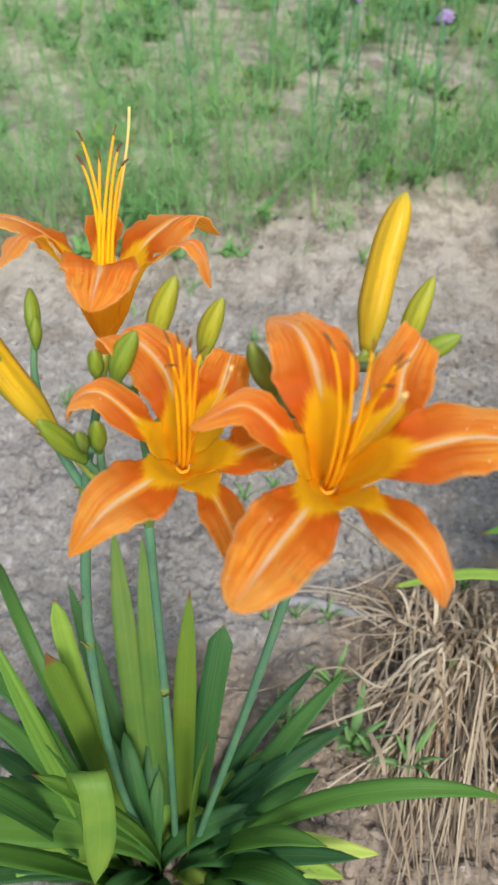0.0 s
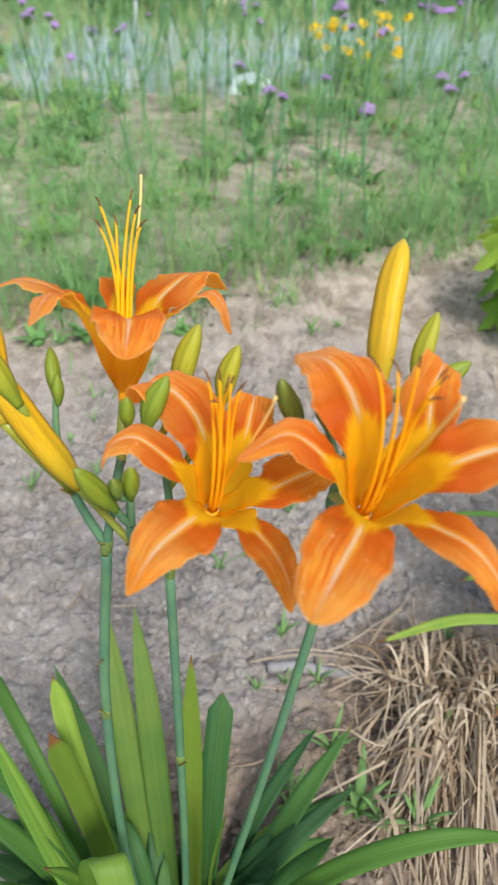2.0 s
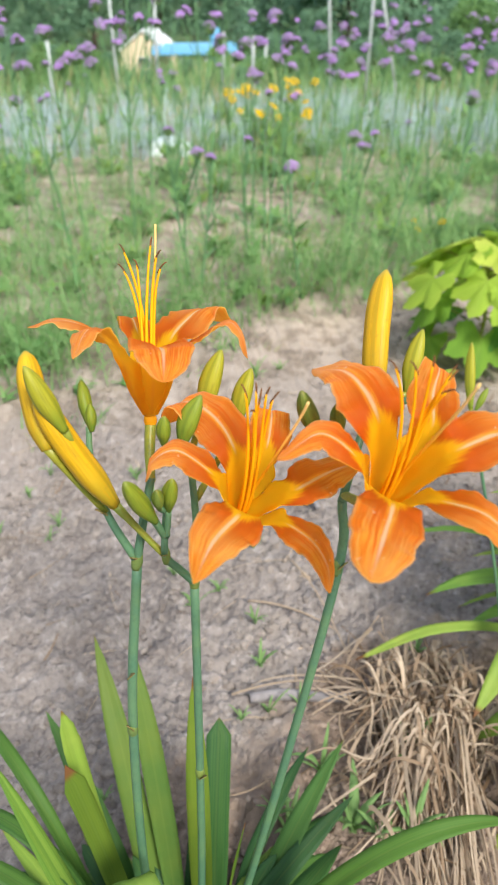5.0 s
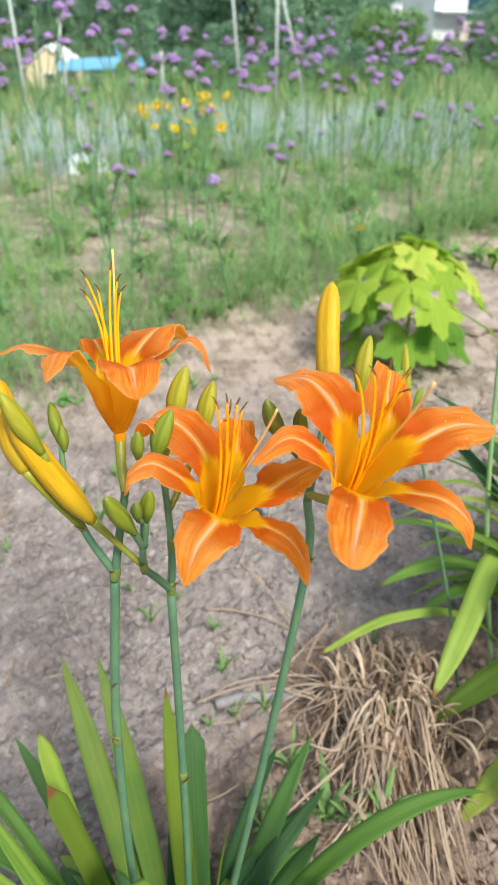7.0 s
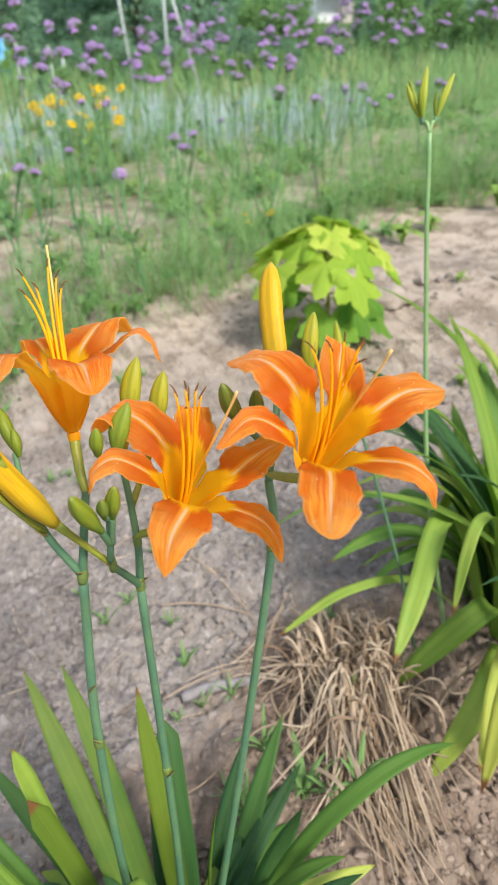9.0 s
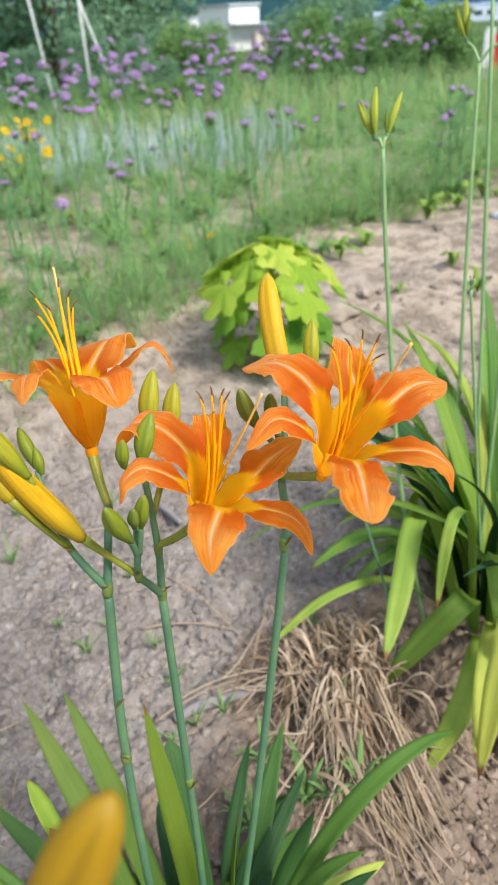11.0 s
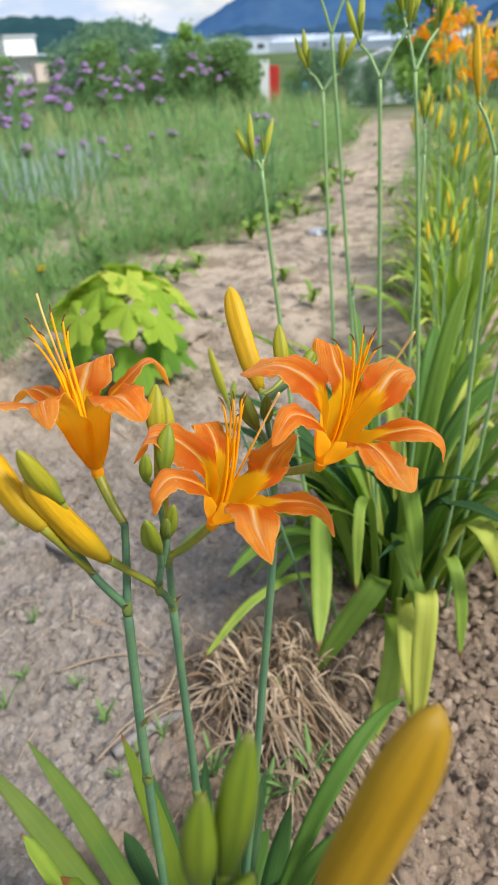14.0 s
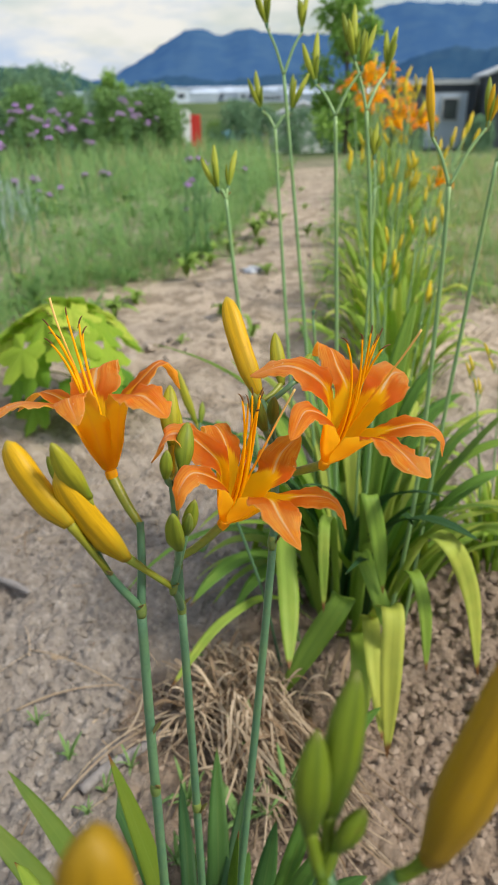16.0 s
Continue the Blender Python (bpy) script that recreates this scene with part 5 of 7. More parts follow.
def stones():
    rng = random.Random(6)
    for x, y, r, kind in ((1.21, 1.88, 0.085, 0), (1.42, 1.98, 0.04, 0), (1.85, 1.85, 0.03, 0), (2.433, 2.33, 0.05, 1), (1.7, 2.2, 0.025, 0)):
        bm = bmesh.new()
        bmesh.ops.create_icosphere(bm, subdivisions=3, radius=1)
        ox = rng.uniform(0, 50)
        for v in bm.verts:
            k = 1 + 0.6 * noise.fractal(v.co * 1.5 + Vector((ox, 0, 0)), 1.0, 2.0, 3)
            v.co = Vector((v.co.x * k * r, v.co.y * k * r * 0.7, v.co.z * k * r * 0.36))
        name = "scrap" if kind else "stone"
        me = bpy.data.meshes.new(name)
        bm.to_mesh(me)
        bm.free()
        me.polygons.foreach_set("use_smooth", np.full(len(me.polygons), True))
        me.materials.append(M_PALE if kind else M_STONE)
        ob = new(name, me)
        ob.matrix_basis = pose(x, y, ground_at(x, y) + r * 0.12, 0, 0, rng.uniform(0, 180))
        if kind:
            tagged(ob, "crumpled pale blue scrap on the path", "litter")
        else:
            tagged(ob, "flat grey stone half sunk in the soil", "stone", "stones")


stones()


# ---- the young shrub with lobed leaves ----
M_LOBED = leaf_material("lobed_leaf", (0.09, 0.25, 0.045), (0.26, 0.44, 0.055), (0.44, 0.54, 0.09), -0.1, 0.5, 0.85, 0.08)


M_LOBED_YOUNG = leaf_material("young_lobed_leaf", (0.25, 0.43, 0.045), (0.42, 0.58, 0.075), (0.55, 0.64, 0.11), -0.1, 0.4, 0.75, 0.12)


def lobed_leaf(size, droop, rng):
    """A palmate leaf with five toothed lobes, arched down along its lobes."""
    n = 60
    verts, uvs, faces = [V(0, 0, 0)], [(0.0, 0.5)], []
    rings = 5
    ph = rng.uniform(0, 6)
    for q in range(1, rings + 1):
        f = q / rings
        for i in range(n):
            a = -2.55 + 5.1 * i / (n - 1)
            k = 0.52
            for c0, ln, wd in ((0, 1.0, 0.52), (0.95, 0.90, 0.50), (-0.95, 0.90, 0.50), (1.95, 0.66, 0.46), (-1.95, 0.66, 0.46)):
                k = max(k, 0.52 + (ln - 0.52) * max(0.0, 1 - (abs(a - c0) / wd) ** 1.25))
            k *= 1 + 0.045 * math.sin(a * 23 + ph)
            r = size * f * (k * f + 0.55 * (1 - f))
            z = -droop * size * f * f * (0.65 + 0.35 * math.cos(a)) + 0.015 * size * f * math.cos(6.5 * a) + 0.02 * size * math.sin(7 * a + ph) * f
            verts.append(V(r * math.cos(a), r * math.sin(a), z))
            uvs.append((f * 0.85, 0.5 + 0.5 * math.sin(a) * f))
    for i in range(n - 1):
        faces.append((0, 1 + i, 2 + i))
    for q in range(rings - 1):
        for i in range(n - 1):
            a, b = 1 + q * n + i, 1 + (q + 1) * n + i
            faces.append((a, b, b + 1, a + 1))
    return verts, faces, uvs


def shrub():
    rng = random.Random(14)
    bx, by = 0.90, 1.74
    bz = ground_at(bx, by)
    c = thing("young_shrub", (bx, by, bz), "young shrub with light green lobed leaves in dry soil", "shrub")
    s = Shape()
    top = V(bx + 0.01, by + 0.02, bz + 0.27)
    tube(s, smooth_line([(bx, by, bz - 0.02), (bx + 0.012, by, bz + 0.12), top], 8), [0.007, 0.005, 0.003], 8)
    part("stem", s, M_PEDICEL, c)
    # an upper umbrella of overlapping leaves, and a looser, darker tier below
    for i in range(26):
        upper = i < 17
        q = i / 16 if upper else (i - 17) / 8
        a = 2 * math.pi * (i * 0.381966) + rng.uniform(-0.3, 0.3)
        o = V(math.cos(a), math.sin(a), 0)
        root = V(bx + 0.01, by + 0.02, bz + (0.20 + 0.07 * q if upper else 0.05 + 0.12 * q))
        reach = (0.17 * (1 - 0.75 * q ** 2) if upper else 0.15) * rng.uniform(0.85, 1.12)
        end = root + o * reach + V(0, 0, 0.035 + 0.045 * q if upper else 0.02 + 0.03 * rng.random())
        s = Shape()
        tube(s, bezier([root, root + o * reach * 0.5 + V(0, 0, 0.05), end], 6), [0.0028, 0.0016], 5)
        part("leaf_stalk", s, M_PEDICEL, c)
        verts, faces, uvs = lobed_leaf(rng.uniform(0.088, 0.118) if upper else rng.uniform(0.09, 0.115), rng.uniform(0.10, 0.25), rng)
        tilt = rng.uniform(18, 34) + 22 * (1 - q) if upper else rng.uniform(34, 62)
        m = np.array(pose(0, 0, 0, rng.uniform(-12, 12), tilt, math.degrees(a) + rng.uniform(-22, 22)).to_3x3())
        s = Shape()
        s.add([m @ v + end for v in verts], faces, uvs)
        part("leaf", s, M_LOBED_YOUNG if upper else M_LOBED, c)
    return c


shrub()


# ---- weeds, verbena and crops of the garden behind ----
M_WEED = plain_leaf("weed_blade", (0.195, 0.405, 0.135), (0.41, 0.59, 0.225), 0.5, 6.0)
M_WEED_DRY = plain_leaf("dry_grass", (0.52, 0.47, 0.25), (0.44, 0.47, 0.20), 0.4, 6.0)
M_LEEK = plain_leaf("blue_green_blade", (0.50, 0.64, 0.66), (0.70, 0.80, 0.85), 0.45, 6.0)
M_HERB = plain_leaf("herb_stem", (0.21, 0.41, 0.155), (0.40, 0.58, 0.23), 0.45, 20.0)
M_VSTEM = plain_leaf("verbena_stem", (0.12, 0.28, 0.12), (0.22, 0.40, 0.18), 0.15, 20.0)
M_PURPLE = plain_leaf("purple_floret", (0.55, 0.31, 0.74), (0.76, 0.51, 0.90), 0.45, 60.0)
M_YELLOW = plain_leaf("yellow_ray", (0.80, 0.47, 0.01), (0.86, 0.56, 0.02), 0.3, 60.0)
M_LOWWEED = plain_leaf("low_weed", (0.16, 0.33, 0.11), (0.28, 0.48, 0.16), 0.4, 30.0)
M_BROADLEAF = plain_leaf("broad_weed", (0.24, 0.41, 0.09), (0.38, 0.54, 0.13), 0.4, 30.0)


def edge_y(x):
    """Where the weeds begin, beyond the bare strip."""
    return np.interp(x, [-3, -0.6, 0.1, 0.7, 1.6, 2.8, 3.5, 5.0, 9.0], [1.35, 1.72, 1.88, 2.16, 2.48, 2.80, 3.25, 4.15, 7.0])


def row_y(x):
    """The line of the daylily row."""
    return 0.10 + 0.62 * x


def many_blades(name, foot, way, length, width, droop, mats, which, segs=4):
    """One mesh of many bent blades, given as arrays."""
    n = len(foot)
    side = np.cross(way, np.array([0.0, 0.0, 1.0]))
    side /= np.linalg.norm(side, axis=1)[:, None] + 1e-9
    flat = way * np.array([1.0, 1.0, 0.0])
    flat /= np.linalg.norm(flat, axis=1)[:, None] + 1e-9
    rows = []
    for i in range(segs):
        t = i / segs
        c = foot + way * (length * t)[:, None] + (flat * 0.6 - np.array([0, 0, 0.5])) * (length * droop * t * t)[:, None]
        w = (width * (1 - 0.6 * t) / 2)[:, None]
        rows += [c - side * w, c + side * w]
    rows.append(foot + way * length[:, None] + (flat * 0.6 - np.array([0, 0, 0.5])) * (length * droop)[:, None])
    k = 2 * segs + 1
    verts = np.stack(rows, 1).reshape(-1, 3)
    o = (np.arange(n) * k)[:, None]
    quads = np.concatenate([o + np.array([2 * i, 2 * i + 1, 2 * i + 3, 2 * i + 2]) for i in range(segs - 1)], 0)
    tris = o + np.array([2 * segs - 2, 2 * segs - 1, 2 * segs])
    me = bpy.data.meshes.new(name)
    nv, nq, nt = len(verts), len(quads), len(tris)
    me.vertices.add(nv)
    me.vertices.foreach_set("co", verts.astype(np.float32).ravel())
    me.loops.add(4 * nq + 3 * nt)
    me.loops.foreach_set("vertex_index", np.concatenate([quads.ravel(), tris.ravel()]).astype(np.int32))
    me.polygons.add(nq + nt)
    me.polygons.foreach_set("loop_start", np.concatenate([np.arange(nq) * 4, 4 * nq + np.arange(nt) * 3]).astype(np.int32))
    for m in mats:
        me.materials.append(m)
    me.polygons.foreach_set("material_index", np.concatenate([np.tile(which, segs - 1), which]).astype(np.int32))
    me.update(calc_edges=True)
    me.validate()
    return new(name, me)


def grass_field():
    rs = np.random.RandomState(7)
    spots = []
    while len(spots) < 2600:
        x, y = rs.uniform(-2.6, 9.5), rs.uniform(1.3, 9.5)
        d = math.hypot(x, y)
        gap = y - edge_y(x)
        if gap - 0.42 * noise.fractal(Vector((x * 2.5, y * 2.5, 8.0)), 0.9, 2.0, 3) < rs.uniform(-0.10, 0.10) or d > 10.5 or rs.rand() > min(1.0, 3.0 / d) * (1.0 if gap < 0.55 else 0.4):
            continue
        patch = noise.fractal(Vector((x * 1.3, y * 2.0, 3.0)), 0.8, 2.0, 3)
        if gap > 0.5 and patch > -0.08 + 0.12 * rs.rand() and rs.rand() < 0.96:
            continue
        spots.append((x, y, gap))
    for _ in range(2100):
        x = rs.uniform(2.6, 8.5)
        y = row_y(x) - abs(rs.normal(0.25, 0.9)) - 0.3
        spots.append((x, y, 1.0))
    for _ in range(420):
        x = rs.uniform(1.8, 8.0)
        spots.append((x, row_y(x) + rs.uniform(-0.1, 0.35), 0.2))
    foot, way, length, width, droop, which = [], [], [], [], [], []
    for x, y, gap in spots:
        z = ground_at(x, y)
        tall = 0.07 + 0.08 * min(1.0, max(0.0, gap) / 0.25) * rs.uniform(0.5, 1.5)
        dry = rs.rand() < (0.2 if gap < 0.6 else 0.45)
        d = math.hypot(x, y)
        for _ in range(7 if d < 4 else 6):
            a, lean = rs.uniform(0, 6.28), abs(rs.normal(0.55, 0.45))
            w = np.array([math.cos(a) * lean, math.sin(a) * lean, 1.0])
            foot.append((x + rs.normal(0, 0.022), y + rs.normal(0, 0.022), z - 0.005))
            way.append(w / np.linalg.norm(w))
            length.append(tall * rs.uniform(0.5, 1.35))
            width.append(rs.uniform(0.0022, 0.0058) * (1 + 0.08 * d))
            droop.append(rs.uniform(0.05, 0.7))
            which.append(1 if dry and rs.rand() < 0.7 else 0)
    ob = many_blades("grass", np.array(foot), np.array(way), np.array(length), np.array(width), np.array(droop), [M_WEED, M_WEED_DRY], np.array(which))
    tagged(ob, "fine green weeds and grass growing in sandy soil", "grass", kind="stuff")

    # taller, feathery grass between the garden and the trees
    foot, way, length, width, droop, which = [], [], [], [], [], []
    for _ in range(1500):
        az, d = radians(rs.uniform(-14, 50)), rs.uniform(6.5, 15.0)
        x, y = d * math.sin(az), d * math.cos(az)
        if y < edge_y(x) + 0.3:
            continue
        z, tall, dry = float(ground_height(x, y)), rs.uniform(0.22, 0.5), rs.rand() < 0.2
        for _ in range(9):
            a, lean = rs.uniform(0, 6.28), abs(rs.normal(0.25, 0.22))
            w = np.array([math.cos(a) * lean, math.sin(a) * lean, 1.0])
            foot.append((x + rs.normal(0, 0.09), y + rs.normal(0, 0.09), z - 0.02))
            way.append(w / np.linalg.norm(w))
            length.append(tall * rs.uniform(0.5, 1.2)), width.append(rs.uniform(0.008, 0.018)), droop.append(rs.uniform(0.05, 0.5)), which.append(1 if dry else 0)
    ob = many_blades("tall_grass", np.array(foot), np.array(way), np.array(length), np.array(width), np.array(droop), [M_HERB, M_WEED_DRY], np.array(which), 3)
    tagged(ob, "tall feathery green grass at the end of the garden", "grass", kind="stuff")


grass_field()


def feathery_herbs():
    """Slender herbs with thread-like side leaves along the edge of the weeds."""
    rs = np.random.RandomState(17)
    foot, way, length, width, droop = [], [], [], [], []
    n = 0
    while n < 2800:
        x, y = rs.uniform(-2.2, 5.5), rs.uniform(1.5, 5.5)
        gap = y - edge_y(x)
        gap -= 0.28 * max(-0.2, noise.fractal(Vector((x * 2.2, y * 2.2, 4.0)), 0.9, 2.0, 3))
        if gap < 0.02 or rs.rand() > math.exp(-gap / 2.2):
            continue
        if gap > 0.3 and noise.fractal(Vector((x * 1.1, y * 2.4, 3.0)), 0.8, 2.0, 3) > 0.02 + 0.1 * rs.rand():
            continue
        n += 1
        z = ground_at(x, y)
        h = rs.uniform(0.16, 0.42)
        a = rs.uniform(0, 6.28)
        lean = np.array([math.cos(a) * 0.2, math.sin(a) * 0.2, 1.0]) * rs.uniform(0.8, 1.0)
        lean /= np.linalg.norm(lean)
        foot.append((x, y, z - 0.01)), way.append(lean), length.append(h), width.append(0.0035), droop.append(0.15)
        for _ in range(20):
            t = rs.uniform(0.05, 0.95)
            b = rs.uniform(0, 6.28)
            w = np.array([math.cos(b), math.sin(b), rs.uniform(0.3, 1.4)])
            foot.append(np.array((x, y, z)) + lean * h * t), way.append(w / np.linalg.norm(w))
            length.append(rs.uniform(0.03, 0.10) * (1.3 - 0.6 * t)), width.append(rs.uniform(0.0018, 0.0034)), droop.append(rs.uniform(0.1, 0.6))
    ob = many_blades("herbs", np.array(foot), np.array(way), np.array(length), np.array(width), np.array(droop), [M_HERB], np.zeros(len(foot), dtype=int), 3)
    tagged(ob, "feathery green herbs with thread-like leaves", "herbs", kind="stuff")


feathery_herbs()


def low_weeds():
    """Low leafy weeds in patches between the grass."""
    rs = np.random.RandomState(37)
    foot, way, length, width, droop, which = [], [], [], [], [], []
    n = 0
    while n < 1500:
        x, y = rs.uniform(-2.4, 6.5), rs.uniform(1.4, 6.8)
        gap = y - edge_y(x)
        if gap < -0.03 or noise.fractal(Vector((x * 1.9, y * 2.6, 9.0)), 0.9, 2.0, 3) < 0.02 + 0.15 * rs.rand():
            continue
        n += 1
        z = ground_at(x, y)
        size = rs.uniform(0.035, 0.10) * (1 + 0.06 * y)
        kind = 0 if rs.rand() < 0.75 else 1
        for _ in range(9):
            a, up = rs.uniform(0, 6.28), rs.uniform(0.25, 1.6)
            w = np.array([math.cos(a), math.sin(a), up])
            foot.append((x + rs.normal(0, 0.012), y + rs.normal(0, 0.012), z + rs.uniform(-0.003, 0.4) * size))
            way.append(w / np.linalg.norm(w))
            length.append(size * rs.uniform(0.6, 1.2)), width.append(size * rs.uniform(0.18, 0.4)), droop.append(rs.uniform(0.1, 0.8)), which.append(kind)
    ob = many_blades("low_weeds", np.array(foot), np.array(way), np.array(length), np.array(width), np.array(droop), [M_LOWWEED, M_BROADLEAF], np.array(which), 3)
    tagged(ob, "low leafy green weeds in patches on the sand", "weeds", kind="stuff")


low_weeds()


def leek_bed():
    """Rows of blue-green upright leaves at the far side of the weeds."""
    rs = np.random.RandomState(27)
    foot, way, length, width, droop = [], [], [], [], []
    for _ in range(420):
        az = radians(rs.uniform(9, 31) if rs.rand() < 0.5 else rs.uniform(-14, 9))
        row = rs.randint(5)
        d = 5.0 + 0.5 * row + rs.normal(0, 0.12)
        x, y = d * math.sin(az), d * math.cos(az)
        z = ground_at(x, y)
        for _ in range(7):
            a, lean = rs.uniform(0, 6.28), abs(rs.normal(0.12, 0.16))
            w = np.array([math.cos(a) * lean, math.sin(a) * lean, 1.0])
            foot.append((x + rs.normal(0, 0.02), y + rs.normal(0, 0.02), z - 0.01)), way.append(w / np.linalg.norm(w))
            length.append(rs.uniform(0.12, 0.34)), width.append(rs.uniform(0.005, 0.011)), droop.append(rs.uniform(0.0, 0.3))
    ob = many_blades("leek_leaves", np.array(foot), np.array(way), np.array(length), np.array(width), np.array(droop), [M_LEEK], np.zeros(len(foot), dtype=int), 3)
    tagged(ob, "rows of blue-green leek leaves in a far bed", "crop", kind="stuff")


leek_bed()


def floret_head(rng, radius):
    """A domed cluster of tiny five-lobed florets on a tuft of short stalks."""
    s = Shape()
    for i in range(46):
        k = math.sqrt((i + 0.5) / 46)
        a = i * 2.39996
        p = V(radius * k * math.cos(a), radius * k * math.sin(a), radius * (0.75 - 0.75 * k * k) + rng.uniform(-0.002, 0.002))
        nrm = unit(V(p[0], p[1], radius * 0.8))
        e1 = unit(np.cross(nrm, V(0.3, 0.2, 1)))
        e2 = np.cross(nrm, e1)
        r = rng.uniform(0.0040, 0.0062)
        ring = [p + r * (1.0 if j % 2 == 0 else 0.5) * (math.cos(j * 0.6283 + a) * e1 + math.sin(j * 0.6283 + a) * e2) for j in range(10)]
        s.add([p - nrm * 0.001] + ring, [(0, 1 + j, 1 + (j + 1) % 10) for j in range(10)], mat=0)
        root = V(p[0] * 0.2, p[1] * 0.2, -radius * 0.8)
        tube(s, np.array([root, (root + p) / 2, p - nrm * 0.001]), 0.0007, 3, 1, False)
    return s.mesh("flower_head", [M_PURPLE, M_HERB])


def verbena_field():
    rng = random.Random(31)
    heads = [floret_head(rng, r) for r in (0.019, 0.024, 0.029, 0.015)]
    # azimuth in degrees, distance, height of the top head above the eye level's foot
    plants = [(-7.5, 3.4, 0.86), (-4.3, 3.0, 0.84), (-0.6, 2.9, 1.0), (0.9, 3.5, 1.02), (5.9, 3.1, 0.98), (7.0, 3.6, 0.97), (8.2, 3.3, 0.80), (11.6, 3.0, 0.90), (10.8, 3.8, 0.58), (10.2, 2.75, 0.50),
              (13.6, 3.7, 0.78), (16.4, 2.8, 0.53), (16.8, 4.0, 0.80), (19.0, 4.2, 0.84), (21.2, 3.9, 0.80), (22.6, 4.4, 0.88), (24.4, 3.8, 0.77), (26.0, 4.5, 0.85), (27.4, 4.2, 0.80), (29.0, 4.8, 0.84),
              (31.5, 4.6, 0.9), (33.0, 5.2, 0.85), (35.0, 4.8, 0.84), (36.5, 5.5, 0.82), (38.5, 5.4, 0.92), (40.5, 6.0, 0.88), (28.0, 5.6, 0.92), (34.0, 6.2, 0.95), (30.2, 3.9, 0.74), (3.2, 4.2, 0.60),
              (6.2, 4.6, 0.62), (-2.0, 4.4, 0.62), (-9.5, 4.0, 0.93), (43.5, 5.0, 0.55), (47.5, 4.6, 0.50), (25.2, 5.2, 0.9), (20.0, 5.4, 0.92), (14.8, 5.0, 0.86), (4.6, 2.35, 0.62), (13.0, 2.3, 0.56), (-5.5, 2.4, 0.66), (19.5, 2.7, 0.60), (23.0, 3.0, 0.66), (8.8, 2.9, 0.72), (-0.8, 3.9, 0.88), (27.5, 3.4, 0.66), (32.0, 3.8, 0.62), (37.0, 4.2, 0.66), (11.8, 4.4, 0.85), (17.8, 4.8, 0.92), (-11.5, 3.2, 0.8)]
    plants += [(rng.uniform(-11, 46), rng.uniform(2.35, 4.4), rng.uniform(0.45, 0.735)) for _ in range(34)]
    for az, d, top in plants:
        a = radians(az)
        d = max(d, float(edge_y(d * math.sin(a))) / max(0.3, math.cos(a)) + 0.15) if az > 25 else d
        x, y = d * math.sin(a), 0.03 + d * math.cos(a)
        z = ground_at(x, y)
        p = thing("verbena", (x, y, z), "tall thin-stemmed verbena with purple flower heads", "verbena", "verbenas among the weeds")
        s = Shape()
        root = V(x, y, z - 0.01)
        lean = V(rng.uniform(-0.10, 0.10), rng.uniform(-0.10, 0.10), 0)
        crown = V(x, y, top) + lean
        line = smooth_line([root, root * 0.5 + crown * 0.5 + lean * rng.uniform(-0.5, 0.5), crown], 6)
        tube(s, line, [0.0048, 0.0036, 0.0022], 5)
        part("stem", s, M_VSTEM, p)
        ends = [(crown, line[-1] - line[-2])]
        for _ in range(rng.randint(3, 6)):
            k = rng.uniform(0.45, 0.85)
            b = line[int(k * (len(line) - 1))]
            g = rng.uniform(0, 6.28)
            o = V(math.cos(g), math.sin(g), 0)
            ln = (1.02 - k) * (top - z) * rng.uniform(0.6, 0.95)
            e = b + o * ln * rng.uniform(0.25, 0.5) + V(0, 0, ln)
            l2 = bezier([b, b + o * ln * 0.25 + V(0, 0, ln * 0.3), e], 6)
            s = Shape()
            tube(s, l2, [0.0026, 0.0018], 4)
            part("branch", s, M_VSTEM, p)
            ends.append((e, l2[-1] - l2[-2]))
        for _ in range(7):
            b = line[int(rng.uniform(0.05, 0.6) * (len(line) - 1))]
            g = rng.uniform(0, 6.28)
            o = V(math.cos(g), math.sin(g), 0.5)
            s = Shape()
            blade(s, bezier([b, b + o * 0.05, b + o * 0.09 - V(0, 0, 0.02)], 5), 0.009, unit(V(-o[1], o[0], 0)))
            part("leaf", s, M_VSTEM, p)
        for e, t in ends:
            for j in range(rng.choice((1, 2, 2, 3)) if top > 0.74 and not (0.5 < az < 5.5 and e[2] < 0.93) else (1 if rng.random() < 0.22 else 0)):
                h = new("flower_head", rng.choice(heads))
                h.parent = p
                off = V(rng.uniform(-0.03, 0.03), rng.uniform(-0.03, 0.03), rng.uniform(-0.02, 0.015)) if j else V(0, 0, 0.008)
                q = e + off - V(x, y, z)
                h.matrix_basis = pose(q[0], q[1], q[2], rng.uniform(-25, 25), rng.uniform(-25, 25), rng.uniform(0, 360))


verbena_field()


def ray_flower(rng, radius, petals=9):
    s = Shape()
    for i in range(petals):
        a = 2 * math.pi * i / petals
        o = V(math.cos(a), math.sin(a), 0)
        d = V(-o[1], o[0], 0)
        line = bezier([o * radius * 0.2, o * radius * 0.7 + V(0, 0, 0.1 * radius), o * radius - V(0, 0, 0.25 * radius)], 4)
        s.add([line[0] - d * radius * 0.1, line[0] + d * radius * 0.1, line[1] - d * radius * 0.22, line[1] + d * radius * 0.22, line[2] - d * radius * 0.24, line[2] + d * radius * 0.24, line[3]],
              [(0, 1, 3, 2), (2, 3, 5, 4), (4, 5, 6)])
    tube(s, np.array([V(0, 0, -0.05 * radius), V(0, 0, 0.12 * radius), V(0, 0, 0.2 * radius)]), [radius * 0.3, radius * 0.28, radius * 0.12], 8, 1)
    return s.mesh("flower", [M_YELLOW, M_BUD_OLIVE])


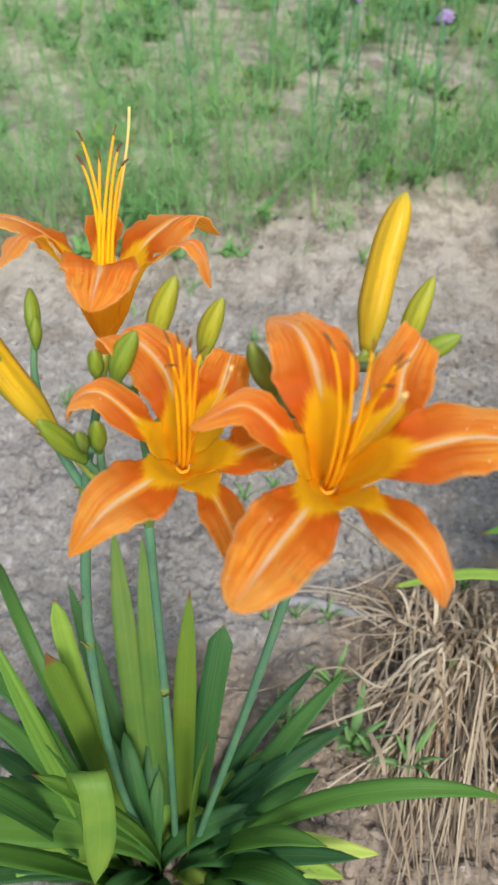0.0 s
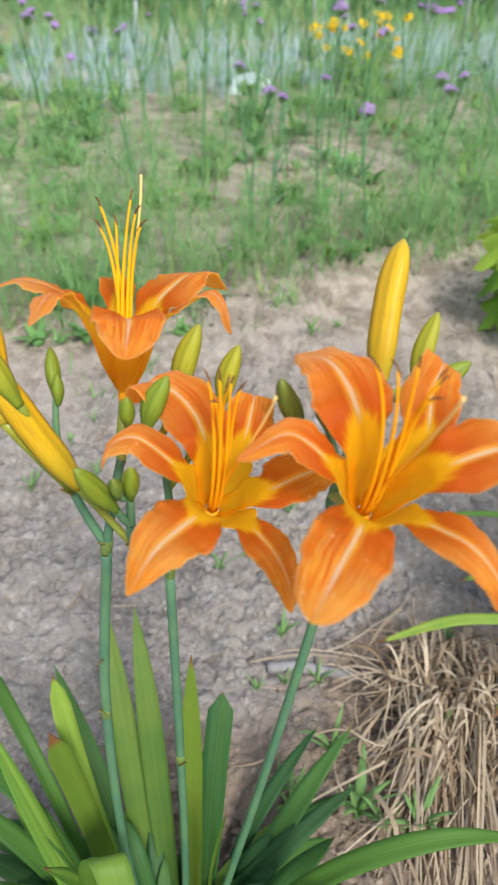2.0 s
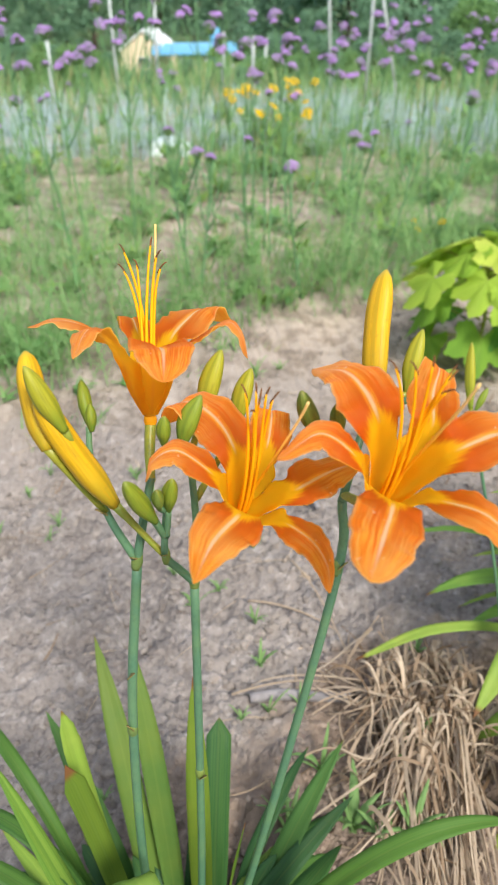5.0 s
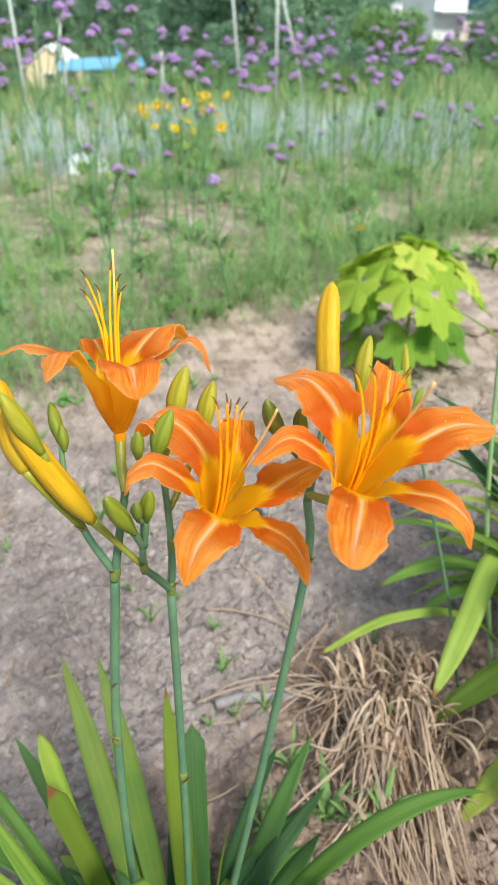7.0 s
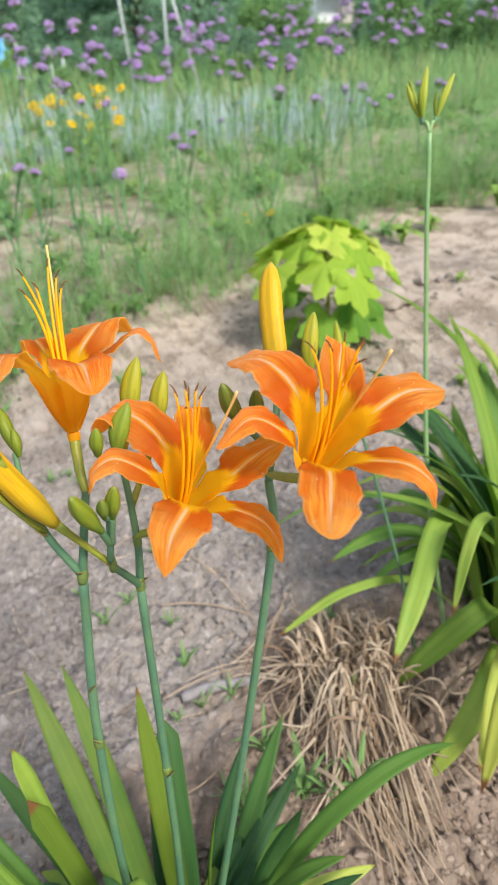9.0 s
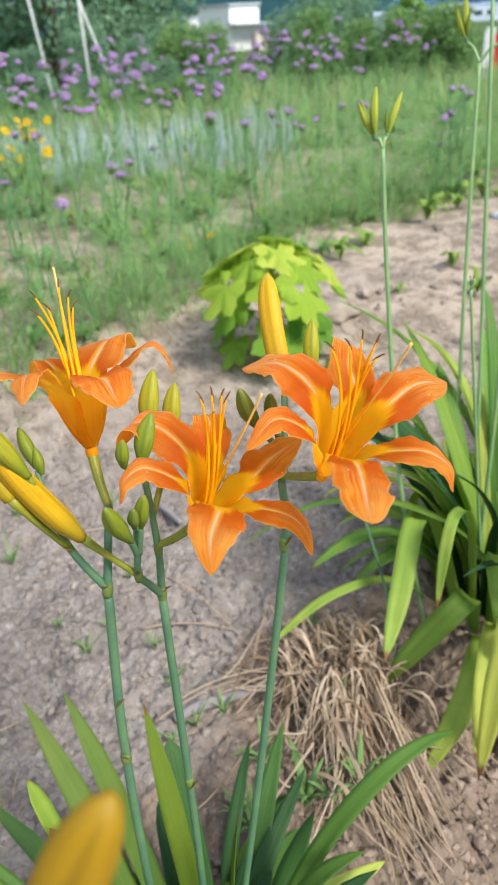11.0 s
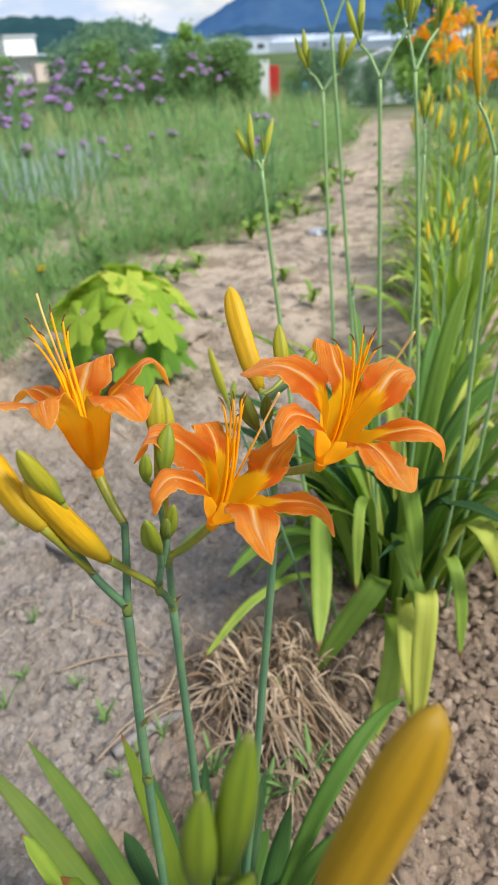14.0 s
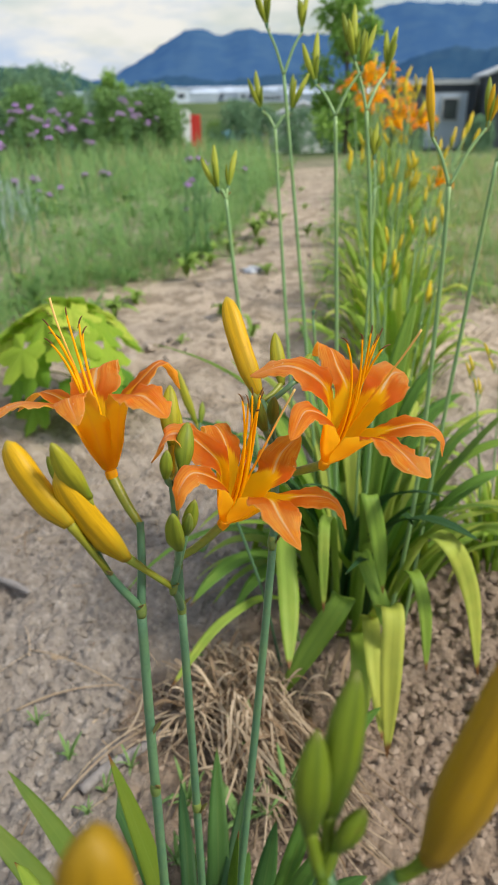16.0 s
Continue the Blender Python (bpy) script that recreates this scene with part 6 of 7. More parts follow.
def coneflowers():
    rng = random.Random(41)
    blooms = [ray_flower(rng, r) for r in (0.027, 0.033, 0.039)]
    for cx, cy, w, count, lo, hi in ((0.87, 5.0, 0.32, 25, 0.20, 0.44), (1.95, 4.75, 0.14, 3, 0.2, 0.3), (1.08, 2.75, 0.10, 3, 0.06, 0.11)):
        cz = ground_at(cx, cy)
        p = thing("coneflower", (cx, cy, cz), "clump of bright yellow coneflowers among weeds", "coneflower", "yellow coneflowers")
        k = 1.0 if count > 5 else 0.5
        for _ in range(count):
            x, y = cx + rng.uniform(-w, w), cy + rng.uniform(-w, w) * 0.7
            h = rng.uniform(lo, hi)
            s = Shape()
            tube(s, bezier([(cx + (x - cx) * 0.4, cy + (y - cy) * 0.4, cz), (cx + (x - cx) * 0.6, cy, cz + h * 0.6), (x, y, cz + h)], 6), [0.003 * k, 0.002 * k], 5)
            part("stem", s, M_HERB, p)
            f = new("flower", rng.choice(blooms))
            f.parent = p
            f.matrix_basis = pose(x - cx, y - cy, h, rng.uniform(10, 60), rng.uniform(-30, 30), rng.uniform(-40, 40)) @ Matrix.Diagonal((k, k, k, 1))
        s = Shape()
        for _ in range(260 if count > 5 else 30):
            a, r = rng.uniform(0, 6.28), abs(rng.gauss(0, w * 0.55))
            b = V(cx + r * math.cos(a), cy + r * math.sin(a), cz + rng.uniform(0, lo))
            g = rng.uniform(0, 6.28)
            o = V(math.cos(g), math.sin(g), rng.uniform(0.1, 0.9))
            blade(s, bezier([b, b + o * 0.06, b + o * 0.1 - V(0, 0, 0.02)], 5), rng.uniform(0.01, 0.022) * k, unit(V(-o[1], o[0], 0)))
        part("foliage", s, M_BROADLEAF, p)


coneflowers()


def seedlings():
    """Small weeds standing alone in the bare strip."""
    rng = random.Random(51)
    spots = [(0.28, 1.72, 0.09, 12), (0.36, 1.80, 0.07, 9), (0.10, 0.98, 0.06, 7), (0.02, 1.02, 0.05, 6), (-0.22, 1.18, 0.05, 6), (1.55, 2.32, 0.11, 12), (1.75, 2.42, 0.10, 12),
             (2.15, 2.5, 0.12, 12), (1.5, 1.9, 0.05, 6), (1.1, 1.35, 0.05, 6), (2.6, 2.62, 0.12, 12), (3.1, 2.85, 0.13, 14), (-0.05, 1.35, 0.04, 6), (-0.1, 0.62, 0.05, 7),
             (2.0, 1.6, 0.06, 8), (2.6, 2.0, 0.07, 8), (0.20, 0.60, 0.11, 9), (0.152, 0.895, 0.07, 7), (0.147, 0.807, 0.07, 8), (0.26, 0.50, 0.10, 8), (0.14, 0.53, 0.09, 7), (0.40, 0.78, 0.09, 8)]
    spots += [(rng.uniform(0.06, 0.34), rng.uniform(0.44, 0.66), rng.uniform(0.08, 0.14), rng.randint(6, 10)) for _ in range(4)]
    spots += [(rng.uniform(-0.35, 0.3), rng.uniform(0.7, 1.4), rng.uniform(0.04, 0.09), rng.randint(5, 8)) for _ in range(16)]
    for _ in range(18):
        d = rng.uniform(1.2, 5.5)
        spots.append((d, 0.72 * d + rng.uniform(0.15, 0.9), rng.uniform(0.04, 0.10), rng.randint(7, 12)))
    for x, y, size, count in spots:
        z = ground_at(x, y)
        size *= 0.5 if x < 1.0 else 1.1
        p = thing("weed", (x, y, z), "small green weed in bare sandy soil", "weed", "single weeds")
        for i in range(count):
            a = 2 * math.pi * i / count + rng.uniform(-0.3, 0.3)
            o = V(math.cos(a), math.sin(a), 0)
            ln = size * rng.uniform(0.6, 1.2)
            b = V(x, y, z + rng.uniform(0, 0.3) * size)
            s = Shape()
            strap(s, bezier([b, b + o * ln * 0.3 + V(0, 0, ln * 0.7), b + o * ln * rng.uniform(0.4, 0.9) + V(0, 0, ln * rng.uniform(0.3, 1.1) * (1.0 if x < 1.0 else 0.35))], 6), ln * (rng.uniform(0.08, 0.20) if x < 1.0 else rng.uniform(0.16, 0.38)), rng, 0.2, taper=0.9, across=3)
            part("leaf", s, M_WEED if x < 1.0 else M_BROADLEAF, p)


seedlings()


# ---- stakes, sheds and houses ----
M_STAKE = two_tone("galvanised_stake", (0.50, 0.53, 0.52), (0.40, 0.43, 0.42), 20.0, 0.45, 0.2, 0.002)
M_WALL = two_tone("cream_wall", (0.85, 0.68, 0.46), (0.78, 0.62, 0.42), 1.2, 0.85, 0.2, 0.01)
M_WHITE = two_tone("white_paint", (0.86, 0.87, 0.89), (0.78, 0.80, 0.83), 0.4, 0.6, 0.1, 0.01)
M_PINK = two_tone("pinkish_wall", (0.62, 0.52, 0.48), (0.55, 0.46, 0.43), 0.4, 0.8, 0.1, 0.01)
M_BLUE_ROOF = two_tone("blue_sheet_roof", (0.10, 0.36, 0.60), (0.14, 0.42, 0.66), 0.8, 0.4, 0.1, 0.01, 0.5)
M_GREY = two_tone("grey_render", (0.085, 0.095, 0.125), (0.065, 0.075, 0.10), 0.5, 0.7, 0.1, 0.01)
M_PALE_ROOF = two_tone("pale_sheet_roof", (0.50, 0.53, 0.57), (0.42, 0.45, 0.49), 0.5, 0.5, 0.1, 0.01)
M_GLASS = two_tone("dark_window", (0.05, 0.06, 0.075), (0.07, 0.085, 0.10), 1.0, 0.12, 0.0, 0.001, 0.6)
M_RED = two_tone("red_panel", (0.62, 0.05, 0.04), (0.52, 0.04, 0.035), 1.0, 0.5, 0.1, 0.005)


def polar(az, d):
    return d * math.sin(radians(az)), d * math.cos(radians(az))


def stakes():
    eye = 0.98
    for az, d, lean, top in ((14.3, 8.0, (-0.12, 0.0), 1.35), (16.7, 7.2, (0.0, 0.0), 1.4), (16.9, 7.2, (0.33, 0.0), -1), (6.4, 9.0, (0.02, 0.0), 0.62), (8.6, 8.6, (0.0, 0.0), 0.60), (1.8, 8.4, (0.0, 0.0), 0.9), (-5.6, 7.0, (0.0, 0.0), 0.62), (-1.0, 7.5, (-0.03, 0), 1.05), (9.4, 9.4, (0.02, 0), 0.55)):
        x, y = polar(az, d)
        z = ground_at(x, y)
        s = Shape()
        if top < 0:
            x0, y0 = polar(16.7, 7.2)
            tube(s, np.array([V(x + 0.30, y, z), V((x + x0) / 2 + 0.14, (y + y0) / 2, 0.72), V(x0, y0, 1.22)]), 0.012, 8)
        else:
            tube(s, np.array([V(x, y, z - 0.05), V(x + lean[0] * 0.5, y + lean[1] * 0.5, (z + top) / 2), V(x + lean[0], y + lean[1], top)]), 0.013 if top > 1 else 0.016, 8)
        ob = new("stake", s.mesh("stake", M_STAKE))
        tagged(ob, "thin pale metal garden stake pushed in the soil", "stake", "garden stakes")


stakes()


def film_strip():
    """Crumpled pale plastic film over a far bed."""
    k = Mat("plastic_film", rough=0.28, spec=0.5)
    k.color(k.mix(k.step(k.noise(5.0, 5.0), 0.4, 0.65), (0.55, 0.62, 0.68), (0.82, 0.83, 0.84)))
    k.bump(k.noise(16.0, 5.0, 0.6), 0.8, 0.03)
    nx, ny = 90, 14
    verts, faces = [], []
    for j in range(ny):
        for i in range(nx):
            az = 1.0 + 3.2 * i / (nx - 1)
            x, y = polar(az, 4.8 + 0.5 * j / (ny - 1) + 0.05 * math.sin(az * 3))
            arch = math.sin(math.pi * j / (ny - 1))
            z = ground_at(x, y) + 0.06 * arch * math.sin(math.pi * i / (nx - 1)) ** 0.5 + 0.05 * arch * noise.fractal(Vector((x * 5, y * 5, 0)), 1.0, 2.0, 4)
            verts.append((x, y, z))
    for j in range(ny - 1):
        for i in range(nx - 1):
            a = j * nx + i
            faces.append((a, a + 1, a + nx + 1, a + nx))
    s = Shape()
    s.add(verts, faces)
    tagged(new("plastic_film", s.mesh("plastic_film", k.m)), "crumpled pale plastic film covering a garden bed", "plastic film")


film_strip()


def box(s, lo, hi, mat=0, bevel=0.0):
    (a, b, c), (d, e, f) = lo, hi
    s.add([(a, b, c), (d, b, c), (d, e, c), (a, e, c), (a, b, f), (d, b, f), (d, e, f), (a, e, f)],
          [(0, 3, 2, 1), (4, 5, 6, 7), (0, 1, 5, 4), (1, 2, 6, 5), (2, 3, 7, 6), (3, 0, 4, 7)], mat=mat)


def house_part(name, lo, hi, mat, parent, label=""):
    """A box in the house's own frame (x right, y away, z up)."""
    s = Shape()
    box(s, lo, hi)
    ob = new(name, s.mesh(name, mat, False))
    ob.parent = parent
    if label:
        ob["label"] = label
    return ob


def house_at(name, az, d, z, label, turn=0.0):
    x, y = polar(az, d)
    p = thing(name, (x, y, z), label, "building")
    p.rotation_euler = (0, 0, radians(-az + turn))
    return p


def gable(parent, w, depth, h, rise, mat_wall, mat_roof):
    s = Shape()
    s.add([(-w / 2, 0, 0), (w / 2, 0, 0), (w / 2, 0, h), (0, 0, h + rise), (-w / 2, 0, h), (-w / 2, depth, 0), (w / 2, depth, 0), (w / 2, depth, h), (0, depth, h + rise), (-w / 2, depth, h)],
          [(0, 1, 2, 3, 4), (9, 8, 7, 6, 5), (0, 5, 6, 1), (1, 6, 7, 2), (4, 9, 5, 0)])
    ob = new("wall", s.mesh("wall", mat_wall, False))
    ob.parent = parent
    for sgn in (-1, 1):
        s = Shape()
        t, o = 0.09, 0.16
        a = V(0, -o, h + rise + 0.01)
        b = V(sgn * (w / 2 + o), -o, h - o * rise / (w / 2) + 0.01)
        y = V(0, depth + 2 * o, 0)
        u = V(0, 0, t)
        s.add([a, b, b + y, a + y, a + u, b + u, b + y + u, a + y + u], [(0, 1, 2, 3), (7, 6, 5, 4), (0, 4, 5, 1), (1, 5, 6, 2), (2, 6, 7, 3), (3, 7, 4, 0)])
        r = new("roof", s.mesh("roof", mat_roof, False))
        r.parent = parent


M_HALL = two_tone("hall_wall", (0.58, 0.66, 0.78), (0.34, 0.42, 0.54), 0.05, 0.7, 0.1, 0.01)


def buildings():
    g = lambda az, d: float(ground_height(*polar(az, d)))
    hut = house_at("hut", 0.9, 52.0, g(0.9, 52) , "small cream hut with a white gable roof", -12)
    gable(hut, 2.9, 4.0, 1.5, 1.05, M_WALL, M_WHITE)
    w = house_part("window", (-0.35, -0.03, 0.5), (0.35, -0.01, 1.05), M_GLASS, hut)
    for lo, hi in (((-0.4, -0.05, 0.45), (0.4, 0.0, 0.5)), ((-0.4, -0.05, 1.05), (0.4, 0.0, 1.1)), ((-0.4, -0.05, 0.5), (-0.35, 0.0, 1.05)), ((0.35, -0.05, 0.5), (0.4, 0.0, 1.05))):
        house_part("window_frame", lo, hi, M_WHITE, w)
    shed = house_at("shed", 4.2, 50.0, g(4.2, 50), "open shed with a bright blue sheet roof", 0)
    s = Shape()
    s.add([(-2.4, -0.3, 1.33), (2.9, -0.3, 1.46), (2.9, 2.4, 1.90), (-2.4, 2.4, 1.77), (-2.4, -0.3, 1.41), (2.9, -0.3, 1.54), (2.9, 2.4, 1.98), (-2.4, 2.4, 1.85)],
          [(0, 3, 2, 1), (4, 5, 6, 7), (0, 1, 5, 4), (1, 2, 6, 5), (2, 3, 7, 6), (3, 0, 4, 7)])
    r = new("roof", s.mesh("roof", M_BLUE_ROOF, False))
    r.parent = shed
    for x in (-2.2, -0.7, 0.9, 2.6):
        house_part("post", (x, 0, 0), (x + 0.1, 0.1, 1.38), M_WHITE, shed)
        house_part("post", (x, 2.1, 0), (x + 0.1, 2.2, 1.78), M_WHITE, shed)
    tank = house_at("tank", 5.9, 58.0, g(5.9, 58) + 1.9, "blue water tank behind the shed", 0)
    s = Shape()
    tube(s, np.array([V(0, 0, -2.0), V(0, 0, 0.55), V(0, 0, 0.7)]), [0.34, 0.34, 0.2], 16)
    t = new("drum", s.mesh("drum", M_BLUE_ROOF))
    t.parent = tank

    # white block with a lower pinkish wing
    wb = house_at("white_building", 28.6, 150.0, g(28.6, 150) - 0.5, "white flat-roofed building beyond the trees", 42)
    house_part("wall", (-3.6, 0, 0), (3.6, 9, 7.6), M_WHITE, wb)
    house_part("roof", (-3.9, -0.3, 7.6), (3.9, 9.3, 8.0), M_PALE_ROOF, wb)
    house_part("canopy", (-4.6, -2.6, 4.6), (5.2, -0.05, 4.9), M_PALE_ROOF, wb)
    house_part("wing", (-1.0, -4.0, 0), (5.6, -2.65, 3.4), M_PINK, wb)
    side = house_at("white_building", 25.5, 170.0, g(25.5, 170) - 0.5, "pale low building beyond the trees", 38)
    house_part("wall", (-5, 0, 0), (4, 8, 6.2), M_WHITE, side)
    house_part("roof", (-5.3, -0.3, 6.2), (4.3, 8.3, 6.6), M_PALE_ROOF, side)
    for i in range(4):
        house_part("window", (-4.2 + 2 * i, -0.06, 3.8), (-3.1 + 2 * i, -0.02, 5.2), M_GLASS, side)

    # dark house at the end of the row, with a pale roof on its higher part
    dk = house_at("grey_house", 63.5, 34.0, -1.15, "dark grey house with a pale front and one window", 10)
    house_part("wall", (-1.9, 0, -1.5), (1.4, 5, 2.25), M_GREY, dk)
    house_part("roof", (-2.0, -0.12, 2.25), (1.5, 5.1, 2.45), M_PALE_ROOF, dk)
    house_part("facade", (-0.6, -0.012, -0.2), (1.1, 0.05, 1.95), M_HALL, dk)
    w = house_part("window", (0.1, -0.05, 0.9), (0.7, -0.02, 1.7), M_GLASS, dk)
    for lo, hi in (((0.03, -0.08, 0.83), (0.77, 0.0, 0.9)), ((0.03, -0.08, 1.7), (0.77, 0.0, 1.77)), ((0.03, -0.08, 0.9), (0.1, 0.0, 1.7)), ((0.7, -0.08, 0.9), (0.77, 0.0, 1.7))):
        house_part("window_frame", lo, hi, M_PALE_ROOF, w)
    hi_h = house_at("grey_house", 70.8, 32.0, -1.2, "taller dark grey house with a sloping pale roof", 10)
    gable(hi_h, 4.6, 6.0, 2.6, 0.9, M_GREY, M_PALE_ROOF)
    for x in (0.3,):
        w = house_part("window", (x, -0.05, 1.0), (x + 0.9, -0.02, 2.0), M_GLASS, hi_h)
        for lo, hi in (((-0.07, -0.08, 0.93), (0.97, 0.0, 1.0)), ((-0.07, -0.08, 2.0), (0.97, 0.0, 2.07)), ((-0.07, -0.08, 1.0), (0.0, 0.0, 2.0)), ((0.9, -0.08, 1.0), (0.97, 0.0, 2.0))):
            house_part("window_frame", (x + lo[0], lo[1], lo[2]), (x + hi[0], hi[1], hi[2]), M_PALE_ROOF, w)
    low = house_at("low_shed", 53.8, 42.0, -2.3, "pale blue-white greenhouse shed by the path", 0)
    gable(low, 4.6, 8.0, 1.7, 0.9, M_WHITE, M_PALE_ROOF)
    car = house_at("market_stall", 49.3, 38.0, -2.2, "low stall with a pale blue cover", 0)
    house_part("base", (-0.9, 0, -0.8), (0.9, 1.2, 1.0), M_WHITE, car)
    house_part("cover", (-1.0, -0.1, 1.0), (1.0, 1.3, 1.35), M_BLUE_ROOF, car)

    sg = house_at("sign_board", 45.5, 60.0, g(45.5, 60) - 0.8, "white and red upright sign board", 0)
    house_part("white_panel", (-0.62, 0, -1.2), (0.08, 0.25, 4.2), M_WHITE, sg)
    house_part("red_panel", (0.081, 0.02, -0.8), (0.85, 0.23, 3.8), M_RED, sg)


buildings()


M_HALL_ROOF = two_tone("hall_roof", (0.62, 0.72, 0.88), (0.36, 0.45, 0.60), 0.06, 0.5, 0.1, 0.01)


def town():
    """Long white roofs on the valley floor."""
    rng = random.Random(61)
    protos = []
    for w, dp, h in ((18, 34, 4.0), (28, 30, 5.0), (12, 40, 3.5)):
        p = thing("factory_hall", (0, 0, 0), "long white hall with a low pitched roof in the valley", "building", "halls in the valley")
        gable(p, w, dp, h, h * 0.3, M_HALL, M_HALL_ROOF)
        for i in range(5):
            house_part("window", (-w * 0.4 + i * w * 0.17, -0.25, h * 0.5), (-w * 0.4 + i * w * 0.17 + w * 0.1, -0.08, h * 0.8), M_GLASS, p)
        protos.append(p)
    first = True
    for i in range(130):
        az, d = rng.uniform(40.5, 66), rng.uniform(300, 1200) if i % 3 else rng.uniform(330, 480)
        x, y = polar(az, d)
        m = pose(x, y, float(ground_height(x, y)) - 0.5, 0, 0, -az + rng.choice((0, 0, 90, 20)))
        k = i % 3
        if i < 3:
            protos[k].matrix_basis = m
        else:
            copy_thing(protos[k], m)


town()


# ---- trees and far hills ----
# haze painted in: this dark leaf green is lightened and blued
M_TREE_HAZY = plain_leaf("tree_leaf_dark", (0.16, 0.30, 0.185), (0.28, 0.45, 0.27), 0.4, 1.0)
M_TREE_MID = plain_leaf("tree_leaf", (0.12, 0.24, 0.06), (0.22, 0.37, 0.09), 0.4, 1.0)
M_TREE_LIGHT = plain_leaf("shrub_leaf", (0.17, 0.325, 0.115), (0.29, 0.46, 0.17), 0.4, 1.0)
M_TREE_FRESH = plain_leaf("young_tree_leaf", (0.25, 0.45, 0.10), (0.42, 0.62, 0.17), 0.4, 1.0)
M_BARK = two_tone("bark", (0.12, 0.09, 0.065), (0.075, 0.06, 0.045), 6.0, 0.9, 0.6, 0.02)


def make_tree(label, seed, height, spread, leaf_mat, leaf_size, count, trunk_part=0.3, category="tree", girth=1.0):
    """A tapered trunk with limbs, and a crown of many small leaves in uneven clumps."""
    rng = random.Random(seed)
    rs = np.random.RandomState(seed)
    p = thing("tree" if category == "tree" else "bush", (0, 0, 0), label, category)
    s = Shape()
    tube(s, smooth_line([(0, 0, -0.3), (0.02 * height, 0, height * 0.3), (0, 0.02 * height, height * 0.75)], 6), [height * 0.035 * girth, height * 0.024 * girth, height * 0.008 * girth], 8)
    blobs = []
    for i in range(16):
        k = i / 15
        z = height * (trunk_part + (0.94 - trunk_part) * k)
        a = i * 2.39996 + rng.uniform(-0.4, 0.4)
        r = spread * (1 - 0.55 * k ** 1.6) * rng.uniform(0.35, 0.8)
        c = V(r * math.cos(a), r * math.sin(a), z)
        tube(s, bezier([V(0, 0, z * 0.72), V(r * 0.4 * math.cos(a), r * 0.4 * math.sin(a), z * 0.85), c], 5), [height * 0.010, height * 0.004], 5)
        blobs.append((c, spread * rng.uniform(0.26, 0.44)))
    part("trunk", s, M_BARK, p)
    pts = []
    for c, r in blobs:
        n = count // len(blobs)
        d = rs.normal(size=(n, 3))
        d /= np.linalg.norm(d, axis=1)[:, None]
        pts.append(c + d * (r * rs.uniform(0.45, 1.12, n) * np.array([1.0]))[:, None] * np.array([1.0, 1.0, 0.85]))
    pts = np.concatenate(pts)
    n = len(pts)
    u = rs.normal(size=(n, 3))
    u[:, 2] -= 0.3
    u /= np.linalg.norm(u, axis=1)[:, None]
    w = np.cross(u, rs.normal(size=(n, 3)))
    w /= np.linalg.norm(w, axis=1)[:, None]
    ln = (leaf_size * rs.uniform(0.6, 1.3, n))[:, None]
    q = np.stack([pts, pts + u * ln * 0.5 + w * ln * 0.3, pts + u * ln, pts + u * ln * 0.5 - w * ln * 0.3], 1).reshape(-1, 3)
    me = bpy.data.meshes.new("crown")
    me.from_pydata(q.tolist(), [], (np.arange(n)[:, None] * 4 + np.arange(4)).tolist())
    me.materials.append(leaf_mat)
    cr = new("crown", me)
    cr.parent = p
    return p


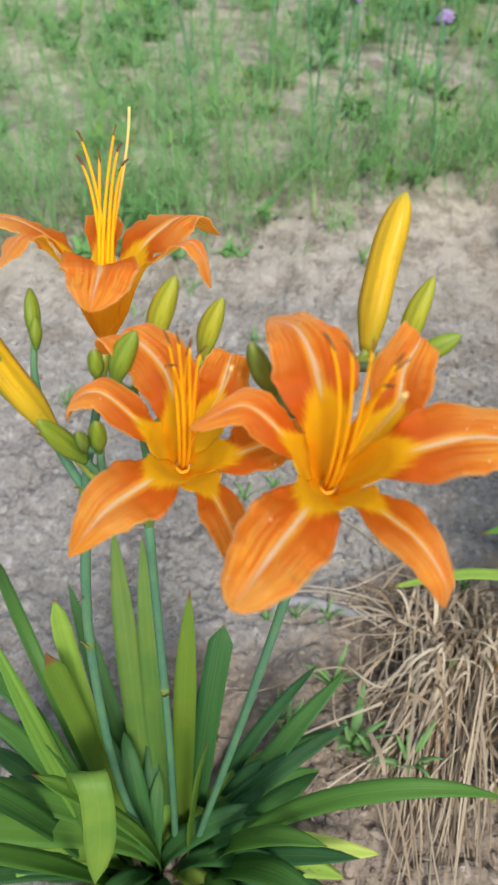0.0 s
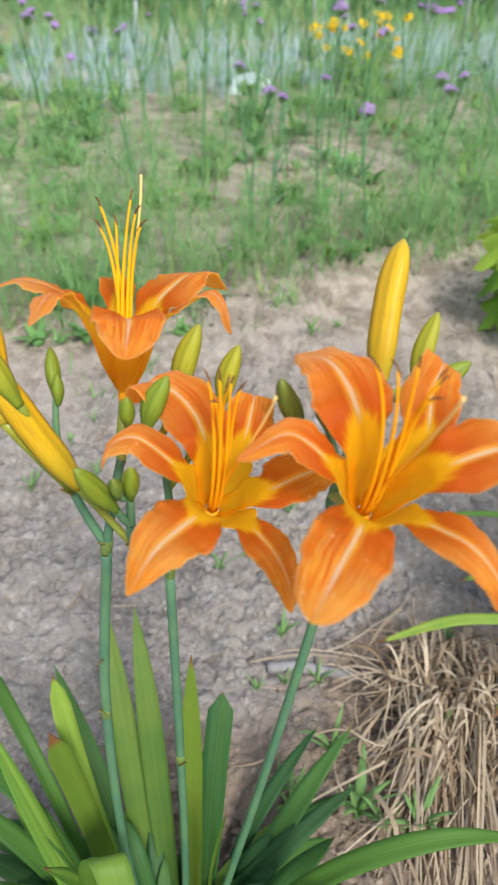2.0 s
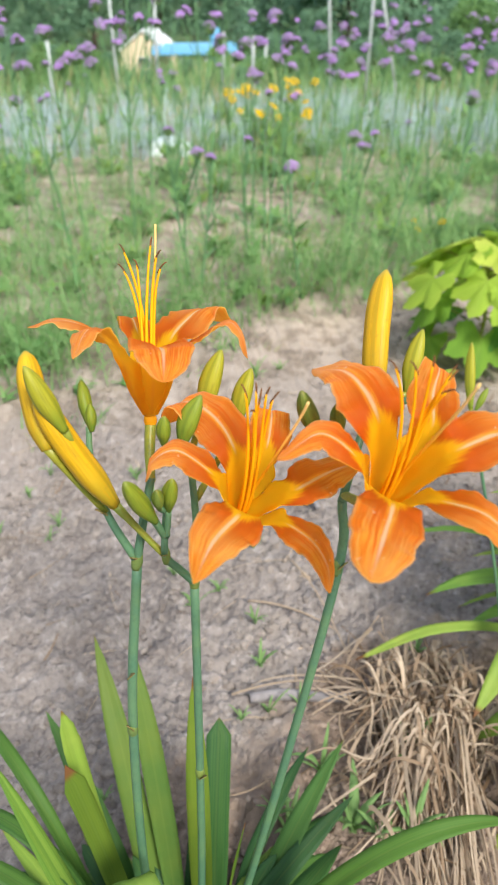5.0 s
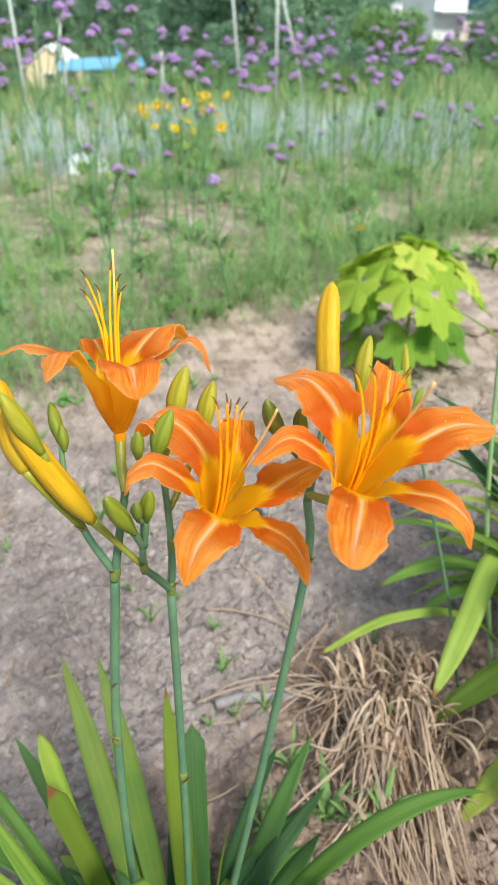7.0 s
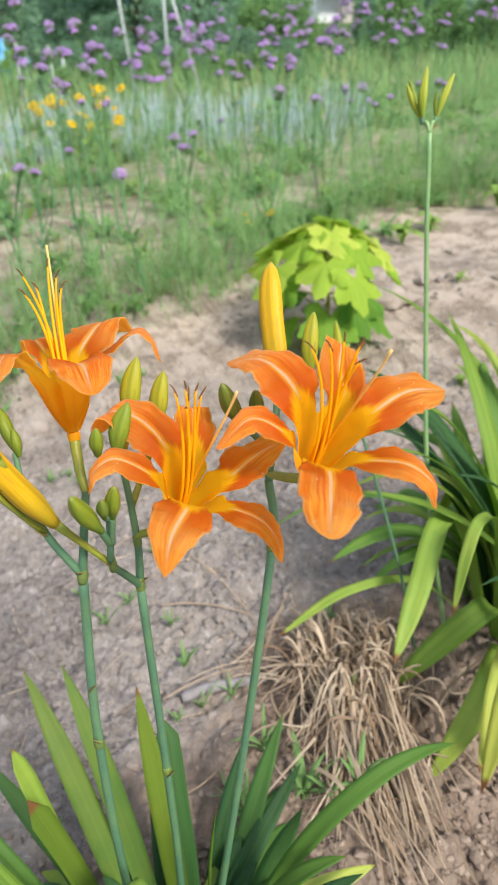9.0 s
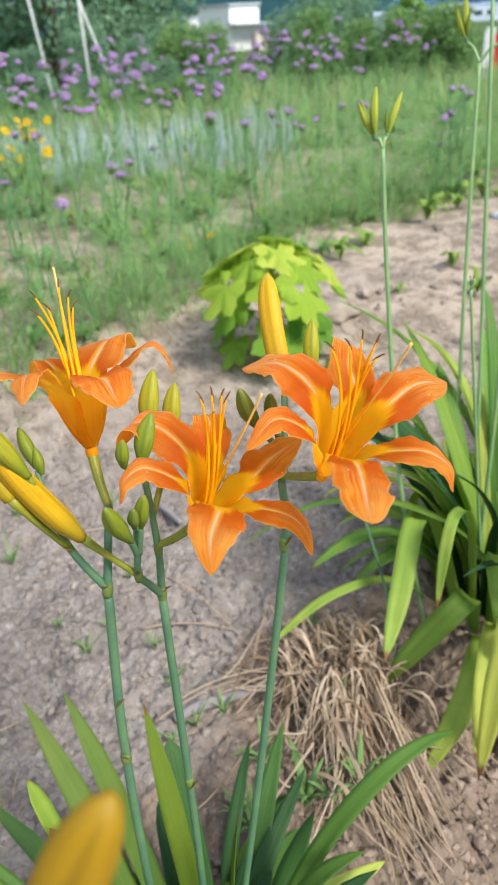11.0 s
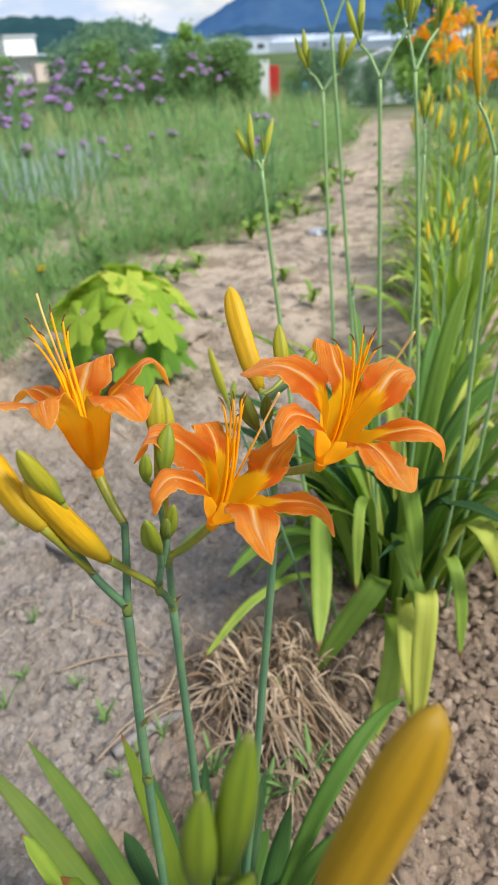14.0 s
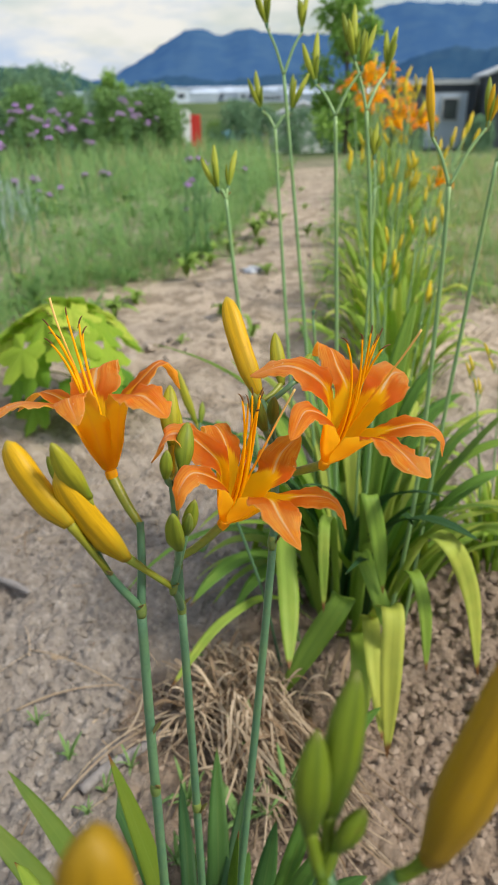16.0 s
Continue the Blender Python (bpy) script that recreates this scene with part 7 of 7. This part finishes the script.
def plant_trees():
    rng = random.Random(71)
    dark = make_tree("dark green broad-leaved tree with an uneven crown", 1, 6.0, 2.3, M_TREE_HAZY, 0.20, 5200, 0.22)
    mid = make_tree("green broad-leaved tree with a loose crown", 2, 5.0, 1.9, M_TREE_MID, 0.18, 4800, 0.2)
    bush = make_tree("light green bush at the end of the garden", 3, 1.5, 0.8, M_TREE_LIGHT, 0.085, 4200, 0.1, "bush")
    round_bush = make_tree("dense dark green bush at the end of the garden", 4, 2.0, 1.2, M_TREE_HAZY, 0.10, 5200, 0.08, "bush")
    slim = make_tree("slim young tree with light green leaves", 5, 2.9, 0.72, M_TREE_FRESH, 0.10, 5200, 0.12, girth=0.4)
    used = set()

    def put(proto, az, d, k, sink=0.0):
        x, y = polar(az, d)
        m = pose(x, y, float(ground_height(x, y)) - sink, 0, 0, rng.uniform(0, 360)) @ Matrix.Diagonal((k, k, k, 1))
        if proto.name in used:
            copy_thing(proto, m @ Matrix.Diagonal((1 / proto.scale[0], 1 / proto.scale[1], 1 / proto.scale[2], 1)))
        else:
            used.add(proto.name)
            proto.matrix_basis = m

    for az, d, k in ((12.5, 23, 0.92), (15.5, 21, 0.95), (18.5, 23, 1.0), (21.3, 25, 0.95), (-14, 60, 1.3), (-10, 66, 1.3), (-8, 70, 1.2), (-6, 62, 1.1), (-4, 72, 1.15), (-2, 70, 1.2), (0, 76, 1.2), (2, 72, 1.25), (4, 75, 1.2), (6, 68, 1.2), (7.8, 74, 1.2), (9.5, 60, 1.15), (-12, 68, 1.2), (24, 62, 0.9),
                     (31.5, 42, 0.80), (33.5, 38, 0.85), (36.0, 40, 0.92), (38.5, 44, 0.80), (-18, 48, 1.2), (-22, 40, 1.1), (35, 55, 1.0), (74, 40, 1.2), (80, 36, 1.2)):
        put(dark, az + rng.uniform(-0.4, 0.4), d, k)
    for az, d, k in ((-12, 34, 0.52), (-8, 32, 0.46), (-5, 33, 0.42), (-2.2, 34, 0.36), (9, 33, 0.40), (11.5, 30, 0.5), (23.2, 30, 0.62), (26.5, 34, 0.5), (32.0, 48, 0.62), (41.0, 36, 0.42), (47.5, 44, 0.60), (51.5, 46, 0.60), (49.6, 42, 0.56), (53.8, 47, 0.6), (71, 30, 0.7), (57.5, 40, 0.7)):
        put(mid, az, d, k)
    for az, d, k in ((23.5, 12.5, 0.75), (25.8, 12.0, 0.7), (33.0, 13.0, 0.62), (36.2, 13.5, 0.62), (39.0, 13.0, 0.68), (41.5, 13.5, 0.72), (42.4, 13.0, 0.74), (-11, 14.0, 0.4), (-6, 15.0, 0.36), (11, 14, 0.3), (-13, 24, 0.9), (-10, 26, 0.8), (-7.5, 23, 0.75), (-5, 25, 0.7), (-2.8, 24, 0.55), (-0.6, 27, 0.30), (1.6, 26, 0.26), (3.6, 28, 0.28), (5.6, 26, 0.26), (8.2, 25, 0.6), (10.2, 27, 0.8), (12.5, 24, 0.8)):
        put(bush, az, d, k * rng.uniform(0.75, 1.25), 0.02)
    for az, d, k in ((48.4, 17.0, 0.68), (50.5, 17.5, 0.52), (52.8, 19.0, 0.62), (55.5, 16, 0.50), (60.5, 15.0, 0.38), (66, 13, 0.3), (70, 12, 0.4), (34.5, 18, 0.62), (37.5, 17.5, 0.62), (13, 17, 0.6), (17, 17.5, 0.6), (20.5, 16.5, 0.55), (43.6, 22, 0.55), (-8, 20, 0.5)):
        put(round_bush, az, d, k * rng.uniform(0.75, 1.2), 0.02)
    for i in range(34):
        az = -8 + 1.02 * i + rng.uniform(-0.4, 0.4)
        put(bush if i % 3 else round_bush, az, rng.uniform(8.6, 10.6), rng.uniform(0.17, 0.30) * (0.5 if -1.5 < az < 8 else 1.0), 0.02)
    for az, d, k in ((39.7, 24.0, 0.95), (40.8, 25.0, 0.75), (56.2, 12.5, 0.95), (6.2, 24, 0.72)):
        put(slim, az, d, k, 0.02)


plant_trees()


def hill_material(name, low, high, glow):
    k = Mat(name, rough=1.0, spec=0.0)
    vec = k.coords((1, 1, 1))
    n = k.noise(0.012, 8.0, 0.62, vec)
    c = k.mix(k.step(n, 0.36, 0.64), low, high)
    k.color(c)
    # no lamp: this glow adds the haze of distance
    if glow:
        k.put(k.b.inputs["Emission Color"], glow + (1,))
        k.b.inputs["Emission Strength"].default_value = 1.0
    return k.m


def hills():
    """Wooded ridges round the valley, near and far."""
    def ridge(name, r0, depth, crest, mat, label, lo=-180, hi=180, n=360, rough=1.0):
        rows, verts, faces = 14, [], []
        for j in range(rows + 1):
            f = j / rows
            for i in range(n + 1):
                az = lo + (hi - lo) * i / n
                r = r0 + depth * f
                x, y = polar(az, r)
                h = crest(az) * math.sin(math.pi * min(1.0, f * 1.25) * 0.5) ** 1.3 * (1 if f < 0.8 else 1 - (f - 0.8) * 1.2)
                h *= 1 + 0.20 * rough * noise.fractal(Vector((x, y, 0)) * (7.0 / r0), 0.9, 2.0, 6)
                h += rough * r0 * 0.0055 * noise.fractal(Vector((x, y, 7)) * (60.0 / r0), 0.8, 2.0, 3)
                verts.append((x, y, float(ground_height(x, y)) - 3 + max(0.0, h)))
        for j in range(rows):
            for i in range(n):
                a = j * (n + 1) + i
                faces.append((a, a + 1, a + n + 2, a + n + 1))
        me = bpy.data.meshes.new(name)
        me.from_pydata(verts, [], faces)
        me.polygons.foreach_set("use_smooth", np.full(len(me.polygons), True))
        me.materials.append(mat)
        tagged(new(name, me), label, "hill", kind="structure")

    bump = lambda az, c, w: math.exp(-((az - c) / w) ** 2)
    tan = lambda deg: math.tan(radians(deg))
    # distance haze is painted into these bluish base colours and their glow
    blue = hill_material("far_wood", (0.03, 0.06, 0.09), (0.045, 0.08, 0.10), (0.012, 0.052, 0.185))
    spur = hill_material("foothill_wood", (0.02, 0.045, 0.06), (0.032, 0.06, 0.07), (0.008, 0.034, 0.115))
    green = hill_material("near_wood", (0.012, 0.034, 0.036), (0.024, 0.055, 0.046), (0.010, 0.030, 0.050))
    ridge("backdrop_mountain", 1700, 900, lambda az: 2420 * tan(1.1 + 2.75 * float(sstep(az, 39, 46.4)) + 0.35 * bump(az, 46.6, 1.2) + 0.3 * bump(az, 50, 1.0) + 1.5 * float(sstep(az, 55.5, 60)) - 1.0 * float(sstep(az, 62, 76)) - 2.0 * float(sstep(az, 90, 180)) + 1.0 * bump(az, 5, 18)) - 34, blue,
          "wooded mountain ridge beyond the valley, blue haze painted in", n=1080, rough=0.75)
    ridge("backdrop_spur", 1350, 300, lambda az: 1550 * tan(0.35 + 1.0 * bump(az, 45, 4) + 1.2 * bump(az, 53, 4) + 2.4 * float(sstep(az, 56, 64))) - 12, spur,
          "dark foothills below the mountain, blue-green haze painted in", lo=38, hi=110, n=300, rough=0.8)
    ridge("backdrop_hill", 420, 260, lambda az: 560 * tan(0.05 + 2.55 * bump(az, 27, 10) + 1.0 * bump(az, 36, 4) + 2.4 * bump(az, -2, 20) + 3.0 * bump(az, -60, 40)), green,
          "dark green wooded hill across the valley, faint haze painted in", lo=-150, hi=40.5, n=420, rough=1.3)


hills()
